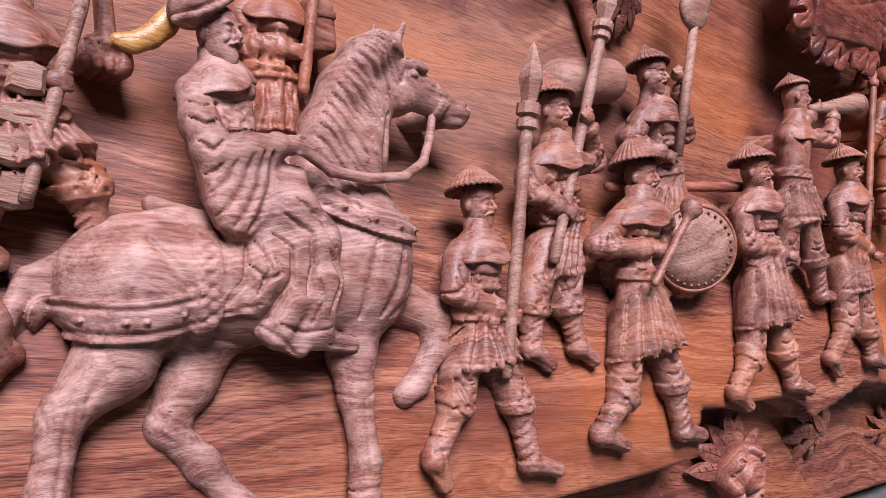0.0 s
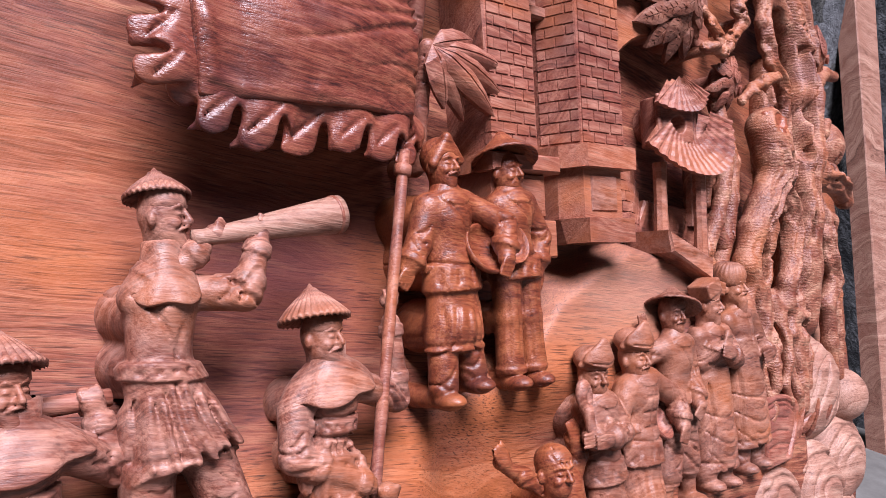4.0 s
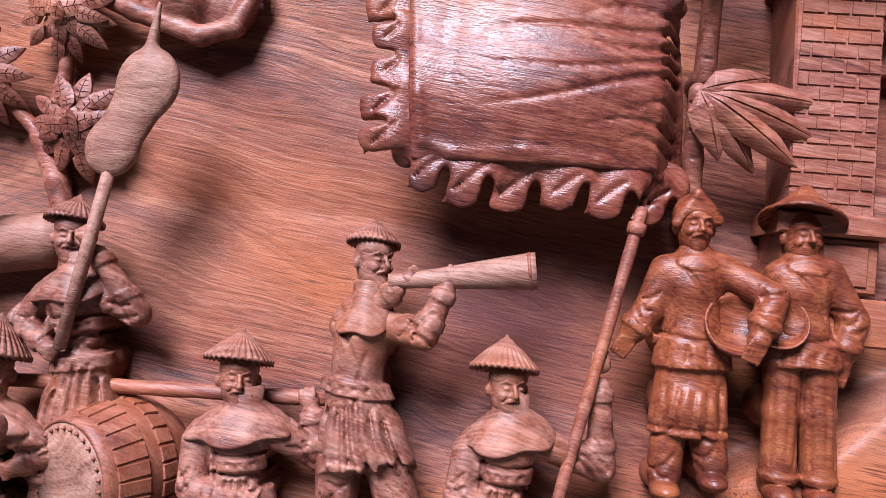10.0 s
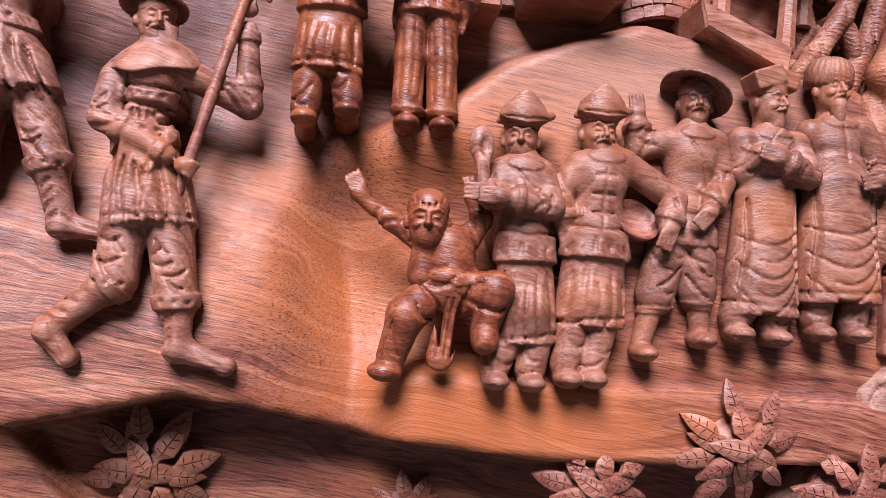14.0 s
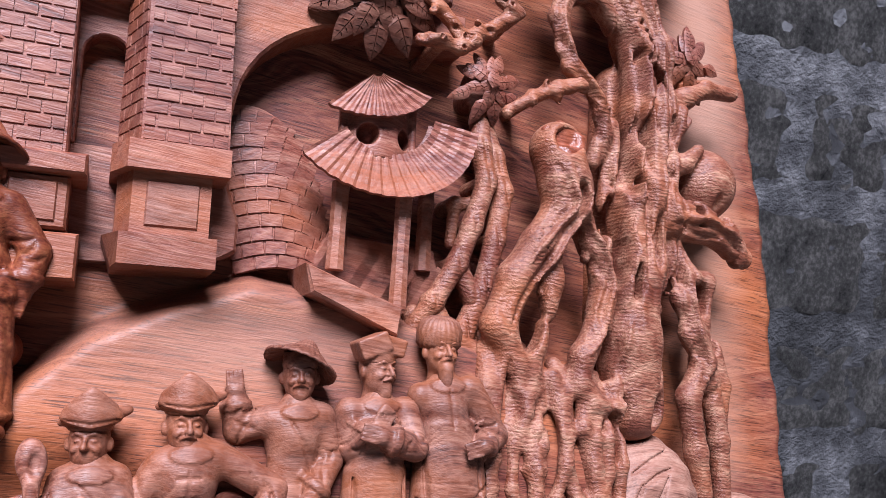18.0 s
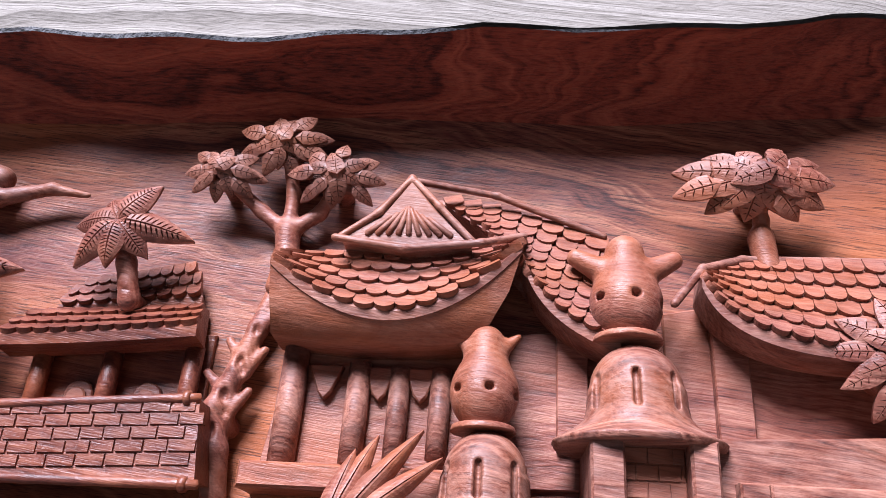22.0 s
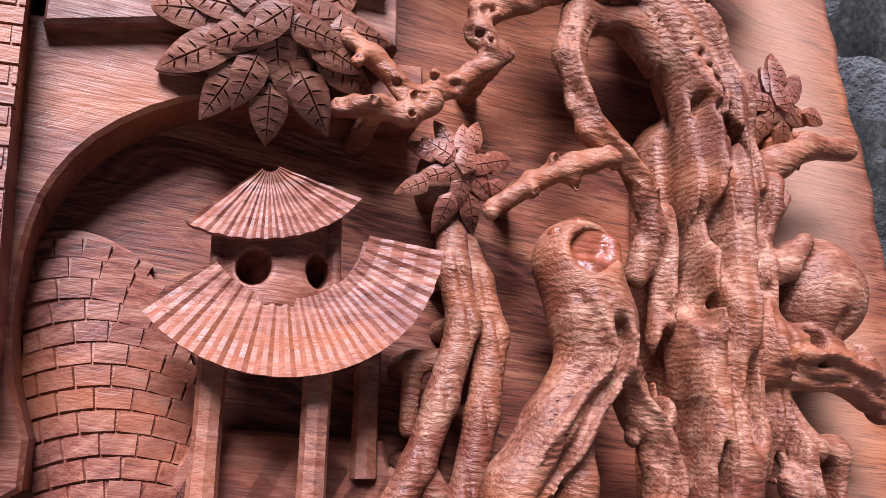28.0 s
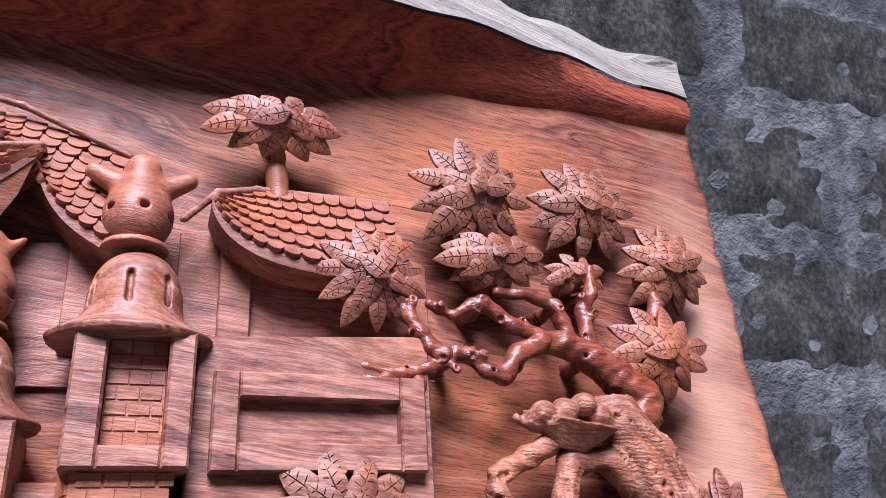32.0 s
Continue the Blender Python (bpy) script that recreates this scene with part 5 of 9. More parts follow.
        c2.cone(moved(hd, dz=0.004), moved(hd, dz=0.0125), 0.0102 * s, 0.0112 * s, k=0.001)
        c2.box(moved(hd, dx=-0.005, dz=0.0145, dd=0.002), (0.0100, 0.0062, 0.010), roll=-22, rd=0.0015, k=0.001)
        c2.box(moved(hd, dx=0.006, dz=0.0150, dd=0.000), (0.0095, 0.0056, 0.010), roll=14, rd=0.0015, k=0.001)
        bits.append(c2.mesh())
    elif hat == "turban":
        bits.append(lathe([(0.0005, 0.0175), (0.007, 0.0172), (0.0120, 0.0145), (0.0148, 0.0085), (0.0146, 0.001), (0.0125, -0.003), (0.0100, -0.003)], 96, turned(hd[0], hd[1] + 0.0055, hd[2] - 0.004, 0, 10), 0.0018))
    v, f = join(*bits)
    low = min(p[1] for p in j.values())
    return carved(name, (tm[0], low, d0), v, f, mat, label, "carved figure", group)


def bowl(name, c, r, mat, label, roll=0.0, pitch=60.0, sy=1.0):
    prof = [(r * 0.98, 0.0), (r * 0.9, -0.25 * r), (r * 0.5, -0.5 * r), (0.0004, -0.55 * r)]
    out = [(0.0004, -0.70 * r), (0.55 * r, -0.64 * r), (0.98 * r, -0.30 * r), (1.06 * r, 0.0)]
    m = turned(*c, roll, pitch) @ Matrix.Diagonal((1, sy, 1, 1))
    v, f = lathe(out + prof, 36, m)
    f = [q[::-1] for q in f]
    return carved(name, c, v, f, mat, label, "basket")


villager("carved_woman", "glossy oiled rosewood carved woman in headscarf and apron", dict(hat=(0.843, 1.490), head=(0.845, 1.471), shl=(0.831, 1.446), shr=(0.861, 1.449), elb=(0.824, 1.424), hand=(0.815, 1.409), lelb=(0.886, 1.436, 0.060), lhand=(0.877, 1.414, 0.070),
         tl=(0.829, 1.395), tr=(0.869, 1.397), sl=(0.828, 1.359), sr=(0.870, 1.360), fl=(0.839, 1.331), fr=(0.863, 1.338)), "scarf", yaw=8, d0=0.050, mat=OILED, seed=31, group="carved villagers with baskets")
villager("carved_man", "glossy oiled rosewood carved man in wide-brimmed hat", dict(hat=(0.902, 1.495), head=(0.902, 1.470), shl=(0.889, 1.449), shr=(0.917, 1.451), lelb=(0.931, 1.428), lhand=(0.926, 1.405), tl=(0.886, 1.400), tr=(0.925, 1.403),
         fl=(0.898, 1.335), fr=(0.919, 1.335)), "wide", yaw=8, d0=0.048, mat=OILED, seed=37, trousers=True, group="carved villagers with baskets", beard=0)
bowl("carved_basket", (0.868, 1.421, 0.064), 0.0165, OILED, "glossy orange carved wooden basket held by a woman", 8, 62)
bowl("carved_basket", (0.890, 1.424, 0.062), 0.0135, OILED, "glossy orange carved wooden basket held by a man", -20, 70)
villager("carved_lady", "pale rosewood carved attendant in peaked cap holding a fan", dict(hat=(0.961, 1.350), head=(0.966, 1.330), shl=(0.956, 1.310), shr=(0.980, 1.311), elb=(0.953, 1.294, 0.068), hand=(0.944, 1.294, 0.076), lelb=(0.985, 1.291, 0.068), lhand=(0.952, 1.292, 0.080),
         tl=(0.955, 1.258), tr=(0.991, 1.259), sl=(0.957, 1.208), sr=(0.995, 1.214), fl=(0.960, 1.190), fr=(0.981, 1.190)), "cap", yaw=-12, d0=0.060, seed=41, beard=0)
villager("carved_official", "pale rosewood carved official with hand on hip", dict(hat=(1.012, 1.362), head=(1.013, 1.338), shl=(1.002, 1.318), shr=(1.030, 1.322), elb=(0.991, 1.300), hand=(0.996, 1.280), lelb=(1.062, 1.304), lhand=(1.056, 1.284, 0.070),
         tl=(0.994, 1.263), tr=(1.036, 1.265), sl=(0.993, 1.222), sr=(1.035, 1.226), fl=(1.002, 1.194), fr=(1.017, 1.195)), "cap", yaw=5, s=1.04, d0=0.060, seed=43, buttons=True)
bowl("carved_basket", (1.040, 1.290, 0.062), 0.0140, RED, "reddish carved basket tucked under an official's arm", 25, 55)
villager("carved_pilgrim", "pale rosewood carved traveller raising a hand under a brimmed hat", dict(hat=(1.074, 1.390), head=(1.076, 1.366), shl=(1.060, 1.341), shr=(1.090, 1.343), elb=(1.043, 1.335, 0.045), hand=(1.040, 1.357, 0.048), lelb=(1.096, 1.318), lhand=(1.080, 1.297, 0.070),
         tl=(1.054, 1.278), tr=(1.090, 1.276), fl=(1.050, 1.212), fr=(1.086, 1.222), bare=(1.07, 1.25)), "brim", yaw=-8, d0=0.052, seed=47, beard=0.1)
villager("carved_scholar", "pale rosewood carved bearded scholar in long robe", dict(hat=(1.120, 1.392), head=(1.123, 1.371), shl=(1.106, 1.346), shr=(1.142, 1.347), elb=(1.108, 1.326), hand=(1.118, 1.338, 0.070), lelb=(1.145, 1.326, 0.064), lhand=(1.120, 1.333, 0.074),
         tl=(1.103, 1.300), tr=(1.144, 1.300), sl=(1.101, 1.241), sr=(1.146, 1.240), fl=(1.108, 1.228), fr=(1.132, 1.227)), "folded", yaw=28, s=1.05, d0=0.054, seed=53, beard=0.9, swags=True)
villager("carved_elder", "pale rosewood carved elder with long beard and ribbed turban", dict(hat=(1.165, 1.406), head=(1.165, 1.384), shl=(1.148, 1.357), shr=(1.186, 1.361), lelb=(1.204, 1.332), lhand=(1.187, 1.327, 0.072),
         tl=(1.146, 1.310), tr=(1.198, 1.312), sl=(1.148, 1.250), sr=(1.200, 1.254), fl=(1.160, 1.232), fr=(1.184, 1.233)), "turban", yaw=4, s=1.05, d0=0.054, seed=59, beard=1.6, swags=True)

# the crouching child with raised arms
cl = Clay(0.865, 0.975, -0.01, 0.10, 1.175, 1.32, 0.00115)
D = 0.060
cl.rod((0.928, 1.262, D), (0.930, 1.240, D), 0.0150, 0.0165, k=0.006)
cl.rod((0.929, 1.250, D), (0.929, 1.250, 0.01), 0.014, 0.016, k=0.004)
cl.path([(0.917, 1.262, D), (0.893, 1.276, D), (0.878, 1.285, D)], 0.0075, 0.0042, k=0.004)
cl.path([(0.937, 1.264, D), (0.946, 1.281, D), (0.941, 1.292, D)], 0.0078, 0.0048, k=0.004)
cl.path([(0.922, 1.236, D), (0.906, 1.222, D + 0.010), (0.900, 1.198, D + 0.004)], 0.0125, 0.0085, k=0.004)
cl.path([(0.938, 1.236, D), (0.955, 1.240, D + 0.012), (0.951, 1.216, D + 0.008)], 0.0130, 0.0080, k=0.004)
cl.egg((0.897, 1.190, D + 0.006), (0.010, 0.006, 0.010), k=0.002)
cl.egg((0.951, 1.212, D + 0.012), (0.008, 0.009, 0.009), k=0.002)
cl.rod((0.932, 1.236, D + 0.010), (0.927, 1.200, D + 0.008), 0.006, 0.008, k=0.003, sd=0.5)
rg = random.Random(3)
cl.strap([(0.918, 1.246), (0.934, 1.243), (0.946, 1.247)], 0.0030, 0.0014, 0.05)
cl.creases((0.922, 1.258), (0.930, 1.238), 0.013, 2, rg, 0.0017, 0.0016)
cl.creases((0.916, 1.232), (0.902, 1.202), 0.012, 2, rg, 0.0018, 0.0020)
cl.creases((0.940, 1.240), (0.954, 1.226), 0.012, 2, rg, 0.0018, 0.0020)
cl.creases((0.916, 1.263), (0.886, 1.280), 0.008, 4, rg, 0.0014, 0.0014)
cl.creases((0.938, 1.266), (0.944, 1.288), 0.008, 3, rg, 0.0014, 0.0014)
for o in (-0.003, 0.001, 0.005):
    cl.groove([(0.931 + o, 1.234), (0.928 + o, 1.200)], 0.0014, 0.0018)
cl.groove([(0.912, 1.240), (0.924, 1.228), (0.926, 1.206)], 0.0022, 0.0028)
cl.groove([(0.940, 1.240), (0.936, 1.226), (0.934, 1.204)], 0.0022, 0.0028)
hand(cl, (0.875, 1.289, D), 1.1, (-0.5, 0.85), False)
hand(cl, (0.941, 1.293, D), 1.1, (-0.3, 0.95), False)
v, f = join(cl.mesh(), head_mesh((0.914, 1.276, D + 0.008), 1.25, -4, 0, hair=True))
carved("carved_child", (0.925, 1.185, D), v, f, OILED, "glossy oiled rosewood carved child crouching with raised arms", "carved figure", "carved villagers")
cl = Clay(0.92, 0.965, 0.03, 0.10, 1.28, 1.345, 0.0009)
cl.rod((0.944, 1.290, 0.076), (0.942, 1.312, 0.074), 0.0030, 0.004, k=0.002)
cl.egg((0.941, 1.322, 0.072), (0.0072, 0.0115, 0.0045), k=0.003, roll=-8)
cl.egg((0.943, 1.321, 0.0765), (0.0030, 0.0060, 0.003), k=0.002, cut=True)
v, f = cl.mesh()
carved("carved_fan", (0.944, 1.290, 0.076), v, f, DUSTY, "pale carved wooden fan with a hollowed face", "fan")


# ---- the mounted mandarin and his followers ----
cl = Clay(0.0, 0.335, -0.006, 0.11, 1.135, 1.445, 0.00112)
C = 0.042
cl.rod((0.108, 1.280, C), (0.212, 1.284, C), 0.0355, 0.0365, k=0.012)
cl.egg((0.098, 1.284, C), (0.036, 0.033, 0.033), k=0.010)
cl.egg((0.228, 1.292, C + 0.004), (0.030, 0.044, 0.031), k=0.012)
cl.rod((0.150, 1.28, C), (0.150, 1.28, 0.0), 0.030, 0.034, k=0.006)
cl.rod((0.215, 1.29, C), (0.215, 1.29, 0.0), 0.028, 0.034, k=0.006)
cl.path([(0.214, 1.325, C), (0.219, 1.362, C), (0.228, 1.388, C), (0.237, 1.408, C)], 0.0300, 0.0145, k=0.008, sd=0.8)
cl.rod((0.222, 1.37, C), (0.222, 1.37, 0.0), 0.012, 0.016, k=0.006)
# head
cl.rod((0.244, 1.406, C), (0.293, 1.388, C + 0.002), 0.0150, 0.0088, k=0.006, sd=0.85)
cl.egg((0.252, 1.393, C), (0.0135, 0.0125, 0.012), k=0.005)
cl.egg((0.300, 1.3885, C + 0.001), (0.0085, 0.0075, 0.008), k=0.003)
cl.egg((0.294, 1.381, C + 0.001), (0.0095, 0.0042, 0.0065), k=0.002)
cl.rod((0.280, 1.3835, C + 0.010), (0.304, 1.3830, C + 0.008), 0.0012, k=0.001, cut=True)
cl.egg((0.304, 1.391, C + 0.008), (0.0026, 0.0022, 0.004), k=0.001, cut=True)
cl.egg((0.260, 1.4065, C + 0.0135), (0.0052, 0.0034, 0.005), k=0.0015, cut=True)
cl.egg((0.260, 1.4060, C + 0.0105), (0.0034, 0.0024, 0.003), k=0.0008)
cl.rod((0.253, 1.412, C + 0.010), (0.268, 1.411, C + 0.010), 0.0022, k=0.002)
for e in (-1, 1):
    cl.rod((0.243 + 0.003 * e, 1.418, C + 0.006 * e), (0.249 + 0.006 * e, 1.4370, C + 0.008 * e), 0.0055, 0.0014, k=0.003)
cl.egg((0.254, 1.428, C + 0.012), (0.0020, 0.0060, 0.003), roll=20, k=0.001, cut=True)
# legs
for pts, r in (([(0.220, 1.268, C + 0.010), (0.216, 1.240, C + 0.010), (0.2155, 1.217, C + 0.010)], (0.020, 0.0110)),
               ([(0.2155, 1.219, C + 0.010), (0.219, 1.180, C + 0.010), (0.217, 1.170, C + 0.010)], (0.0105, 0.0080)),
               ([(0.217, 1.168, C + 0.010), (0.218, 1.156, C + 0.010)], (0.0095, 0.0125)),
               ([(0.250, 1.270, C - 0.012), (0.281, 1.257, C - 0.018), (0.279, 1.238, C - 0.018)], (0.018, 0.0095)),
               ([(0.279, 1.238, C - 0.018), (0.262, 1.218, C - 0.018), (0.252, 1.212, C - 0.018)], (0.0090, 0.0085)),
               ([(0.100, 1.275, C + 0.008), (0.088, 1.246, C + 0.010), (0.064, 1.224, C + 0.008)], (0.031, 0.0120)),
               ([(0.064, 1.224, C + 0.008), (0.057, 1.190, C + 0.008), (0.053, 1.158, C + 0.008)], (0.0112, 0.0085)),
               ([(0.135, 1.255, C - 0.010), (0.124, 1.232, C - 0.014), (0.112, 1.212, C - 0.014)], (0.022, 0.0110)),
               ([(0.112, 1.212, C - 0.014), (0.130, 1.190, C - 0.012), (0.148, 1.166, C - 0.008)], (0.0105, 0.0088)),
               ([(0.148, 1.166, C - 0.008), (0.155, 1.158, C - 0.008)], (0.0105, 0.0120))):
    clear = 0.010 if pts[0][2] > C else 0.001
    pts = [(x, z, max(d, ground(x, z) + clear)) for x, z, d in pts]
    cl.path(pts, 0.90 * r[0], 0.86 * r[1], k=0.006)
for a, b in (((0.222, 1.170, C + 0.008), (0.222, 1.160, 0.02)), ((0.060, 1.195, C), (0.060, 1.19, 0.01)), ((0.15, 1.17, C - 0.01), (0.15, 1.165, 0.01)), ((0.265, 1.22, C - 0.02), (0.265, 1.22, 0.005)), ((0.30, 1.385, C), (0.28, 1.385, 0.0))):
    cl.rod(a, b, 0.006, 0.008, k=0.004)
# tail
for i in range(5):
    o = 0.004 * (i - 2)
    cl.path([(0.070, 1.292 + o * 0.3, C - 0.004), (0.052, 1.278 + o, C - 0.004), (0.040, 1.252 + o, C - 0.002 + o), (0.036, 1.22 + o, C - 0.01)], 0.0060, 0.0040, k=0.002)
# mane: a thick combed crest with wavy cuts
crest = [(0.186, 1.345), (0.194, 1.372), (0.205, 1.396), (0.219, 1.415), (0.232, 1.424)]
for a, b in zip(crest[:-1], crest[1:]):
    cl.rod((a[0] + 0.010, a[1] - 0.003, C + 0.004), (b[0] + 0.007, b[1] - 0.004, C + 0.004), 0.0135, 0.0115, k=0.006, sd=1.2)
for i in range(17):
    t = i / 16
    k_ = t * 3.999
    a, b = crest[int(k_)], crest[int(k_) + 1]
    x0, z0 = a[0] + (b[0] - a[0]) * (k_ % 1), a[1] + (b[1] - a[1]) * (k_ % 1)
    far = (1.0, 0.82, 0.94)[i % 3]
    pts = [(x0 + 0.003 + far * 0.029 * (1 - 0.35 * t) * u, z0 + 0.003 - 0.026 * u * (1 - 0.4 * t) - 0.008 * u * u + 0.0010 * math.sin(6 * u + 0.4 * i)) for u in np.linspace(0, 1, 9)]
    cl.groove(pts, 0.0021, 0.0021)
cl.groove([(0.252, 1.388), (0.249, 1.398), (0.254, 1.408)], 0.0024, 0.0014, C)
cl.groove([(0.240, 1.380), (0.236, 1.355), (0.240, 1.335)], 0.0035, 0.0018, C)
cl.groove([(0.268, 1.398), (0.284, 1.393), (0.294, 1.390)], 0.0022, 0.0012, C)
# muscles and hair
for pts, w, t_ in (([(0.100, 1.305), (0.116, 1.285), (0.118, 1.258), (0.108, 1.240)], 0.0050, 0.0022), ([(0.078, 1.262), (0.082, 1.245), (0.072, 1.230)], 0.0040, 0.0016), ([(0.240, 1.300), (0.236, 1.280), (0.226, 1.262)], 0.0045, 0.0022), ([(0.222, 1.305), (0.215, 1.285), (0.212, 1.262)], 0.0045, 0.0018),
                   ([(0.250, 1.280), (0.244, 1.268), (0.234, 1.262)], 0.0040, 0.0020), ([(0.130, 1.256), (0.165, 1.248), (0.205, 1.254)], 0.0030, 0.0015), ([(0.064, 1.226), (0.062, 1.205), (0.057, 1.180)], 0.0020, 0.0012), ([(0.216, 1.215), (0.2175, 1.19), (0.217, 1.175)], 0.0020, 0.0010),
                   ([(0.205, 1.219), (0.216, 1.216), (0.226, 1.220)], 0.0018, 0.0012), ([(0.207, 1.166), (0.218, 1.168), (0.230, 1.165)], 0.0016, 0.0014), ([(0.112, 1.220), (0.106, 1.210), (0.114, 1.205)], 0.0018, 0.0012)):
    cl.groove(pts, w, t_, C - 0.03)
for i in range(6):
    cl.groove([(0.103 + 0.004 * i, 1.222 - 0.002 * i), (0.108 + 0.004 * i, 1.213 - 0.002 * i)], 0.0011, 0.0011)
    cl.groove([(0.054 + 0.004 * i, 1.232), (0.056 + 0.003 * i, 1.222)], 0.0011, 0.0010)
# tack: broad crupper band with studs, quilted girth, breast strap, bridle
belt = [(0.061 + 0.062 * t, 1.2685 - 0.0035 * math.sin(math.pi * t) + 0.002 * t) for t in np.linspace(0, 1, 8)]
cl.strap(belt, 0.0098, 0.0040, C - 0.004)
for o in (-0.0058, 0.0058):
    cl.groove([(x, z + o) for x, z in belt], 0.0013, 0.0018, C, taper=False)
for t in (0.12, 0.38, 0.64, 0.90):
    p = belt[round(t * 7)]
    cl.groove([p], 0.0034, 0.0015, C)
    cl.groove([p], 0.0026, 0.0042, C, ridge=True)
girth = [(0.127, 1.318), (0.1275, 1.30), (0.127, 1.28), (0.126, 1.262)]
cl.strap(girth, 0.0068, 0.0020, C)
for o in (-0.0052, 0.0052):
    cl.groove([(x + o, z) for x, z in girth], 0.0012, 0.0012, C, taper=False)
for i in range(7):
    z = 1.310 - 0.0065 * i
    cl.groove([(0.123, z), (0.1315, z - 0.006)], 0.0011, 0.0011, C)
    cl.groove([(0.1315, z), (0.123, z - 0.006)], 0.0011, 0.0011, C)
chest_ = [(0.196 + 0.056 * t, 1.3275 - 0.016 * t - 0.004 * math.sin(math.pi * t)) for t in np.linspace(0, 1, 8)]
cl.strap(chest_, 0.0076, 0.0038, C - 0.008)
for o in (-0.0036, 0.0036):
    cl.groove([(x + 0.2 * o, z + o) for x, z in chest_], 0.0012, 0.0012, C, taper=False)
for i in (1, 3, 5, 7):
    cl.groove([chest_[i]], 0.0024, 0.0036, C, ridge=True)
cl.strap([(0.281, 1.402), (0.284, 1.391), (0.279, 1.382)], 0.0028, 0.0016, C)
cl.strap([(0.244, 1.420), (0.262, 1.415), (0.274, 1.403)], 0.0022, 0.0013, C)
# a saddle with a high cantle
cl.rod((0.128, 1.312, C + 0.008), (0.106, 1.323, C + 0.006), 0.0090, 0.0040, k=0.004)
v, f = cl.mesh()
carved("carved_horse", (0.15, 1.15, C), v, f, ASHEN, "pinkish rosewood carved horse with riveted harness, stepping forward", "carved horse")

cl = Clay(0.085, 0.315, 0.0, 0.125, 1.23, 1.425, 0.00105)
E = 0.060
# trunk and thighs
cl.rod((0.139, 1.378, E - 0.008), (0.147, 1.336, E - 0.007), 0.0165, 0.0180, k=0.006, sd=0.9)
cl.rod((0.126, 1.380, E - 0.006), (0.150, 1.383, E - 0.006), 0.0085, k=0.006)
cl.rod((0.140, 1.398, E - 0.006), (0.139, 1.384, E - 0.006), 0.0080, 0.0125, k=0.005)
cl.rod((0.146, 1.36, E - 0.012), (0.146, 1.355, 0.0), 0.011, 0.012, k=0.004)
cl.path([(0.146, 1.332, E - 0.002), (0.170, 1.322, E + 0.006), (0.186, 1.304, E + 0.010)], 0.0175, 0.0140, k=0.006)
cl.path([(0.184, 1.305, E + 0.010), (0.188, 1.282, E + 0.012), (0.186, 1.258, E + 0.010)], 0.0130, 0.0105, k=0.005)
cl.path([(0.160, 1.315, E + 0.004), (0.158, 1.290, E + 0.012), (0.152, 1.275, E + 0.012)], 0.0135, 0.0090, k=0.005)
cl.path([(0.150, 1.310, E), (0.142, 1.288, E + 0.006), (0.136, 1.272, E + 0.008)], 0.0120, 0.0105, k=0.005)
cl.cone((0.140, 1.286, E + 0.006), (0.138, 1.266, E + 0.008), 0.0100, 0.0175, k=0.004, sd=0.6)
cl.path([(0.170, 1.300, E + 0.010), (0.172, 1.275, E + 0.012), (0.164, 1.256, E + 0.012)], 0.0120, 0.0080, k=0.004)
cl.rod((0.178, 1.255, E + 0.010), (0.209, 1.247, E + 0.008), 0.0078, 0.0046, k=0.004)
cl.path([(0.158, 1.258, E + 0.010), (0.176, 1.248, E + 0.012)], 0.0062, 0.0055, k=0.003)
cl.egg((0.138, 1.262, E + 0.010), (0.0130, 0.0050, 0.010), roll=-8, k=0.002, cut=True)
# upper arm, and the great hanging sleeve
cl.path([(0.1245, 1.378, E), (0.1255, 1.362, E + 0.005), (0.1300, 1.350, E + 0.010)], 0.0088, 0.0098, k=0.005)
cl.path([(0.130, 1.350, E + 0.010), (0.147, 1.351, E + 0.014), (0.163, 1.353, E + 0.013)], 0.0096, 0.0074, k=0.004)
cl.sheet([(0.1225, 1.350), (0.1232, 1.336), (0.1262, 1.321), (0.1315, 1.310), (0.1395, 1.3045), (0.1475, 1.3060), (0.1530, 1.314), (0.1580, 1.328), (0.1625, 1.344), (0.1610, 1.353)], E + 0.012, 0.0085, 0.006, 0.0065, 0.10)
cl.path([(0.161, 1.344, E + 0.006), (0.168, 1.337, E + 0.006), (0.176, 1.338, E + 0.006)], 0.0075, 0.0065, k=0.004)
hand(cl, (0.171, 1.354, E + 0.013), 1.1, (1, 0))
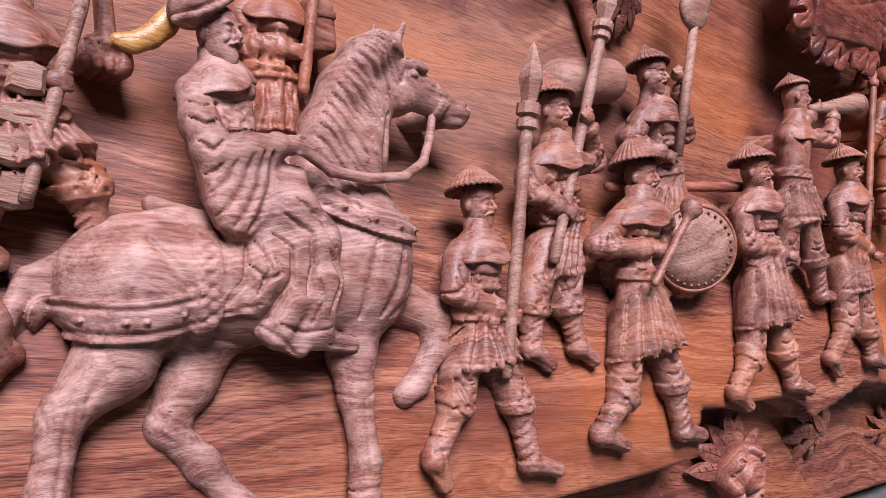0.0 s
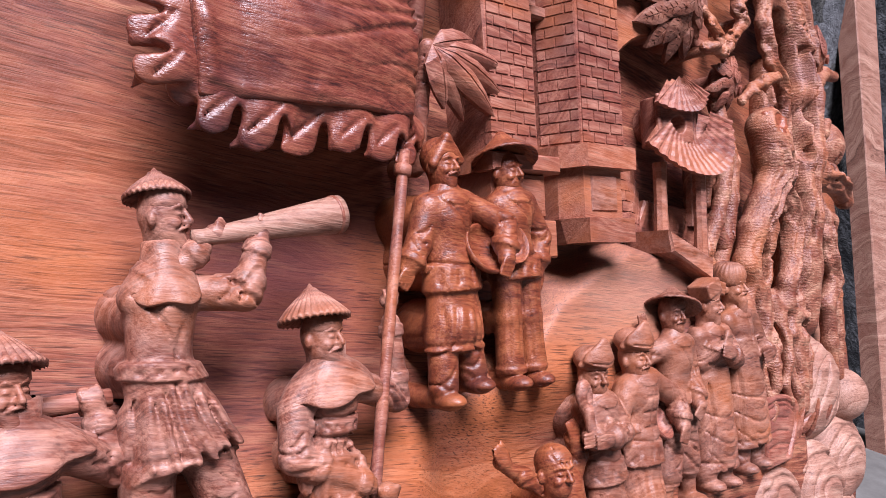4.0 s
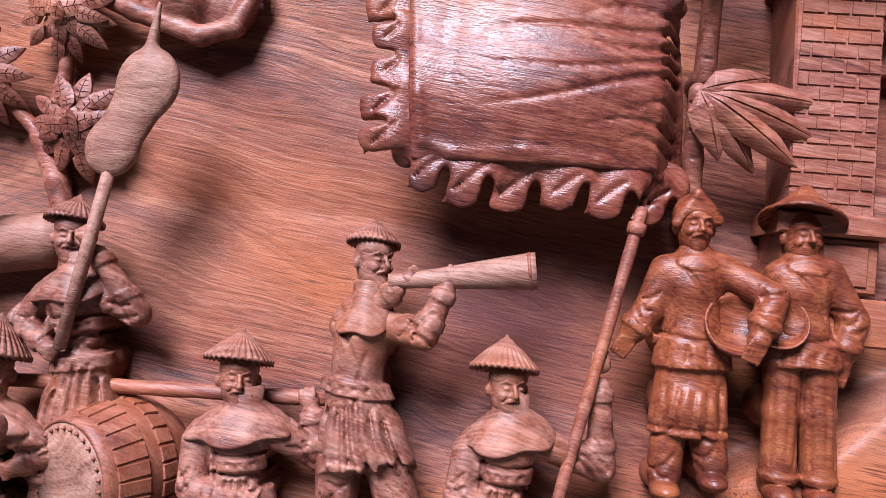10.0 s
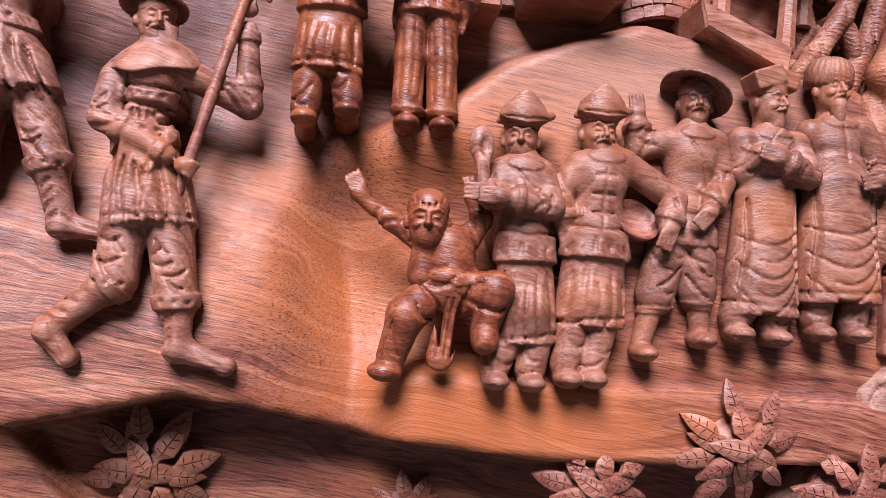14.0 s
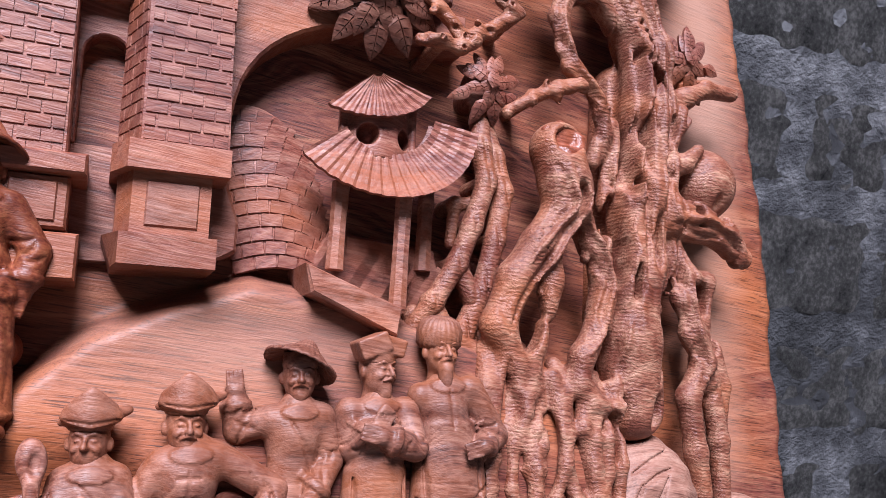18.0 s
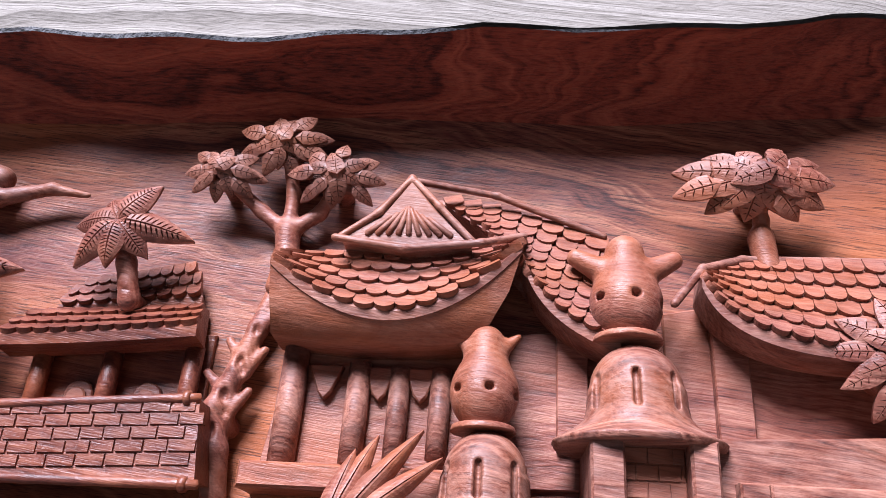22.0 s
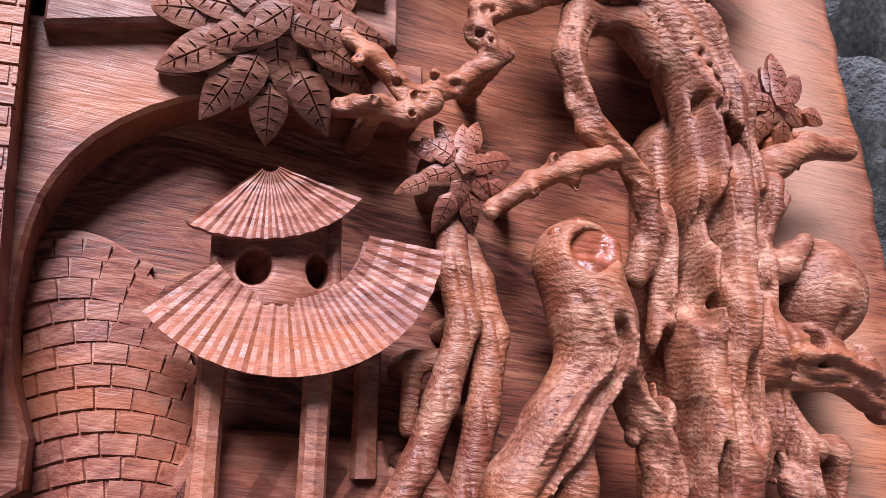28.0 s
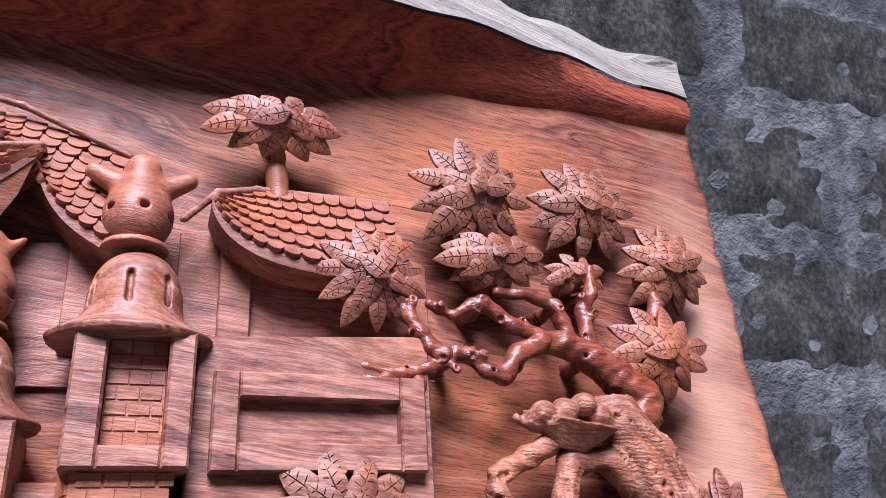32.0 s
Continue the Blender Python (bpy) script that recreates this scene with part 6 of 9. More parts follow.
for pts, w, t_ in (([(0.1585, 1.349), (0.1575, 1.334), (0.1520, 1.318), (0.1450, 1.309)], 0.0036, 0.0022), ([(0.1535, 1.349), (0.1515, 1.333), (0.1450, 1.319), (0.1380, 1.311)], 0.0032, 0.0018), ([(0.1475, 1.347), (0.1440, 1.333), (0.1370, 1.322), (0.1300, 1.316)], 0.0032, 0.0016),
                   ([(0.1400, 1.344), (0.1360, 1.334), (0.1270, 1.327)], 0.0028, 0.0014), ([(0.1330, 1.342), (0.1300, 1.338), (0.1250, 1.336)], 0.0020, 0.0020),
                   ([(0.1185, 1.364), (0.1255, 1.360), (0.1310, 1.363)], 0.0020, 0.0026), ([(0.1190, 1.372), (0.1250, 1.369), (0.1290, 1.371)], 0.0016, 0.0018), ([(0.1220, 1.352), (0.1280, 1.347), (0.1330, 1.353)], 0.0020, 0.0026),
                   ([(0.170, 1.326), (0.184, 1.316), (0.192, 1.300)], 0.0024, 0.0022), ([(0.164, 1.318), (0.178, 1.308), (0.180, 1.292), (0.176, 1.276)], 0.0024, 0.0026), ([(0.158, 1.308), (0.168, 1.300), (0.168, 1.284), (0.160, 1.270)], 0.0022, 0.0024), ([(0.150, 1.304), (0.156, 1.290), (0.150, 1.277)], 0.0020, 0.0022),
                   ([(0.146, 1.302), (0.144, 1.284), (0.132, 1.270)], 0.0020, 0.0020), ([(0.188, 1.300), (0.196, 1.284), (0.190, 1.266)], 0.0020, 0.0020), ([(0.182, 1.284), (0.186, 1.272), (0.180, 1.260)], 0.0020, 0.0020), ([(0.124, 1.268), (0.138, 1.269), (0.152, 1.272)], 0.0013, 0.0012),
                   ([(0.162, 1.262), (0.176, 1.256), (0.192, 1.258)], 0.0018, 0.0020), ([(0.152, 1.262), (0.166, 1.252), (0.172, 1.246)], 0.0015, 0.0016), ([(0.192, 1.249), (0.200, 1.2475), (0.211, 1.246)], 0.0013, 0.0013), ([(0.147, 1.292), (0.154, 1.284), (0.162, 1.288), (0.158, 1.296)], 0.0018, 0.0022)):
    cl.groove(pts, w, t_, E - 0.012)
# square court badge on the breast
badge = [(0.133, 1.372), (0.156, 1.378), (0.158, 1.360), (0.137, 1.357)]
cl.strap([(0.138, 1.3665), (0.154, 1.3695)], 0.0086, 0.0009, E)
for a, b in zip(badge, badge[1:] + badge[:1]):
    cl.groove([a, b], 0.0012, 0.0014, E - 0.01, taper=False)
for i in range(7):
    a = i * 0.9
    cl.groove([(0.146 + 0.003 * math.cos(a), 1.367 + 0.002 * math.sin(a)), (0.146 + 0.006 * math.cos(a + 0.5), 1.367 + 0.004 * math.sin(a + 0.5)), (0.146 + 0.0085 * math.cos(a + 0.2), 1.367 + 0.0065 * math.sin(a + 0.2))], 0.0011, 0.0012, E - 0.01)
# reins to the bit
cl.path([(0.176, 1.353, E + 0.014), (0.195, 1.342, E + 0.012), (0.218, 1.339, E + 0.010), (0.245, 1.342, E + 0.006), (0.262, 1.352, E), (0.272, 1.368, E - 0.008), (0.278, 1.384, E - 0.014)], 0.0034, 0.0026, k=0.0015)
body = cl.mesh()
hd = (0.1385, 1.4095, E - 0.003)
c2 = Clay(0.10, 0.165, E - 0.035, E + 0.035, 1.400, 1.460, 0.0009)
c2.egg((0.1275, 1.4235, E - 0.006), (0.0150, 0.0115, 0.0150), roll=-24, k=0.002)
c2.egg((0.1255, 1.430, E - 0.008), (0.0110, 0.0120, 0.0110), roll=-24, k=0.003)
c2.path([(0.1150, 1.4130, E + 0.001), (0.1225, 1.4150, E + 0.0085), (0.1330, 1.4205, E + 0.0100), (0.1420, 1.4275, E + 0.0050)], 0.0024, 0.0020, k=0.001)
c2.groove([(0.1165, 1.4165), (0.1230, 1.4180), (0.1325, 1.4232), (0.1405, 1.4300)], 0.0016, 0.0014)
v, f = join(body, head_mesh(hd, 1.16, 30, 0.3), c2.mesh(), cape((0.1365, 1.3905, E - 0.006), 0.0200, 0.0190, 0.95, 4, 0.012))
carved("carved_rider", (0.15, 1.25, E), v, f, ASHEN, "pinkish rosewood carved court official riding, holding reins", "carved figure")

marcher("carved_follower", "rosewood carved follower holding a staff", dict(hat=(0.040, 1.455), head=(0.042, 1.432), shl=(0.024, 1.404), shr=(0.064, 1.404), elb=(0.020, 1.378), hand=(0.062, 1.377, 0.058), waist=(0.045, 1.362), skl=(0.026, 1.338), skr=(0.086, 1.339),
        rk=(0.040, 1.335), ra=(0.03, 1.305), rt=(0.04, 1.295), fk=(0.0765, 1.330), fa=(0.0810, 1.306), ft=(0.090, 1.300)), d0=0.045, h=0.0011, seed=61, group="carved followers")
pole("staff", (0.049, 1.320, 0.060), (0.080, 1.442, 0.056), 0.0036, PALE, "slender pale carved staff")
shield = thing("carved_shield", (0.048, 1.32, 0.05), "pale rough-hewn carved shield with stepped facets", "shield")
for z0, z1, x0, x1, d in ((1.3175, 1.336, 0.036, 0.053, 0.060), (1.3362, 1.353, 0.035, 0.059, 0.063), (1.3532, 1.368, 0.037, 0.061, 0.061), (1.3682, 1.384, 0.041, 0.057, 0.064)):
    part("facet", *slab([(x0, z0 + 0.003), (x0 + 0.008, z0), (x1, z0 + 0.001), (x1 + 0.001, z1 - 0.003), (0.5 * (x0 + x1) + 0.003, z1), (x0 + 0.002, z1 - 0.002)], 0.040, d, 0.0026), PALE, shield, smooth=False)
cl = Clay(0.066, 0.125, -0.005, 0.06, 1.375, 1.43, 0.0014)
cl.box((0.088, 1.3965, 0.022), (0.0125, 0.0085, 0.018), roll=8, rd=0.005)
cl.egg((0.080, 1.3985, 0.030), (0.0070, 0.0065, 0.010), k=0.004)
cl.egg((0.096, 1.3930, 0.030), (0.0065, 0.0060, 0.009), k=0.004)
cl.rod((0.0885, 1.402, 0.036), (0.0865, 1.430, 0.034), 0.0052, 0.0048, k=0.003)
for o in (0.0, 0.006, 0.011):
    cl.groove([(0.078 + o, 1.404 - 0.3 * o), (0.082 + o, 1.396), (0.081 + o, 1.388)], 0.0020, 0.0024)
v, f = cl.mesh()
carved("carved_pack", (0.088, 1.38, 0.024), v, f, RED, "dark reddish carved bundle bound round a stick", "bundle")
cl = Clay(0.08, 0.135, 0.015, 0.06, 1.39, 1.44, 0.0011)
cl.path([(0.0925, 1.4040, 0.040), (0.1000, 1.4035, 0.041), (0.1080, 1.4075, 0.042), (0.1150, 1.4145, 0.042), (0.1200, 1.4220, 0.042)], 0.0040, 0.0060, k=0.004, sd=0.75)
cl.egg((0.1215, 1.4235, 0.046), (0.0050, 0.0040, 0.006), roll=-30, k=0.002, cut=True)
v, f = cl.mesh()
carved("carved_horn", (0.104, 1.400, 0.040), v, f, HORN, "amber curved carved horn tied to a bundle", "horn")
marcher("carved_porter", "rosewood carved porter with a staff behind the rider", dict(hat=(0.176, 1.490), head=(0.176, 1.468), shl=(0.158, 1.440), shr=(0.196, 1.440), elb=(0.158, 1.414), hand=(0.186, 1.411, 0.044), waist=(0.178, 1.398), skl=(0.158, 1.365), skr=(0.198, 1.365),
        rk=(0.17, 1.34), ra=(0.17, 1.31), rt=(0.18, 1.30), fk=(0.19, 1.34), fa=(0.19, 1.31), ft=(0.20, 1.30)), d0=0.030, h=0.0013, seed=67, group="carved followers", mat=RED)
pole("staff", (0.190, 1.386, 0.046), (0.199, 1.465, 0.046), 0.0034, RED, "slender reddish carved staff")
cl = Clay(0.19, 0.225, -0.005, 0.045, 1.405, 1.455, 0.0014)
cl.box((0.208, 1.432, 0.016), (0.010, 0.016, 0.018), roll=-6, rd=0.004)
v, f = cl.mesh()
pack = carved("carved_pack", (0.208, 1.42, 0.016), v, f, RED, "dark reddish carved bundle", "bundle")
part("strap", *slab(rect(0.199, 1.4365, 0.217, 1.4405), 0.024, 0.0352, 0.0008), BROWN, pack)
cl = Clay(0.0, 0.06, -0.005, 0.08, 1.23, 1.30, 0.0014)
cl.path([(0.028, 1.285, 0.045), (0.033, 1.265, 0.05), (0.030, 1.248, 0.05)], 0.010, 0.013, k=0.005)
cl.path([(0.026, 1.25, 0.055), (0.045, 1.252, 0.05)], 0.010, 0.006, k=0.005)
cl.rod((0.03, 1.26, 0.045), (0.03, 1.26, 0.0), 0.011, 0.014, k=0.004)
v, f = cl.mesh()
carved("carved_drapery", (0.03, 1.24, 0.045), v, f, DUSTY, "pinkish carved trailing robe end", "carved drapery")


# ---- drum, horn, paddle, flag ----
def axis_pose(a, b):
    A, B = vec(*a), vec(*b)
    return Matrix.Translation(A) @ (B - A).to_track_quat("Z", "Y").to_matrix().to_4x4(), (B - A).length


face_c, back_c = (0.5136, 1.3005, 0.0650), (0.5410, 1.3060, 0.0080)
m, L = axis_pose(back_c, face_c)
drum = thing("carved_drum", (0.54, 1.265, 0.05), "pinkish rosewood carved barrel drum with studded head", "drum")
R = 0.0325
v, f = lathe([(0.030, 0.0), (0.0375, 0.18 * L), (0.0412, 0.45 * L), (0.0400, 0.66 * L), (0.0358, 0.93 * L), (0.0345, L), (R, L + 0.0006), (R - 0.0006, L - 0.0010)][::-1], 96, m)
barrel = part("barrel", v, f, RED, drum)
v, f = lathe([(0.0004, 0.0), (0.5 * R, 0.0), (R, -0.0004), (R, -0.004)], 48, m @ Matrix.Translation((0, 0, L + 0.0004)))
drumhead = part("drumhead", v, f, PALE, drum, "pale flat drumhead")
stud = mesh_of("stud", *lathe([(0.0003, 0.0012), (0.0009, 0.0008), (0.0012, 0.0), (0.0012, -0.002)], 8, Matrix()), RED)
for i in range(30):
    a = 2 * math.pi * i / 30
    piece("stud", stud, drumhead, m @ Matrix.Translation((0.90 * R * math.cos(a), 0.90 * R * math.sin(a), L + 0.0008)))
stave = block_mesh("stave", RED, 0.1)
for ring, (r0, z0, r1, z1) in enumerate(((0.0360, 0.90, 0.0402, 0.62), (0.0410, 0.50, 0.0402, 0.34))):
    for i in range(26):
        a = 2 * math.pi * (i + 0.5 * ring) / 26
        p0, p1 = m @ Vector((r0 * math.cos(a), r0 * math.sin(a), z0 * L)), m @ Vector((r1 * math.cos(a), r1 * math.sin(a), z1 * L))
        X = (p1 - p0)
        out = m.to_3x3() @ Vector((math.cos(a), math.sin(a), 0))
        Z = X.cross(out).normalized()
        Yv = Z.cross(X).normalized()
        if Yv.dot(out) > 0:
            Yv = -Yv
        q = Matrix((X, Yv, Z)).transposed().to_4x4()
        piece("stave", stave, barrel, Matrix.Translation((p0 + p1) / 2 - Yv * 0.0012) @ q @ Matrix.Diagonal((1.0, 0.004, 2 * math.pi * 0.5 * (r0 + r1) / 26 * 0.86, 1)))
pole("carrying_beam", (0.440, 1.347, 0.040), (0.650, 1.356, 0.040), 0.0044, RED, "reddish carved beam from which the drum hangs", "beam")
cl = Clay(0.435, 0.495, 0.05, 0.11, 1.265, 1.345, 0.0009)
cl.rod((0.443, 1.276, 0.084), (0.477, 1.324, 0.086), 0.0028, 0.0032, k=0.001)
cl.egg((0.480, 1.330, 0.086), (0.0082, 0.0088, 0.0080), k=0.003)
v, f = cl.mesh()
carved("drumstick", (0.46, 1.276, 0.084), v, f, DUSTY, "pale carved drumstick with a round head", "drumstick")

m, L = axis_pose((0.683, 1.4265, 0.060), (0.762, 1.4395, 0.062))
horn = thing("carved_horn", (0.683, 1.426, 0.062), "pale sapwood carved trumpet horn with a banded mouth", "horn")
v, f = lathe([(0.0080, L - 0.004), (0.0088, L), (0.0100, L), (0.0100, 0.96 * L), (0.0086, 0.75 * L), (0.0056, 0.35 * L), (0.0040, 0.06 * L), (0.0045, 0.0), (0.0005, -0.001)], 36, m)
part("tube", v, f, PALE, horn)
v, f = lathe([(0.0098, 0.945 * L), (0.0104, 0.95 * L), (0.0104, 0.965 * L), (0.0098, 0.97 * L)][::-1], 36, m)
part("band", v, f, RED, horn, "dark carved band")

paddle = thing("carved_paddle", (0.498, 1.372, 0.06), "pale sapwood carved paddle with a spiked end", "paddle")
m, L = axis_pose((0.498, 1.372, 0.060), (0.518, 1.480, 0.060))
part("shaft", *lathe([(0.0005, L), (0.0036, L), (0.0040, 0.5 * L), (0.0036, 0.0), (0.0005, 0)], 10, m), PALE, paddle)
cl = Clay(0.495, 0.56, 0.035, 0.085, 1.465, 1.585, 0.0011)
cl.egg((0.535, 1.527, 0.060), (0.0175, 0.020, 0.0065), k=0.004, roll=14)
cl.egg((0.517, 1.488, 0.060), (0.0150, 0.016, 0.0060), k=0.004, roll=14)
cl.rod((0.535, 1.525, 0.060), (0.518, 1.488, 0.060), 0.0155, 0.0130, k=0.004, sd=0.42)
cl.rod((0.534, 1.535, 0.060), (0.537, 1.572, 0.060), 0.0050, 0.0012, k=0.003)
part("blade", *cl.mesh(), PALE, paddle, "pale waisted paddle blade")
cl = Clay(0.385, 0.48, -0.01, 0.06, 1.385, 1.455, 0.0014)
cl.rod((0.412, 1.424, 0.022), (0.46, 1.432, 0.020), 0.0185, 0.0175, k=0.004)
cl.egg((0.406, 1.423, 0.022), (0.014, 0.0165, 0.018), k=0.004)
v, f = cl.mesh()
carved("carved_log", (0.43, 1.41, 0.02), v, f, PALE, "yellowish plain carved log end", "log")

# the great banner
FX0, FX1, FZ0, FZ1 = 0.684, 0.838, 1.497, 1.592


def banner_d(x, z):
    u = (x - FX0) / (FX1 - FX0)
    return 0.050 + 0.013 * np.sin(np.pi * np.clip(u, 0, 1) ** 0.8) - 0.030 * smooth(0.88, 1.0, u) + 0.006 * smooth(0.16, 0.0, u) + 0.004 * np.sin(60 * (z - 0.06 * x))


flag = thing("carved_banner", (0.824, 1.50, 0.05), "glossy dark oiled rosewood carved banner with flame-shaped frill", "banner")
cl = Clay(0.635, 0.86, -0.004, 0.10, 1.455, 1.632, 0.0015)


def cloth(X, D, Z):
    lean = 0.10 * (Z - FZ0)
    rx = np.abs(X + lean - 0.5 * (FX0 + FX1) - 0.004) - 0.5 * (FX1 - FX0)
    rz = np.abs(Z - 0.5 * (FZ0 + FZ1) - 0.03 * (X - 0.76)) - 0.5 * (FZ1 - FZ0)
    return np.maximum(np.maximum(np.abs(D - banner_d(X, Z)) - 0.0050, rx), rz)


cl.put(cloth, (0.66, 0.0, 1.48), (0.86, 0.09, 1.62), 0.002)
for c in ((0.72, 1.54), (0.80, 1.54)):
    cl.rod((c[0], c[1], 0.030), (c[0], c[1], -0.002), 0.018, 0.022, k=0.004)
for z0, z1, x1, r in ((1.586, 1.580, 0.775, 0.0019), (1.577, 1.566, 0.720, 0.0024), (1.567, 1.561, 0.775, 0.0026), (1.555, 1.549, 0.722, 0.0020), (1.547, 1.527, 0.725, 0.0024), (1.522, 1.520, 0.778, 0.0018), (1.513, 1.512, 0.800, 0.0016), (1.532, 1.531, 0.800, 0.0016)):
    pts = []
    for t in np.linspace(0, 1, 9):
        x = 0.834 + (x1 - 0.834) * t
        z = z0 + (z1 - z0) * t ** 1.4 + 0.003 * math.sin(5 * t + z0 * 90)
        pts.append((x, z, float(banner_d(x, z)) + 0.0052))
    cl.path(pts, 1.25 * r, 0.0007, k=0.0010, cut=True)
rim_ = [(0.683, 1.585), (0.686, 1.56), (0.690, 1.53), (0.694, 1.505), (0.71, 1.5), (0.75, 1.503), (0.79, 1.501), (0.825, 1.497)]
cl.path([(x, z, float(banner_d(x, z)) + 0.0035) for x, z in rim_], 0.0024, k=0.003)
part("cloth", *cl.mesh(), LACQUER, flag)


def flames(cl, a, b, out, n, size, hook, seed):
    """Hooked flame tongues on a band along the edge from a to b (x, z), pointing out, their tips blown towards a."""
    rg = random.Random(seed)
    tx, tz = b[0] - a[0], b[1] - a[1]
    ln = math.hypot(tx, tz)
    tx, tz = tx / ln, tz / ln
    step = ln / n

    def on(u, w, dd=0.0):
        x, z = a[0] + tx * u + out[0] * w, a[1] + tz * u + out[1] * w
        return (x, z, float(np.clip(banner_d(x, z), 0.040, 0.066)) - 0.004 + dd)

    for i in range(2 * n):
        cl.rod(on(i * step / 2, 0.002, 0.002 * math.sin(2.1 * i)), on((i + 1) * step / 2, 0.002, 0.002 * math.sin(2.1 * i + 2.1)), 0.0068, k=0.003, sd=0.5)
    for i in range(n):
        g = size * rg.uniform(0.85, 1.2)
        u = (i + 0.78) * step
        lift = 0.004 * math.sin(1.9 * i + seed)
        pts = [on(u, 0.002, lift), on(u - 0.10 * g * hook, 0.40 * g, 0.004 + lift), on(u - 0.40 * g * hook, 0.76 * g, 0.003 + lift), on(u - 0.86 * g * hook, 1.0 * g, -0.001)]
        for k_, (r0, r1) in enumerate(((0.50, 0.36), (0.36, 0.20), (0.20, 0.03))):
            cl.rod(pts[k_], pts[k_ + 1], r0 * g, r1 * g, k=0.003, sd=0.26)
        c = on(u + 0.42 * step - 0.25 * g, 0.92 * g)
        r_ = (0.17 * step, 0.52 * g) if out[1] else (0.52 * g, 0.17 * step)
        cl.egg((c[0], c[1], c[2]), (r_[0], r_[1], 0.03), k=0.002, cut=True)
        m_ = [on(u + 0.06 * g, 0.006), on(u - 0.18 * g * hook, 0.40 * g), on(u - 0.60 * g * hook, 0.74 * g)]
        cl.groove([p[:2] for p in m_], 0.0016, 0.0014, 0.03)


cl = Clay(0.630, 0.86, 0.02, 0.085, 1.455, 1.632, 0.0014)
flames(cl, (0.684, 1.503), (0.836, 1.497), (0, -1), 6, 0.026, 0.9, 1)
flames(cl, (0.686, 1.498), (0.680, 1.592), (-1, 0), 5, 0.022, 0.7, 2)
flames(cl, (0.682, 1.589), (0.828, 1.593), (0, 1), 7, 0.016, 0.8, 3)
part("frill", *cl.mesh(), LACQUER, flag, "glossy curling flame frill")


# ---- leaves ----
def leaf_mesh(name, mat, veins=5, point=0.75, cup=0.12, thick=0.09, deep=0.075, shear=0.42, cutw=0.016, rib=0.05):
    """A unit leaf: from the stalk at x = 0 to the tip at x = 1, 1 wide, its face to +z; oblique V-cuts for veins, a cut midrib."""
    cols = [-1, -0.72, -0.5, -0.2, -0.06, 0, 0.06, 0.2, 0.5, 0.72, 1]
    rows = [(0.0, 0.0)]
    for i in range(veins):
        c = 0.10 + 0.72 * (i + 0.4) / veins
        rows += [(c, -1.0), (c, 0.0), (c, 1.0)]
    rows += [(0.88, 0.0), (0.95, 0.0), (1.0, 0.0)]
    v, f = [], []
    for r, side in rows:
        for s in cols:
            a = abs(s)
            g = 1.0 if 0.1 < a < 0.6 else 0.0
            u = r + side * cutw * (1.15 - 0.75 * a) * (g or 0.3)
            u = min(1.0, u + shear * a * u * (1 - u))
            w = max(0.02, 2.30 * u ** (0.62 * point) * (1 - u) ** 0.95 if u < 1 else 0.02)
            cut = deep * (1.1 - 0.6 * a) * g if side == 0.0 and 0.1 < r < 0.87 else 0.0
            mid = rib if s == 0 and 0.04 < r < 0.93 else 0.0
            h = cup * (1 - s * s) * w - 0.18 * (u - 0.35) ** 2 - cut - mid
            v.append((u, 0.5 * s * w, h))
    n, m = len(cols), len(rows)
    for i in range(m - 1):
        for j in range(n - 1):
            f.append((i * n + j, (i + 1) * n + j, (i + 1) * n + j + 1, i * n + j + 1))
    edge = list(range(n)) + [i * n + n - 1 for i in range(1, m)] + [(m - 1) * n + j for j in range(n - 2, -1, -1)] + [i * n for i in range(m - 2, 0, -1)]
    k = len(v)
    v += [(v[i][0], v[i][1] * 0.9, v[i][2] - thick) for i in edge]
    for a in range(len(edge)):
        b = (a + 1) % len(edge)
        f.append((edge[b], edge[a], k + a, k + b))
    f.append(tuple(reversed([k + a for a in range(len(edge))])))
    return mesh_of(name, v, f, mat, False)


LEAVES = {"dusty": [leaf_mesh("leaf", BROWN, 4, 0.86, 0.05, 0.15, 0.08), leaf_mesh("leaf", BROWN, 4, 0.78, 0.06, 0.15, 0.08), leaf_mesh("leaf", BROWN, 5, 0.94, 0.04, 0.15, 0.07)],
          "red": [leaf_mesh("leaf", RED, 4, 0.86, 0.05, 0.15, 0.08), leaf_mesh("leaf", RED, 4, 0.78, 0.06, 0.15, 0.08), leaf_mesh("leaf", RED, 5, 0.94, 0.04, 0.15, 0.07)],
          "long": [leaf_mesh("leaf", RED, 3, 0.85, 0.10, 0.07, 0.0, 0.3, 0.02, 0.045)],
          "palm": [leaf_mesh("leaf", RED, 11, 0.75, 0.12, 0.08, 0.06, 0.35, 0.014)]}


def lay_leaf(parent, kind, base, tip, width, face=(0, 0), rg=random):
    """One leaf from base to tip (x, z, d); face: tilt of its face in x and z."""
    A, B = vec(*base), vec(*tip)
    X = B - A
    N = Vector((face[0], -1.0, face[1]))
    Yv = N.cross(X).normalized()
    Zv = X.cross(Yv).normalized()
    q = Matrix((X, Yv * width, Zv * X.length)).transposed().to_4x4()
    return piece("leaf", LEAVES[kind][rg.randrange(len(LEAVES[kind]))], parent, Matrix.Translation(A) @ q)


RINGS = ((11, 1.0, 0.0), (8, 0.80, 0.5), (5, 0.60, 0.2), (2, 0.42, 0.75))
SMALL = ((8, 1.0, 0.0), (6, 0.76, 0.5), (3, 0.50, 0.25))


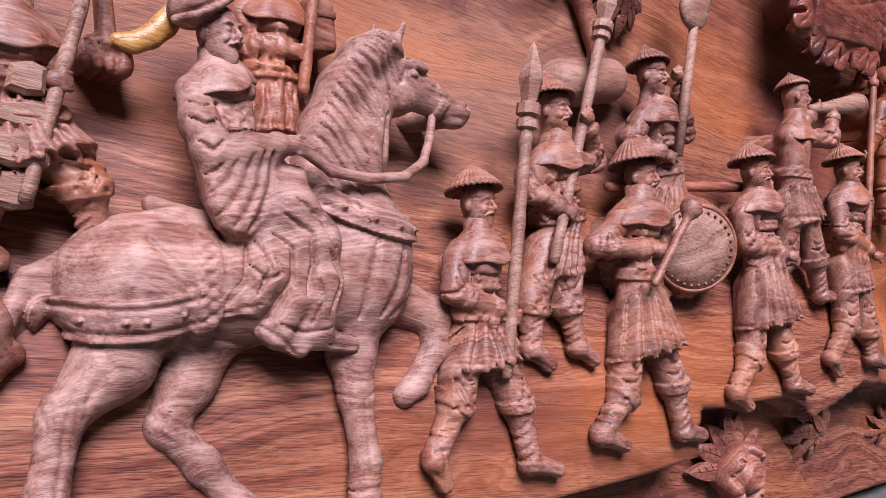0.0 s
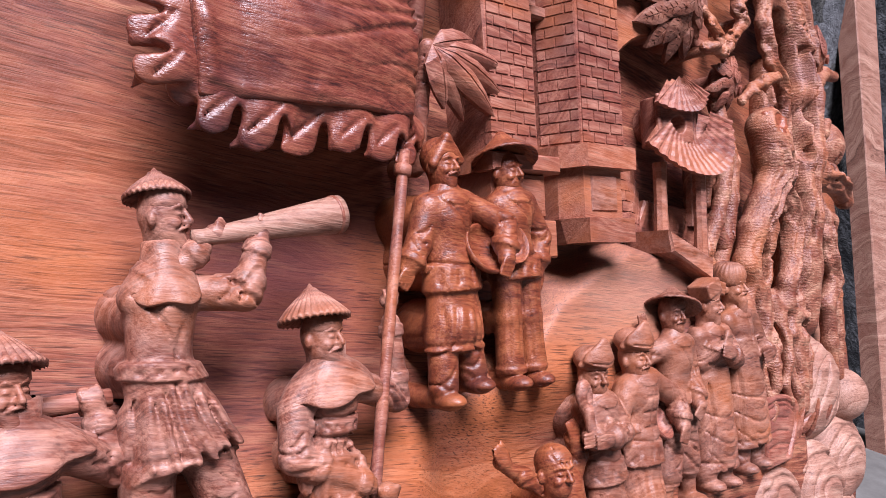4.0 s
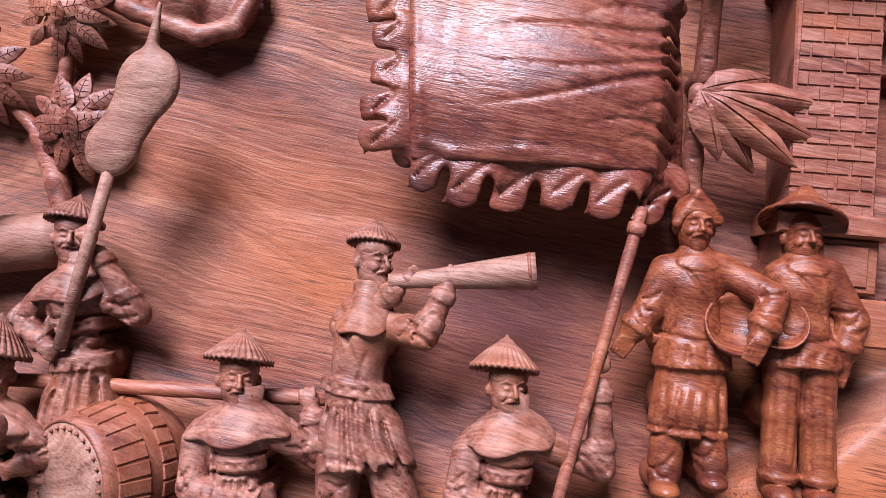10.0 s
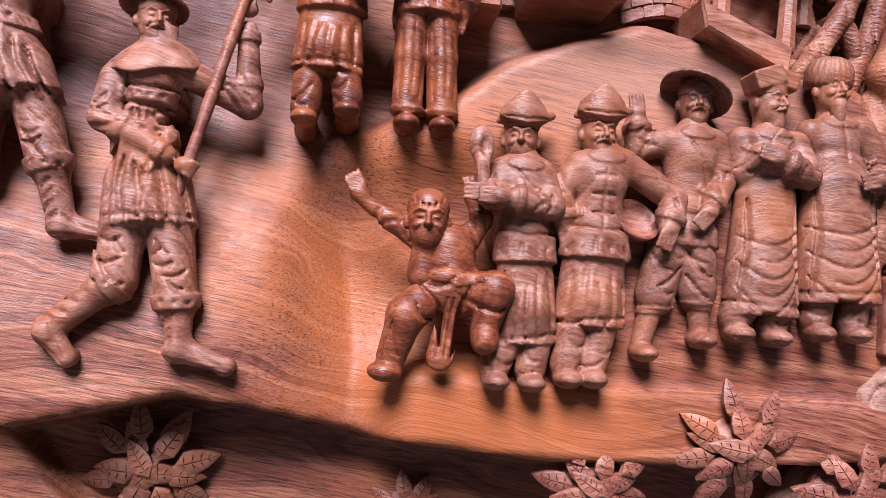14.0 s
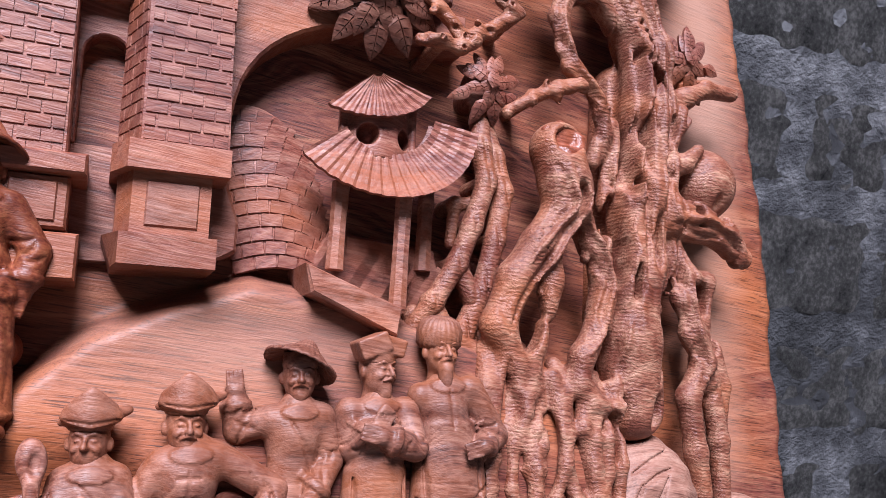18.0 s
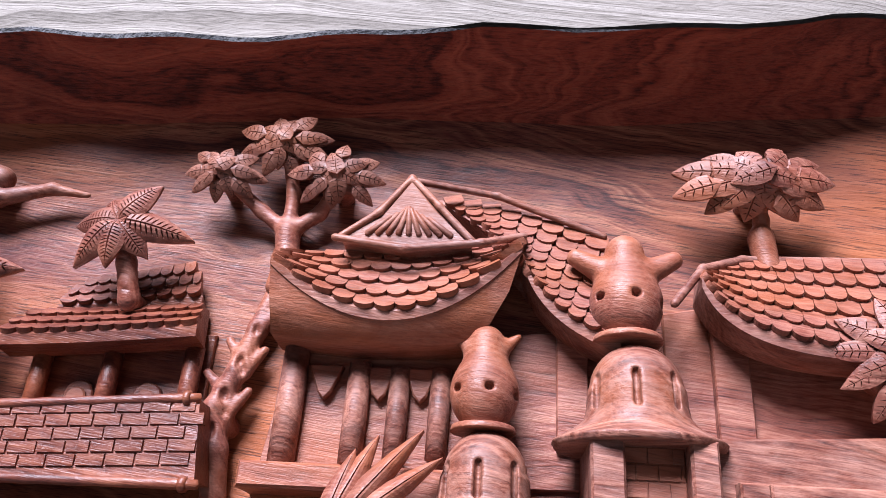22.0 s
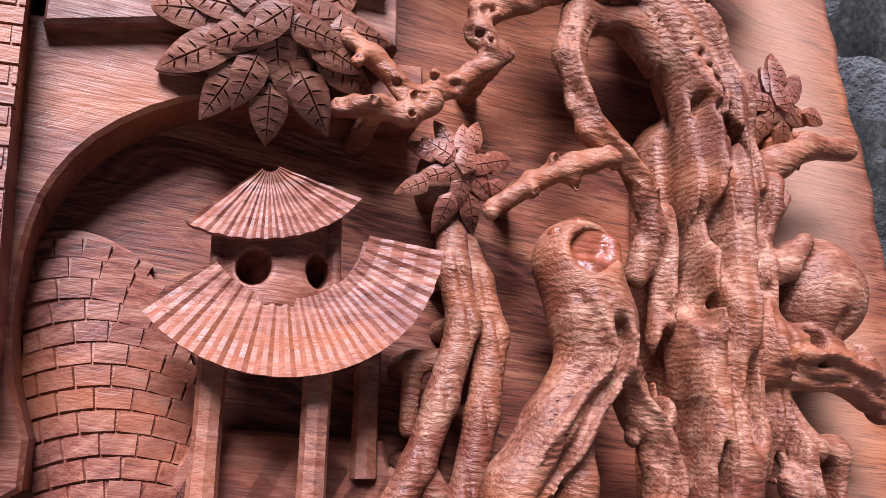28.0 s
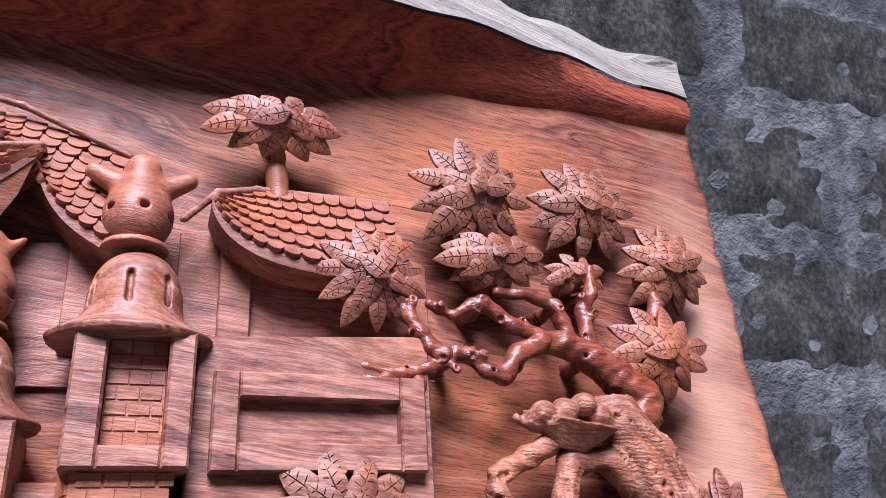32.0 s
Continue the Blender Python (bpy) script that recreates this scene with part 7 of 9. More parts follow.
def rosette(name, c, R, label, kind="dusty", rings=RINGS, seed=0, flat=1.0, parent=None, depth=0.44, core=True, droop=0.0):
    """A whorl of overlapping leaves, its heart towards the viewer. c: (x, z, d) at its back."""
    rg = random.Random(seed)
    ob = parent or thing(name, (c[0], c[1] - R * 0.6, c[2]), label, "foliage", group="carved leaf clumps")
    for k_, (n, r, ph) in enumerate(rings):
        for i in range(n):
            a = 2 * math.pi * (i + ph + rg.uniform(-0.10, 0.10)) / n + 0.4 * seed
            rr = R * r * rg.uniform(0.90, 1.06)
            L = R * rg.uniform(0.54, 0.66)
            d_tip = c[2] + depth * R * (1 - r) + 0.002 + 0.0016 * (i % 2)
            ca, sa = math.cos(a), math.sin(a) * flat
            tip = (c[0] + rr * ca, c[1] + rr * sa - droop * R * (1 - abs(sa)), d_tip)
            base = (c[0] + (rr - L) * ca, c[1] + (rr - L) * sa, d_tip + 0.17 * L * r + 0.004)
            tip, base = moved(tip, dd=0.20 * (tip[1] - c[1])), moved(base, dd=0.20 * (base[1] - c[1]))
            lay_leaf(ob, kind, base, tip, L * rg.uniform(0.54, 0.62), (0.25 * r * ca, 0.25 * r * sa - 0.16), rg)
    if core:
        cl = Clay(c[0] - R, c[0] + R, -0.012, c[2] + R, c[1] - R, c[1] + R, R / 16)
        cl.egg((c[0], c[1], c[2] - 0.1 * R), (0.58 * R, 0.58 * R * flat, 0.26 * R), k=0.004)
        cl.rod((c[0], c[1], c[2]), (c[0], c[1], -0.008), 0.30 * R, 0.30 * R, k=0.004)
        part("clump", *cl.mesh(), RED if kind != "dusty" else DUSTY, ob)
    return ob


for i, (c, R, kind, flat, what) in enumerate((
        ((1.214, 1.846, 0.032), 0.050, "dusty", 0.90, "thick"), ((1.229, 1.797, 0.030), 0.046, "dusty", 0.52, "spreading"), ((1.139, 1.776, 0.034), 0.042, "red", 0.90, "many-leaved"),
        ((1.314, 1.852, 0.022), 0.050, "dusty", 0.78, "thick"), ((1.383, 1.808, 0.022), 0.046, "dusty", 0.85, "thick"), ((1.354, 1.734, 0.034), 0.046, "red", 0.80, "small"),
        ((1.118, 1.624, 0.038), 0.055, "dusty", 0.80, "large"), ((1.203, 1.572, 0.034), 0.030, "red", 0.95, "small"), ((1.378, 1.621, 0.036), 0.037, "red", 0.95, "small"),
        ((1.300, 1.796, 0.022), 0.030, "red", 0.6, "small"))):
    rosette("leaf_clump", c, R, "%s clump of incised rosewood leaves on the carved tree" % what, kind, seed=100 + i, flat=flat, rings=RINGS if R > 0.040 else SMALL)
# low plants along the foot of the panel
for i, (c, R, kind) in enumerate((((0.767, 1.118, 0.006), 0.044, "dusty"), ((1.029, 1.128, 0.040), 0.040, "red"), ((1.112, 1.158, 0.052), 0.042, "red"), ((1.192, 1.130, 0.044), 0.042, "red"), ((0.922, 1.098, -0.002), 0.030, "red"))):
    rosette("leaf_plant", c, R, "low reddish carved leafy plant at the foot of the scene", kind, seed=140 + i, rings=SMALL)
# the peony
peony = thing("carved_peony", (0.606, 1.10, 0.02), "dark orange carved peony with frilled petals", "flower")
rg = random.Random(9)
cl = Clay(0.555, 0.66, 0.0, 0.08, 1.055, 1.165, 0.0012)
for i in range(9):
    a = 2 * math.pi * i / 9 + 0.3
    c = (0.607 + 0.021 * math.cos(a), 1.105 + 0.021 * math.sin(a), 0.036 + 0.006 * (i % 2))
    cl.egg(c, (0.013, 0.006, 0.014), roll=90 - math.degrees(a) + 0, k=0.002)
    cl.rod((c[0], c[1], c[2] + 0.012), (0.607 + 0.034 * math.cos(a), 1.105 + 0.034 * math.sin(a), c[2] + 0.010), 0.0016, k=0.002, cut=True)
cl.egg((0.607, 1.105, 0.048), (0.017, 0.015, 0.014), k=0.003)
cl.egg((0.609, 1.107, 0.062), (0.010, 0.008, 0.012), k=0.003, cut=True)
cl.rod((0.607, 1.105, 0.04), (0.607, 1.105, 0.004), 0.018, 0.02, k=0.003)
part("petals", *cl.mesh(), RED, peony)
for a, L in ((95, 0.050), (75, 0.046), (150, 0.044), (180, 0.042), (35, 0.046), (10, 0.042), (120, 0.045)):
    ca, sa = math.cos(radians(a)), math.sin(radians(a))
    lay_leaf(peony, "red", (0.607 + 0.016 * ca, 1.110 + 0.016 * sa, 0.034), (0.607 + (0.012 + L) * ca, 1.110 + (0.004 + L * 0.9) * sa, 0.030), 0.020, (0.2 * ca, 0.2 * sa), rg)

# banana and palm plants
def fan_plant(name, label, base, tips, width, kind, seed, stem=None, cat="plant", d_tip=0.0):
    ob = thing(name, (stem or base), label, cat)
    rg = random.Random(seed)
    for i, t in enumerate(tips):
        dd = base[2] + (0.004 * (i % 3)) + d_tip
        lay_leaf(ob, kind, (base[0], base[1], base[2] + 0.010), (t[0], t[1], dd), width * (t[2] if len(t) > 2 else 1), (0.15 * (t[0] - base[0]) / 0.05, 0.15 * (t[1] - base[1]) / 0.05), rg)
    if stem:
        cl = Clay(min(base[0], stem[0]) - 0.02, max(base[0], stem[0]) + 0.02, -0.012, base[2] + 0.02, min(base[1], stem[1]) - 0.015, max(base[1], stem[1]) + 0.015, 0.0012)
        cl.path([stem, lerp(stem, base, 0.5), (base[0], base[1], base[2] + 0.004)], 0.0065, 0.0050, k=0.003)
        cl.rod(moved(stem, dd=-0.002), (stem[0], stem[1], -0.010), 0.006, 0.008, k=0.003)
        for t in np.linspace(0.1, 0.9, 5):
            p = lerp(stem, base, t)
            cl.rod((p[0] - 0.006, p[1] + 0.001, p[2] + 0.006), (p[0] + 0.006, p[1] - 0.001, p[2] + 0.006), 0.0007, k=0.0008, cut=True)
        part("stem", *cl.mesh(), RED, ob)
    return ob


fan_plant("banana_plant", "reddish carved banana plant with long ribbed leaves", (0.842, 1.546, 0.040), [(0.921, 1.544, 0.9), (0.913, 1.523), (0.899, 1.508), (0.878, 1.504), (0.857, 1.509, 1.1), (0.880, 1.556, 0.9)], 0.022, "long", 1, (0.848, 1.475, 0.020))
fan_plant("banana_plant", "reddish carved banana plant with upright leaves", (0.838, 1.664, 0.040), [(0.862, 1.724), (0.886, 1.727), (0.897, 1.712), (0.880, 1.683), (0.851, 1.715)], 0.0165, "long", 2, (0.838, 1.640, 0.024))
fan_plant("banana_plant", "reddish carved banana plant with drooping leaves", (0.846, 1.648, 0.048), [(0.829, 1.606), (0.857, 1.600), (0.874, 1.602), (0.898, 1.611), (0.892, 1.634), (0.841, 1.600)], 0.0170, "long", 3, (0.850, 1.560, 0.020))
fan_plant("palm_tree", "dark reddish carved palm with feathered leaves", (0.592, 1.806, 0.040), [(0.536, 1.810), (0.540, 1.780), (0.564, 1.836), (0.638, 1.812), (0.630, 1.772), (0.592, 1.768), (0.602, 1.838)], 0.022, "palm", 4, (0.590, 1.742, 0.030), "palm tree")
fan_plant("palm_tree", "dark reddish carved palm above the boathouse", (0.693, 1.842, 0.036), [(0.660, 1.842), (0.668, 1.813), (0.714, 1.868), (0.738, 1.835), (0.713, 1.820), (0.690, 1.812), (0.680, 1.862)], 0.020, "palm", 5, (0.702, 1.798, 0.026), "palm tree")
pole("palm_stub", (0.590, 1.818, 0.030), (0.588, 1.853, 0.028), 0.0045, RED, "ringed carved palm shoot", "palm shoot")


def bush(name, label, c, clumps, trunk, kind="dusty", flat=0.66):
    ob = thing(name, (trunk[0][0], trunk[0][1], 0.0), label, "tree")
    for i, (x, z, R) in enumerate(clumps):
        rosette("", (x, z, c), (1.12 if len(clumps) > 1 else 0.94) * R, "", kind, rings=SMALL if R < 0.05 and flat < 0.9 else RINGS, seed=200 + i, flat=flat, parent=ob, core=False, depth=0.42)
    xs, zs = [p[0] for p in trunk] + [q[0] for q in clumps], [p[1] for p in trunk] + [q[1] for q in clumps]
    cl = Clay(min(xs) - 0.03, max(xs) + 0.03, -0.014, c + 0.03, min(zs) - 0.02, max(zs) + 0.02, 0.0012)
    cl.path([(x, z, c * 0.55) for x, z in trunk], 0.0072, 0.0080, k=0.003)
    for x, z, R in clumps:
        a = trunk[-1]
        cl.path([(a[0], a[1], c * 0.55), (0.5 * (a[0] + x) + 0.003, 0.45 * a[1] + 0.55 * z - 0.004, c * 0.6), (x, z, c)], 0.0050, 0.0040, k=0.003)
        cl.egg((x, z, c - 0.002), (0.50 * R, 0.50 * R * flat, 0.16 * R), k=0.003)
        cl.rod((x, z, c), (x, z, -0.010), 0.005, 0.006, k=0.003)
    cl.rod((trunk[0][0], trunk[0][1], c * 0.55), (trunk[0][0], trunk[0][1], -0.010), 0.006, 0.007, k=0.003)
    part("trunk", *cl.mesh(), RED, ob)
    return ob


bush("carved_tree", "dark carved tree with three tiers of incised leaves", 0.024, [(0.745, 1.885, 0.027), (0.783, 1.907, 0.031), (0.820, 1.884, 0.030)], [(0.787, 1.815), (0.790, 1.834), (0.788, 1.852)])
bush("carved_tree", "single carved leafy crown behind the roofs", 0.026, [(1.075, 1.885, 0.053)], [(1.081, 1.836), (1.079, 1.856)], "red", 0.50)
bush("carved_tree", "small amber carved tree with pierced trunk", 0.018, [(0.405, 1.532, 0.032), (0.459, 1.574, 0.030), (0.474, 1.503, 0.032)], [(0.462, 1.452), (0.456, 1.470), (0.444, 1.496)], "red", 0.95)


# ---- towers, gate, hut, roofs ----
BRICK, BRICK_DARK = block_mesh("brick", RED, 0.035), block_mesh("brick", MAROON, 0.035)


def shingle_mesh(mat):
    """A scalloped roof tile, 1 wide, hanging from z = 1 to its round lip at z = 0, its face to -y."""
    o = [(0.5, 1.0), (-0.5, 1.0)] + [(-0.5 * math.cos(a), 0.42 - 0.42 * math.sin(a)) for a in np.linspace(0, math.pi, 9)]
    v = [(x, -0.30 * (1 - z) - 0.10, z) for x, z in o] + [(x, 0.25, z) for x, z in o]
    n = len(o)
    f = [tuple(range(n))] + [((i + 1) % n, i, n + i, n + (i + 1) % n) for i in range(n)]
    return mesh_of("roof_tile", v, f, mat, False)


SHINGLE, SHINGLE_DARK = shingle_mesh(RED), shingle_mesh(MAROON)


def brickwork(parent, x0, z0, x1, z1, d, w, h, gap=0.0009, seed=0, skew=0.0, yaw=0.0, origin=None):
    """Courses of bricks on a face; with yaw the face turns about its edge at origin."""
    rg = random.Random(seed)
    rows_n = max(1, round((z1 - z0) / h))
    hh = (z1 - z0) / rows_n
    turn = Matrix.Translation(vec(*origin)) @ Matrix.Rotation(radians(yaw), 4, "Z") @ Matrix.Translation(-vec(*origin)) if origin else Matrix()
    for r in range(rows_n):
        x = x0 - (w * 0.5 if r % 2 else 0.0)
        while x < x1 - 0.001:
            a, b = max(x, x0), min(x + w, x1)
            if b - a > 0.002:
                zc = z0 + (r + 0.5) * hh + skew * (0.5 * (a + b) - x0)
                m = turn @ Matrix.Translation(vec(0.5 * (a + b), zc, d + rg.uniform(0.0008, 0.0011))) @ Matrix.Rotation(radians(rg.uniform(-0.5, 0.5)), 4, "Y") @ Matrix.Diagonal((b - a - gap, 0.006, hh - gap * 1.15, 1))
                piece("brick", BRICK, parent, m)
            x += w * rg.uniform(0.92, 1.08)


def finial(parent, c, R, ears):
    cl = Clay(c[0] - 2.2 * R, c[0] + 2.2 * R, -0.008, c[2] + 1.8 * R, c[1] - 1.6 * R, c[1] + 2.4 * R, R / 15)
    cl.egg(c, (R, 1.12 * R, 0.95 * R), k=0.003)
    cl.rod(moved(c, dz=0.5 * R), moved(c, dz=1.5 * R), 0.72 * R, 0.55 * R, k=0.005)
    cl.cone(moved(c, dz=-1.15 * R), moved(c, dz=-0.95 * R), 0.95 * R, 0.9 * R, k=0.001)
    cl.egg(moved(c, dx=0.15 * R, dd=0.93 * R), (0.14 * R, 0.13 * R, 0.3 * R), k=0.0008, cut=True)
    cl.egg(moved(c, dx=-0.75 * R, dd=0.55 * R), (0.11 * R, 0.12 * R, 0.3 * R), k=0.0008, cut=True)
    cl.egg(moved(c, dx=0.9 * R, dz=-0.1 * R, dd=0.3 * R), (0.13 * R, 0.12 * R, 0.3 * R), k=0.0008, cut=True)
    if ears:
        for e in (-1, 1):
            cl.rod(moved(c, dx=0.5 * R * e, dz=0.9 * R), moved(c, dx=1.35 * R * e, dz=1.35 * R), 0.40 * R, 0.26 * R, k=0.004)
    else:
        for e in (-1, 1):
            cl.rod(moved(c, dx=0.3 * R * e, dz=1.2 * R), moved(c, dx=0.95 * R * e, dz=1.75 * R), 0.30 * R, 0.10 * R, k=0.004)
    cl.rod(c, (c[0], c[1], -0.006), 0.6 * R, 0.6 * R, k=0.003)
    part("finial", *cl.mesh(), RED, parent, "round carved finial with drilled holes")


def dome(parent, c, rim, h, d, R):
    """A bell-shaped cap with slots and a sweeping brim; c: (x, z) of its rim."""
    cl = Clay(c[0] - rim - 0.006, c[0] + rim + 0.006, -0.008, d + rim * 0.9 + 0.006, c[1] - 0.012, c[1] + h + 0.006, 0.0011)
    z = c[1]
    cl.egg((c[0], z + 0.50 * h, d), (R, 0.50 * h, R), k=0.002)
    cl.cone((c[0], z + 0.005, d), (c[0], z + 0.50 * h, d), R * 1.16, R, k=0.004)
    cl.cone((c[0], z - 0.001, d), (c[0], z + 0.17 * h, d), rim, R * 1.2, k=0.004, sd=0.82)
    cl.cone((c[0], z - 0.004, d), (c[0], z, d), rim * 0.97, rim, k=0.001, sd=0.82)
    for a in (-62, -8, 42):
        ca, sa = math.sin(radians(a)), math.cos(radians(a))
        x, dd = c[0] + R * ca, d + R * sa
        cl.rod((x, z + 0.30 * h, dd), (x, z + 0.62 * h, dd - 0.001), 0.0019, k=0.0008, cut=True, sd=2.0)
    part("dome", *cl.mesh(), DUSTY, parent, "pale bell-shaped cap with slots")


def window_box(parent, x0, z0, x1, z1, ix0, iz0, ix1, iz1, d, seed):
    """A thick framed opening filled with bricks."""
    part("box_side", *slab(rect(x0, z0, ix0, z1), -0.006, d, 0.002), DUSTY, parent, smooth=False)
    part("box_side", *slab(rect(ix1, z0, x1, z1), -0.006, d, 0.002), DUSTY, parent, smooth=False)
    part("box_sill", *slab(rect(ix0, z0, ix1, iz0), -0.006, d - 0.0004, 0.002), DUSTY, parent, smooth=False)
    if z1 - iz1 > 0.002:
        part("box_head", *slab(rect(ix0, iz1, ix1, z1), -0.006, d - 0.0004, 0.001), DUSTY, parent, smooth=False)
    back_ = part("box_back", *slab(rect(ix0, iz0, ix1, z1), -0.006, d - 0.013, 0.0005), RED, parent, smooth=False)
    brickwork(back_, ix0 + 0.0005, iz0 + 0.0005, ix1 - 0.0005, iz1, d - 0.013, 0.0115, 0.0082, seed=seed)


towers = []
# the near tower
t = thing("carved_tower", (0.918, 1.418, 0.02), "reddish carved brick gate tower with bell cap and finial", "tower", group="carved gate towers")
shaft = part("shaft", *slab([(0.896, 1.478), (0.941, 1.478), (0.938, 1.622), (0.891, 1.622)], -0.006, 0.042), RED, t, smooth=False)
brickwork(shaft, 0.8945, 1.482, 0.9385, 1.618, 0.042, 0.0125, 0.0079, seed=11)
part("cornice", *slab(rect(0.888, 1.472, 0.952, 1.484), -0.006, 0.052, 0.002), RED, t, smooth=False)
part("base", *slab(rect(0.893, 1.442, 0.944, 1.472), -0.006, 0.044, 0.002), RED, t, smooth=False)
part("base_panel", *slab(rect(0.914, 1.446, 0.938, 1.468), 0.04, 0.0455, 0.001), RED, t, smooth=False)
part("foot", *slab(rect(0.890, 1.414, 0.951, 1.440), -0.006, 0.047, 0.002), RED, t, smooth=False)
window_box(t, 0.886, 1.616, 0.949, 1.674, 0.905, 1.625, 0.936, 1.667, 0.058, 12)
dome(t, (0.9185, 1.677), 0.0395, 0.052, 0.030, 0.0225)
finial(t, (0.9165, 1.750, 0.028), 0.0190, False)
# the tall tower
t = thing("carved_tower", (1.0, 1.42, 0.02), "tall reddish carved brick gate tower with bell cap and eared finial", "tower", group="carved gate towers")
v = [vec(x, z, d) for z, xs in ((1.494, (0.9665, 0.978, 1.0275)), (1.652, (0.9665, 0.9755, 1.0225))) for x, d in ((xs[0], -0.006), (xs[0], 0.020), (xs[1], 0.050), (xs[2], 0.050), (xs[2], -0.006))]
shaft = part("shaft", v, [(0, 1, 6, 5), (1, 2, 7, 6), (2, 3, 8, 7), (3, 4, 9, 8), (5, 6, 7, 8, 9), (4, 3, 2, 1, 0)], RED, t, smooth=False)
brickwork(shaft, 0.9785, 1.497, 1.0262, 1.650, 0.050, 0.0128, 0.0079, seed=21)
rg = random.Random(22)
for r in range(19):
    z = 1.501 + 0.00785 * r
    s = (z - 1.494) / 0.158
    ex = 0.978 - 0.0025 * s
    for k_, (u0, u1) in enumerate(((0.03, 0.48), (0.52, 0.97)) if r % 2 else ((0.03, 0.22), (0.26, 0.74), (0.78, 0.97))):
        a = Vector((ex, 0.050)).lerp(Vector((0.9665, 0.020)), u0)
        b = Vector((ex, 0.050)).lerp(Vector((0.9665, 0.020)), u1)
        pa, pb = vec(a.x, z, a.y), vec(b.x, z, b.y)
        X = pa - pb
        Zv = Vector((0, 0, 1))
        Yv = Zv.cross(X).normalized()
        if Yv.x < 0:
            Yv = -Yv
        q = Matrix((X * 1.0, Yv * 0.006, Zv * 0.0069)).transposed().to_4x4()
        piece("brick", BRICK, shaft, Matrix.Translation((pa + pb) / 2 - Yv * rg.uniform(0.0009, 0.0011)) @ q)
for nm, x0, z0, x1, z1, d, s in (("cornice", 0.9635, 1.478, 1.0275, 1.4945, 0.060, 0.020), ("base", 0.968, 1.441, 1.0185, 1.478, 0.052, 0.018), ("foot", 0.962, 1.424, 1.0225, 1.4415, 0.060, 0.020)):
    v = [vec(x, z, dd) for z in (z0, z1) for x, dd in ((x0, -0.006), (x0, d - s), (x0 + 0.42 * s, d), (x1, d), (x1, -0.006))]
    if nm == "foot":
        for i in (0, 1):
            v[i] = v[i] + Vector((0.006, 0.0, 0.0))
    part(nm, v, [(0, 1, 6, 5), (1, 2, 7, 6), (2, 3, 8, 7), (3, 4, 9, 8), (5, 6, 7, 8, 9), (4, 3, 2, 1, 0)], RED, t, smooth=False)
part("base_panel", *slab(rect(0.983, 1.447, 1.012, 1.473), 0.048, 0.0534, 0.0012), DUSTY, t, smooth=False)
window_box(t, 0.970, 1.650, 1.032, 1.723, 0.987, 1.662, 1.018, 1.721, 0.060, 23)
dome(t, (0.9975, 1.725), 0.0450, 0.053, 0.034, 0.0250)
finial(t, (0.994, 1.803, 0.034), 0.0205, True)
# wall between the towers, with small mouldings and a niche
t = thing("carved_wall", (0.957, 1.50, 0.0), "reddish plain carved wall between the towers with an arched niche", "wall panel")
part("upper_panel", *slab(rect(0.936, 1.598, 0.978, 1.638), -0.006, 0.022, 0.002), DUSTY, t, smooth=False)
part("moulding", *slab(rect(0.934, 1.638, 0.980, 1.648), -0.006, 0.030, 0.002), DUSTY, t, smooth=False)
part("moulding", *slab(rect(0.934, 1.590, 0.980, 1.599), -0.006, 0.029, 0.002), DUSTY, t, smooth=False)
arch = [(0.938, 1.500), (0.9425, 1.500)] + [(0.9555 - 0.013 * math.cos(a), 1.558 + 0.012 * math.sin(a)) for a in np.linspace(0, math.pi, 9)] + [(0.9685, 1.500), (0.974, 1.500), (0.974, 1.591), (0.938, 1.591)]
part("niche_surround", *slab(arch, -0.006, 0.014, 0.001), RED, t, smooth=False)
part("lower_panel", *slab(rect(0.938, 1.43, 0.974, 1.500), -0.006, 0.012, 0.001), DUSTY, t, smooth=False)

# the gate house right of the towers
t = thing("carved_gatehouse", (1.11, 1.43, 0.0), "reddish carved gatehouse with framed window over an archway", "gatehouse")
part("block", *slab([(1.030, 1.618), (1.076, 1.626), (1.175, 1.628), (1.175, 1.7365), (1.034, 1.7285)], -0.006, 0.040, 0.002), DUSTY, t, smooth=False)
x0, z0, x1, z1 = 1.043, 1.650, 1.168, 1.706
ix0, iz0, ix1, iz1 = 1.0575, 1.666, 1.152, 1.691
for nm, r in (("frame_side", rect(x0, z0, ix0, z1)), ("frame_side", rect(ix1, z0, x1, z1)), ("frame_sill", rect(ix0, z0, ix1, iz0)), ("frame_head", rect(ix0, iz1, ix1, z1))):
    part(nm, *slab(r, 0.03, 0.050 if nm == "frame_side" else 0.0496, 0.0016), DUSTY, t, smooth=False)
ar = [(1.016, 1.428), (1.038, 1.440)] + [(1.0385, 1.458), (1.0318, 1.478), (1.0292, 1.495), (1.0290, 1.511), (1.0303, 1.5264), (1.0322, 1.538), (1.0350, 1.549), (1.0390, 1.558), (1.0450, 1.5675), (1.0520, 1.5755), (1.0610, 1.583), (1.0720, 1.590), (1.0850, 1.596), (1.1013, 1.600), (1.120, 1.601), (1.145, 1.598), (1.19, 1.60), (1.19, 1.6265), (1.016, 1.6265)]
part("arch_wall", *slab(ar, -0.006, 0.030, 0.002), RED, t, smooth=False)

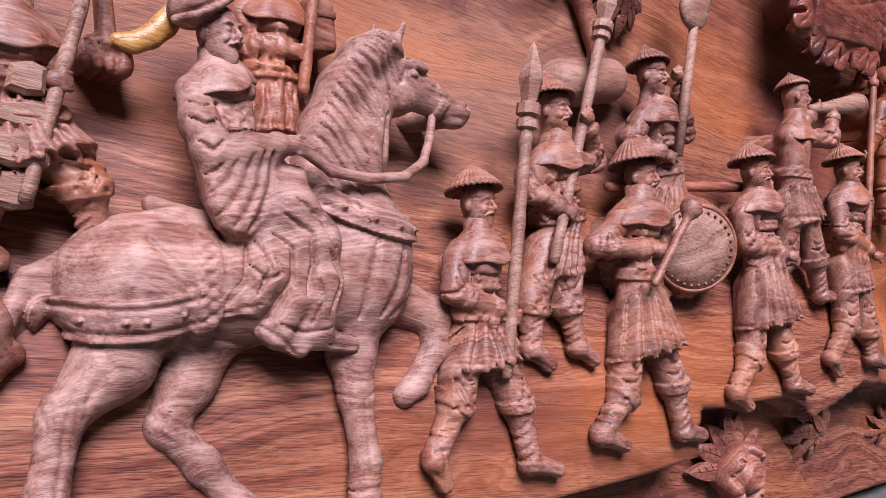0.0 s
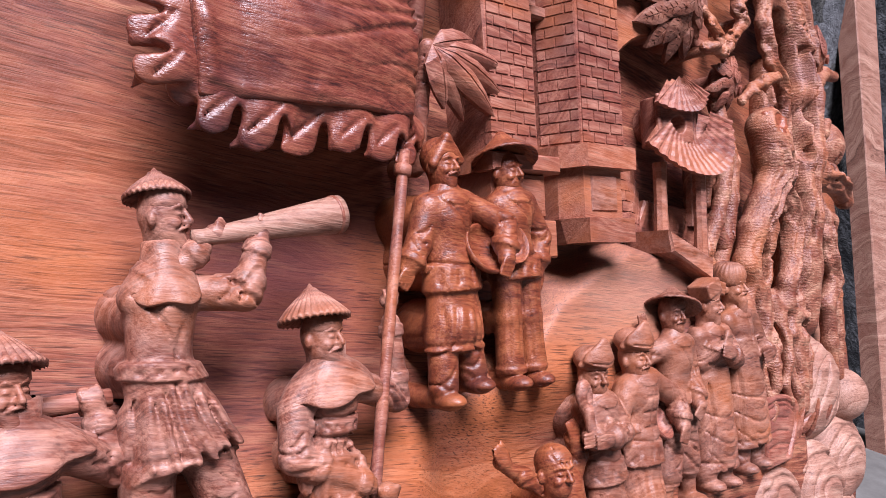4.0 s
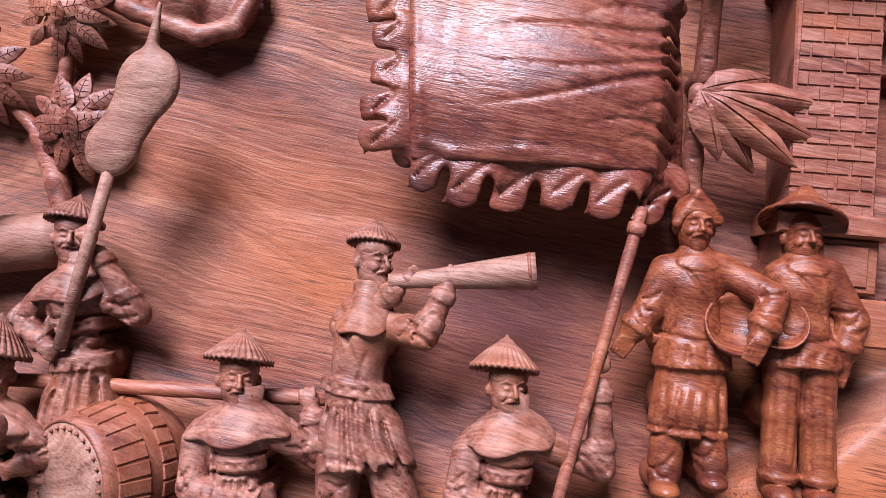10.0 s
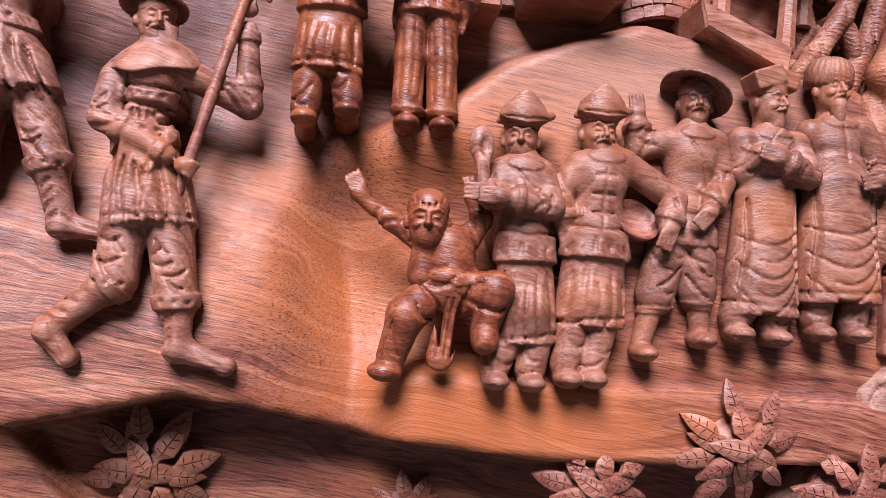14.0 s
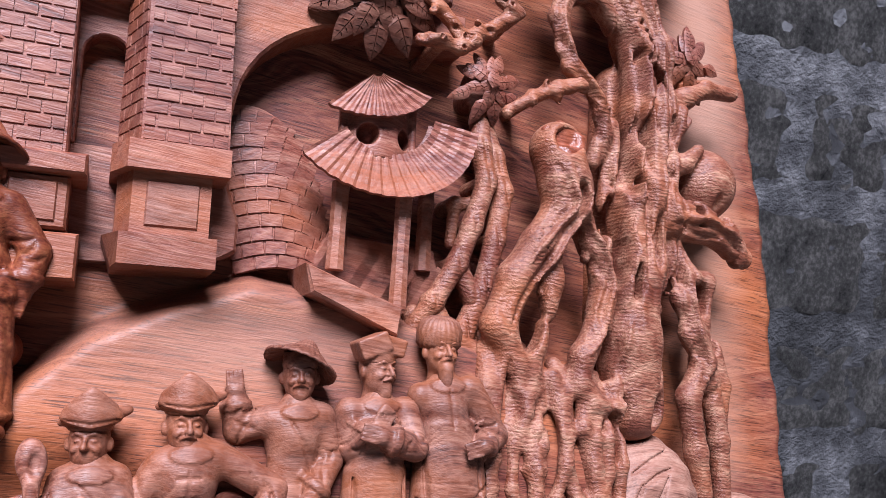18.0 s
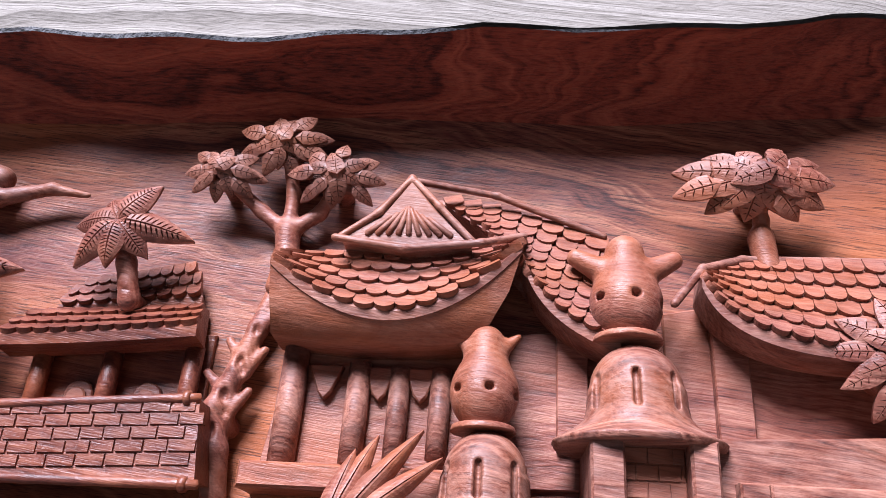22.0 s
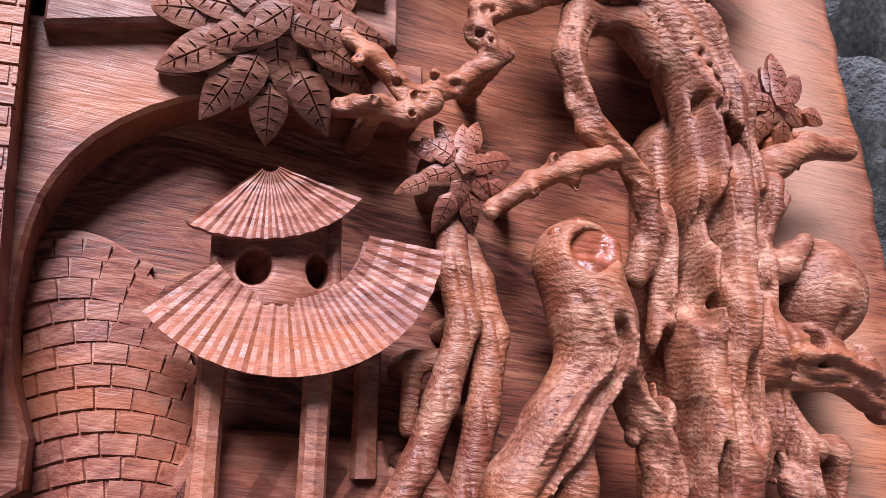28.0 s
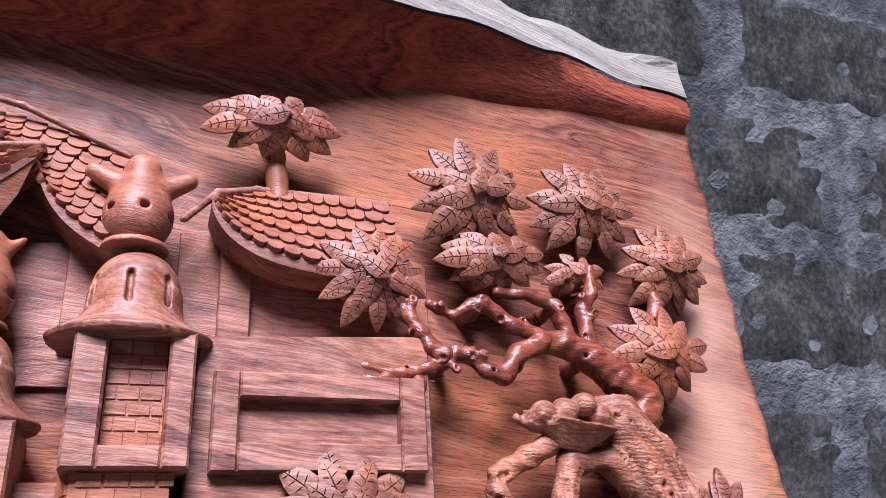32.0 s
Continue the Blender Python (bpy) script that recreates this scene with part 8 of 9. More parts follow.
# the curved brick ramp inside the arch
ramp = thing("carved_ramp", (1.07, 1.43, 0.0), "reddish carved brick ramp curving up under the arch", "ramp")
def ramp_edge(z):
    s = np.clip((z - 1.430) / 0.108, 0, 1)
    return 1.040 - 0.010 * math.sin(math.pi * s) - 0.014 * float(smooth(0.55, 0.8, s)), 1.104 - 0.010 * s - 0.030 * s ** 3
def ramp_point(u, z):
    a, b = ramp_edge(z)
    x = a + (b - a) * u
    return x, z + 0.010 * math.sin(math.pi * (0.15 + 0.8 * u)) , 0.002 + (0.002 + 0.015 * math.sin(math.pi * (0.08 + 0.84 * u))) * (1 - 0.9 * float(np.clip((z - 1.43) / 0.105, 0, 1)) ** 2)
v, f = [], []
NU, NZ = 14, 16
for i in range(NZ + 1):
    for k_ in range(NU + 1):
        x, z, d = ramp_point(k_ / NU, 1.425 + 0.108 * i / NZ)
        v.append(vec(x, z, d))
for i in range(NZ):
    for k_ in range(NU):
        p = i * (NU + 1) + k_
        f.append((p, p + 1, p + NU + 2, p + NU + 1))
ramp_body = part("ramp_body", v, f, RED, ramp)
rg = random.Random(31)
for r in range(12):
    z = 1.428 + 0.0088 * r
    n_ = 5
    for k_ in range(n_ + (r % 2)):
        u0, u1 = max(0.0, (k_ - 0.5 * (r % 2)) / n_), min(1.0, (k_ + 1 - 0.5 * (r % 2)) / n_)
        p0, p1 = vec(*ramp_point(u0 + 0.007, z)), vec(*ramp_point(u1 - 0.007, z))
        mid = ramp_point(0.5 * (u0 + u1), z)
        X = p1 - p0
        Zv = Vector((0, 0, 1)) - X.normalized() * X.normalized().z
        Yv = Zv.cross(X).normalized()
        if Yv.y < 0:
            Yv = -Yv
        q = Matrix((X, Yv * 0.006, Zv.normalized() * 0.0080)).transposed().to_4x4()
        piece("brick", BRICK, ramp_body, Matrix.Translation(vec(*mid) - Yv * rg.uniform(0.0010, 0.0015)) @ q)

# the thatched hut on posts
hut = thing("carved_hut", (1.12, 1.405, 0.02), "pale carved two-tiered hut with ribbed fan roof on posts", "hut")
def fan_roof(name, c, r0, r1, a0, a1, n, d_in, d_out, ends, label):
    """A ribbed roof spread like a fan: rays from radius r0 to r1 about c, its rim lowest at the ends."""
    v, f, m = [], [], 6
    k_n = 4 * n
    for i in range(k_n + 1):
        t = i / k_n
        a = radians(a0 + (a1 - a0) * t)
        rib = 0.0016 * (1 if i % 4 in (1, 2) else 0)
        bow = math.sin(math.pi * t)
        ro = r1[0] * (1 - t) * (1 - t) + 2 * t * (1 - t) * r1[1] + t * t * r1[2]
        for j_ in range(m + 1):
            s_ = j_ / m
            r = r0 + (ro - r0) * s_
            step = 0.0007 * (j_ % 2)
            d = d_in + (d_out - d_in) * s_ ** 1.3 * bow + ends * s_ * (1 - bow) * (t - 0.5) - rib * (0.4 + 0.6 * s_) - step
            v.append(vec(c[0] + r * math.cos(a), c[1] + r * math.sin(a), d))
        v.append(vec(c[0] + (ro - 0.001) * math.cos(a), c[1] + (ro - 0.001) * math.sin(a) - 0.001, d - 0.0045))
        v.append(vec(c[0] + r0 * math.cos(a), c[1] + r0 * math.sin(a), d_in - 0.012))
    w = m + 3
    for i in range(k_n):
        for j_ in range(w - 1):
            p = i * w + j_
            f.append((p, p + 1, p + w + 1, p + w))
    return part(name, v, f, RED, hut, label, smooth=False)


fan_roof("top_roof", (1.1195, 1.567), 0.004, (0.041, 0.027, 0.040), 220, 341, 11, 0.044, 0.054, 0.006, "pale ribbed top roof")
fan_roof("lower_roof", (1.128, 1.545), 0.034, (0.067, 0.065, 0.066), 215, 350, 17, 0.044, 0.062, 0.006, "pale ribbed fan-shaped lower roof")
cl = Clay(1.085, 1.165, -0.008, 0.06, 1.505, 1.552, 0.0010)
cl.cone((1.125, 1.508, 0.024), (1.125, 1.548, 0.024), 0.0245, 0.0245, k=0.001, sd=0.85)
for x, d in ((1.115, 0.043), (1.141, 0.040)):
    cl.egg((x, 1.5235, d), (0.0068 if x < 1.13 else 0.0052, 0.0072, 0.022), k=0.001, cut=True)
for x, d in ((1.101, 0.032), (1.130, 0.0405), (1.149, 0.034)):
    cl.rod((x, 1.508, d), (x, 1.548, d), 0.0026, k=0.001)
cl.rod((1.125, 1.53, 0.02), (1.125, 1.53, -0.006), 0.014, 0.016, k=0.002)
part("lantern", *cl.mesh(), RED, hut, "reddish drum wall with round windows")
for x, z0, z1, d in ((1.100, 1.434, 1.492, 0.030), (1.139, 1.410, 1.488, 0.042), (1.166, 1.44, 1.50, 0.016)):
    part("post", *lathe([(0.0005, z1 - z0), (0.0060, z1 - z0), (0.0056, 0.5 * (z1 - z0)), (0.0062, 0.0), (0.0005, -0.0005)], 8, turned(x, z0, d, 2, 0)), DUSTY, hut, smooth=False)
part("plinth", *slab([(1.080, 1.416), (1.136, 1.392), (1.139, 1.410), (1.076, 1.434)], 0.0, 0.054, 0.002), DUSTY, hut, smooth=False)
deck = part("deck", *slab([(1.080, 1.430), (1.140, 1.406), (1.185, 1.415), (1.175, 1.455), (1.10, 1.462)], -0.006, 0.016, 0.002), RED, hut, smooth=False)
board_m = block_mesh("deck_board", RED, 0.15)
for i in range(7):
    piece("deck_board", board_m, deck, Matrix.Translation(vec(1.10 + 0.012 * i, 1.443 - 0.003 * i, 0.016)) @ Matrix.Rotation(radians(30), 4, "Y") @ Matrix.Diagonal((0.009, 0.004, 0.040, 1)))


def qcurve(a, b, c, t):
    return tuple((1 - t) ** 2 * p + 2 * t * (1 - t) * q + t * t * r for p, q, r in zip(a, b, c))


def roof(parent, top, bottom, d_top, d_bot, rows_n, cols, thick=0.012, fascia=0.006, mat=None, tile=None):
    """A sagging tiled roof plane between two curves of three points each."""
    n_ = 24
    v, f = [], []
    for i in range(n_ + 1):
        t = i / n_
        a, b = qcurve(*top, t), qcurve(*bottom, t)
        v += [vec(a[0], a[1], d_top), vec(b[0], b[1], d_bot), vec(b[0], b[1] - fascia, d_bot - 0.001), vec(b[0], b[1] - fascia - 0.002, d_bot - thick - 0.006), vec(a[0], a[1], d_top - thick)]
    for i in range(n_):
        for k_ in range(4):
            p = i * 5 + k_
            f.append((p + 5, p + 6, p + 1, p))
    f = [q[::-1] for q in f]
    f += [(0, 1, 2, 3, 4), tuple(n_ * 5 + k_ for k_ in (4, 3, 2, 1, 0))]
    slab_ = part("roof_slab", v, f, mat or DUSTY, parent, smooth=False)
    rg = random.Random(len(ANCHOR))
    for r in range(rows_n):
        s0, s1 = r / rows_n, (r + 1.0) / rows_n
        for c in range(cols + (r % 2)):
            t = min(0.985, max(0.015, (c + 0.5 - 0.5 * (r % 2)) / cols))
            a, b = qcurve(*top, t), qcurve(*bottom, t)
            A, B = vec(a[0], a[1], d_top), vec(b[0], b[1], d_bot)
            hi, lo = A.lerp(B, s0), A.lerp(B, min(1.0, s1 + 0.10 / rows_n))
            t2 = min(1.0, t + 0.5 / cols)
            t1 = max(0.0, t - 0.5 / cols)
            w1, w2 = qcurve(*top, t1), qcurve(*top, t2)
            u1, u2 = qcurve(*bottom, t1), qcurve(*bottom, t2)
            s = 0.5 * (s0 + s1)
            X = vec(w2[0], w2[1], d_top).lerp(vec(u2[0], u2[1], d_bot), s) - vec(w1[0], w1[1], d_top).lerp(vec(u1[0], u1[1], d_bot), s)
            Zv = hi - lo
            Yv = Zv.cross(X).normalized()
            if Yv.y < 0:
                Yv = -Yv
            q = Matrix((X * 0.97, Yv * 0.0075, Zv)).transposed().to_4x4()
            piece("roof_tile", tile or SHINGLE, slab_, Matrix.Translation(lo - Yv * rg.uniform(0.0006, 0.0012)) @ q)


def ridge(parent, pts, r, name="ridge"):
    xs, zs = [p[0] for p in pts], [p[1] for p in pts]
    cl = Clay(min(xs) - 0.01, max(xs) + 0.01, min(p[2] for p in pts) - 0.012, max(p[2] for p in pts) + 0.012, min(zs) - 0.01, max(zs) + 0.01, 0.0012)
    cl.path(pts, r, k=0.002)
    part(name, *cl.mesh(), DUSTY, parent)


hall = thing("carved_hall", (0.86, 1.70, 0.0), "reddish carved hall with swept scalloped roofs and columns", "hall")
part("hall_wall", *slab([(0.788, 1.700), (1.0, 1.705), (1.0, 1.800), (0.905, 1.790), (0.80, 1.786)], -0.012, 0.004, 0.001), RED, hall, smooth=False)
part("side_wall", *slab([(1.02, 1.715), (1.19, 1.73), (1.19, 1.80), (1.045, 1.815), (1.02, 1.81)], -0.012, 0.003, 0.001), RED, hall, smooth=False)
part("side_pier", *slab([(1.046, 1.725), (1.066, 1.727), (1.066, 1.800), (1.046, 1.808)], -0.012, 0.010, 0.001), RED, hall, smooth=False)
part("side_pier", *slab([(0.957, 1.725), (0.975, 1.725), (0.975, 1.800), (0.957, 1.800)], -0.012, 0.010, 0.001), RED, hall, smooth=False)
roof(hall, ((0.793, 1.833), (0.865, 1.836), (0.938, 1.846)), ((0.790, 1.822), (0.868, 1.752), (0.935, 1.834)), 0.024, 0.045, 5, 12, thick=0.02, fascia=0.005)
v, f = [], []
for i in range(19):
    t = i / 18
    b = qcurve((0.790, 1.817), (0.868, 1.747), (0.935, 1.829), t)
    e = (0.793 + 0.12 * t, 1.779 - 0.004 * math.sin(math.pi * t))
    v += [vec(b[0], b[1], 0.043), vec(b[0] * 0.7 + e[0] * 0.3, b[1] * 0.55 + min(e[1], b[1]) * 0.45, 0.039), vec(e[0], min(e[1], b[1] - 0.003), 0.032), vec(e[0], min(e[1], b[1] - 0.003) - 0.001, 0.004)]
for i in range(18):
    for k_ in (0, 1, 2):
        p = i * 4 + k_
        f.append((p, p + 1, p + 5, p + 4))
part("eave", v, f, RED, hall, "broad chamfered eaves board")
part("gable", *slab([(0.829, 1.836), (0.868, 1.829), (0.906, 1.834), (0.885, 1.858), (0.868, 1.877), (0.850, 1.852)], 0.0, 0.042, 0.003), DUSTY, hall, "pale ribbed gable", smooth=False)
for i in range(9):
    t = (i + 0.5) / 9
    a, b = (0.862 + 0.012 * t, 1.855), (0.840 + 0.058 * t, 1.838)
    cl_v, cl_f = lathe([(0.0003, 0.020), (0.0016, 0.019), (0.0020, 0.001), (0.0003, 0.0)], 6, Matrix.Translation(vec(b[0], b[1], 0.042)) @ (vec(a[0], a[1], 0.042) - vec(b[0], b[1], 0.042)).to_track_quat("Z", "Y").to_matrix().to_4x4())
    part("gable_rib", cl_v, cl_f, DUSTY, hall)
ridge(hall, [(0.829, 1.837, 0.042), (0.850, 1.853, 0.042), (0.868, 1.878, 0.040), (0.886, 1.858, 0.042), (0.907, 1.835, 0.042)], 0.0022)
ridge(hall, [(0.826, 1.835, 0.044), (0.868, 1.828, 0.046), (0.912, 1.834, 0.044), (0.936, 1.842, 0.038)], 0.0024)
ridge(hall, [(0.868, 1.880, 0.034), (0.92, 1.876, 0.024), (0.985, 1.853, 0.018)], 0.0022)
roof(hall, ((0.880, 1.877), (0.93, 1.873), (0.985, 1.850)), ((0.936, 1.832), (0.945, 1.795), (0.990, 1.780)), 0.016, 0.036, 7, 8, thick=0.02)
roof(hall, ((1.042, 1.832), (1.085, 1.845), (1.158, 1.842)), ((1.036, 1.820), (1.050, 1.772), (1.162, 1.782)), 0.016, 0.038, 6, 12, thick=0.02)
ridge(hall, [(1.020, 1.803, 0.038), (1.040, 1.830, 0.026), (1.066, 1.841, 0.016), (1.158, 1.843, 0.014)], 0.0026)
for x, z0, z1, r in ((0.803, 1.708, 1.778, 0.0078), (0.842, 1.712, 1.770, 0.0068), (0.866, 1.714, 1.768, 0.0060), (0.890, 1.716, 1.768, 0.0060)):
    part("column", *lathe([(0.0005, z1 - z0), (r, z1 - z0), (r * 1.04, 0.5 * (z1 - z0)), (r, 0.0), (0.0005, -0.0005)], 14, turned(x, z0, 0.008, 1, 0)), DUSTY, hall)
for x in (0.823, 0.855, 0.879):
    part("bracket", *slab([(x - 0.010, 1.768), (x - 0.004, 1.752), (x, 1.748), (x + 0.004, 1.752), (x + 0.010, 1.768)], 0.0, 0.010, 0.001), RED, hall, smooth=False)
part("terrace", *slab([(0.786, 1.694), (0.835, 1.694), (0.850, 1.682), (0.90, 1.690), (0.90, 1.708), (0.786, 1.708)], -0.012, 0.030, 0.002), RED, hall, smooth=False)

# the boathouse
bh = thing("carved_boathouse", (0.69, 1.69, 0.0), "dark red carved boathouse with tiled roof and long brick wall", "boathouse")
part("house_wall", *slab(rect(0.640, 1.725, 0.752, 1.785), -0.014, 0.006, 0.001), MAROON, bh, smooth=False)
roof(bh, ((0.640, 1.792), (0.70, 1.796), (0.744, 1.800)), ((0.632, 1.771), (0.69, 1.774), (0.750, 1.781)), 0.016, 0.034, 3, 12, thick=0.012, mat=MAROON, tile=SHINGLE_DARK)
roof(bh, ((0.667, 1.818), (0.70, 1.826), (0.729, 1.832)), ((0.652, 1.796), (0.70, 1.801), (0.742, 1.806)), 0.006, 0.015, 3, 9, thick=0.01, mat=MAROON, tile=SHINGLE_DARK)
v = [vec(x, z, d) for x, z, d in ((0.622, 1.692, 0.040), (0.768, 1.694, 0.040), (0.762, 1.737, 0.038), (0.628, 1.727, 0.038), (0.622, 1.692, -0.01), (0.768, 1.694, -0.01), (0.762, 1.737, -0.01), (0.628, 1.727, -0.01))]
low_wall = part("low_wall", v, [(0, 1, 2, 3), (1, 5, 6, 2), (5, 4, 7, 6), (4, 0, 3, 7), (3, 2, 6, 7), (4, 5, 1, 0)], MAROON, bh, smooth=False)
rg = random.Random(41)
for r in range(5):
    x = 0.627 - (0.007 if r % 2 else 0)
    z = 1.6975 + 0.0072 * r
    while x < 0.758:
        w = rg.uniform(0.013, 0.017)
        piece("brick", BRICK_DARK, low_wall, Matrix.Translation(vec(x + w / 2, z + 0.06 * (x - 0.63), 0.0388 - 0.0004 * r + rg.uniform(0.0018, 0.0024))) @ Matrix.Rotation(radians(-2), 4, "Y") @ Matrix.Diagonal((w - 0.001, 0.005, 0.0062, 1)))
        x += w
pole("coping", (0.626, 1.728, 0.038), (0.762, 1.738, 0.038), 0.0028, MAROON, "dark carved wall coping", "coping")
pole("coping", (0.619, 1.690, 0.038), (0.770, 1.692, 0.040), 0.0028, MAROON, "dark carved wall footing", "footing")
for x in (0.652, 0.695, 0.744):
    part("column", *lathe([(0.0005, 0.048), (0.0056, 0.047), (0.0056, 0.0), (0.0005, -0.0005)], 12, turned(x, 1.727, 0.014)), MAROON, bh)
for x in (0.676, 0.718):
    o = [(x - 0.009, 1.728), (x + 0.009, 1.728), (x + 0.009, 1.744)] + [(x + 0.009 * math.cos(a), 1.744 + 0.009 * math.sin(a)) for a in np.linspace(0.2, math.pi - 0.2, 7)] + [(x - 0.009, 1.744)]
    part("door_arch", *slab(o, 0.0, 0.0095, 0.0008), MAROON, bh, smooth=False)
    o = [(0.7 * (p[0] - x) + x, 0.8 * (p[1] - 1.728) + 1.728) for p in o]
    part("door_panel", *slab(o, 0.0, 0.0120, 0.0008), DUSTY, bh, smooth=False)
cl = Clay(0.555, 0.645, -0.012, 0.06, 1.685, 1.765, 0.0014)
cl.box((0.609, 1.730, 0.012), (0.016, 0.026, 0.024), roll=-16, rd=0.008, yaw=18, k=0.002)
cl.box((0.582, 1.712, 0.012), (0.021, 0.016, 0.026), roll=16, rd=0.008, yaw=-20, k=0.002)
cl.box((0.608, 1.704, 0.010), (0.022, 0.013, 0.024), roll=-8, rd=0.007, k=0.002)
for pts in ([(0.566, 1.722), (0.584, 1.714), (0.598, 1.716)], [(0.598, 1.750), (0.606, 1.738), (0.618, 1.736)], [(0.570, 1.706), (0.588, 1.702)], [(0.606, 1.728), (0.612, 1.712)]):
    cl.groove(pts, 0.0022, 0.0022)
cl.worn(0.0006, 0.016, 2)
v, f = cl.mesh()
carved("carved_boulder", (0.59, 1.695, 0.015), v, f, DUSTY, "pale carved boulders beside the boathouse", "boulder")

# moored raft with slats, cloud scrolls, boat
lat = thing("carved_bridge", (0.745, 1.62, 0.0), "dark carved plank footbridge with slatted rails", "footbridge")
part("deck", *slab([(0.722, 1.650), (0.757, 1.616), (0.786, 1.638), (0.758, 1.674)], -0.014, 0.0045, 0.001), RED, lat, smooth=False)
part("rail", *slab([(0.699, 1.634), (0.704, 1.627), (0.762, 1.669), (0.757, 1.677)], -0.014, 0.016, 0.001), RED, lat, smooth=False)
part("rail", *slab([(0.745, 1.622), (0.750, 1.615), (0.786, 1.636), (0.781, 1.643)], -0.014, 0.016, 0.001), RED, lat, smooth=False)
for i in range(6):
    x, z = 0.726 + 0.0065 * i, 1.6525 + 0.0048 * i
    part("slat", *slab([(x, z), (x + 0.034, z - 0.034), (x + 0.0385, z - 0.031), (x + 0.0045, z + 0.003)], -0.010, 0.0072, 0.0008), RED, lat, smooth=False)
for i in range(9):
    x, z = 0.7035 + 0.0062 * i, 1.6325 + 0.0045 * i
    part("rung", *slab([(x, z - 0.001), (x + 0.002, z - 0.002), (x + 0.0045, z + 0.005), (x + 0.0025, z + 0.006)], 0.012, 0.0185, 0.0005), RED, lat, smooth=False)
cl = Clay(0.49, 0.665, -0.018, 0.05, 1.85, 1.905, 0.0014)
cl.path([(0.495, 1.883, 0.012), (0.54, 1.889, 0.014), (0.575, 1.892, 0.014), (0.588, 1.886, 0.014), (0.576, 1.877, 0.014), (0.560, 1.870, 0.014)], 0.0085, 0.0070, k=0.003)
cl.path([(0.560, 1.868, 0.016), (0.590, 1.870, 0.016), (0.625, 1.879, 0.014), (0.648, 1.877, 0.010)], 0.0082, 0.0020, k=0.003)
cl.rod((0.56, 1.88, 0.01), (0.56, 1.88, -0.014), 0.010, 0.012, k=0.003)
cl.path([(0.50, 1.880, 0.0215), (0.55, 1.884, 0.0225), (0.575, 1.886, 0.0225)], 0.0012, k=0.002, cut=True)
v, f = cl.mesh()
carved("carved_cloud", (0.57, 1.86, 0.0), v, f, DUSTY, "pale carved scrolling cloud", "cloud")
cl = Clay(0.44, 0.60, -0.02, 0.05, 1.555, 1.65, 0.0014)
cl.path([(0.455, 1.598, 0.012), (0.50, 1.580, 0.018), (0.545, 1.566, 0.020), (0.566, 1.574, 0.018), (0.576, 1.60, 0.014), (0.57, 1.62, 0.012)], 0.0062, 0.0062, k=0.003)
cl.egg((0.535, 1.592, 0.006), (0.040, 0.024, 0.014), roll=8, k=0.004)
for i in range(7):
    cl.rod((0.505 + 0.010 * i, 1.584 + 0.004 * (i % 2), 0.020), (0.515 + 0.010 * i, 1.598, 0.021), 0.0010, k=0.0012, cut=True)
cl.rod((0.53, 1.59, 0.01), (0.53, 1.59, -0.016), 0.02, 0.024, k=0.003)
v, f = cl.mesh()
carved("carved_boat", (0.53, 1.57, 0.0), v, f, RED, "dark carved woven coracle with a smooth rim", "boat")


# ---- the great pierced tree and the rocks ----
tree = thing("great_tree", (1.33, 1.22, 0.02), "gouged pale and reddish carved tree with pierced hollow roots", "tree")
cl = Clay(1.195, 1.462, -0.012, 0.095, 1.24, 1.70, 0.0019)
T = 0.030
cl.path([(1.308, 1.690, T + 0.006), (1.328, 1.658, T + 0.008), (1.340, 1.622, T + 0.010), (1.338, 1.570, T + 0.012), (1.332, 1.510, T + 0.014), (1.328, 1.450, T + 0.010), (1.326, 1.400, T + 0.006), (1.330, 1.350, T)], 0.0190, 0.0240, k=0.008, sd=0.9)
cl.path([(1.352, 1.61, T), (1.356, 1.56, T + 0.004), (1.352, 1.50, T + 0.004)], 0.014, 0.017, k=0.006)
cl.path([(1.312, 1.56, T + 0.006), (1.308, 1.50, T + 0.006), (1.312, 1.44, T)], 0.009, 0.010, k=0.005)
cl.rod((1.335, 1.60, 0.012), (1.33, 1.40, 0.0), 0.022, 0.024, k=0.008)
# pale stem with the nest, arching into the trunk
cl.path([(1.266, 1.660, T + 0.016), (1.257, 1.634, T + 0.018), (1.261, 1.610, T + 0.018), (1.267, 1.597, T + 0.018), (1.281, 1.585, T + 0.018), (1.295, 1.569, T + 0.016), (1.299, 1.552, T + 0.012), (1.293, 1.530, T + 0.008)], 0.0082, 0.0070, k=0.003)
cl.path([(1.266, 1.657, T + 0.014), (1.294, 1.657, T + 0.012), (1.317, 1.645, T + 0.008), (1.330, 1.63, T)], 0.0085, 0.0120, k=0.005)
# stump with an open knot, splitting into two legs
cl.path([(1.256, 1.532, T + 0.016), (1.262, 1.505, T + 0.018), (1.264, 1.488, T + 0.018)], 0.0200, 0.0170, k=0.006)
cl.path([(1.262, 1.488, T + 0.016), (1.242, 1.460, T + 0.016), (1.224, 1.436, T + 0.014), (1.212, 1.404, T + 0.012), (1.226, 1.378, T + 0.010), (1.238, 1.360, T + 0.008), (1.221, 1.334, T + 0.008), (1.214, 1.30, T)], 0.0150, 0.0075, k=0.006)
cl.path([(1.252, 1.462, T + 0.012), (1.254, 1.438, T + 0.014), (1.240, 1.392, T + 0.012), (1.236, 1.365, T + 0.010)], 0.0095, 0.0080, k=0.005)
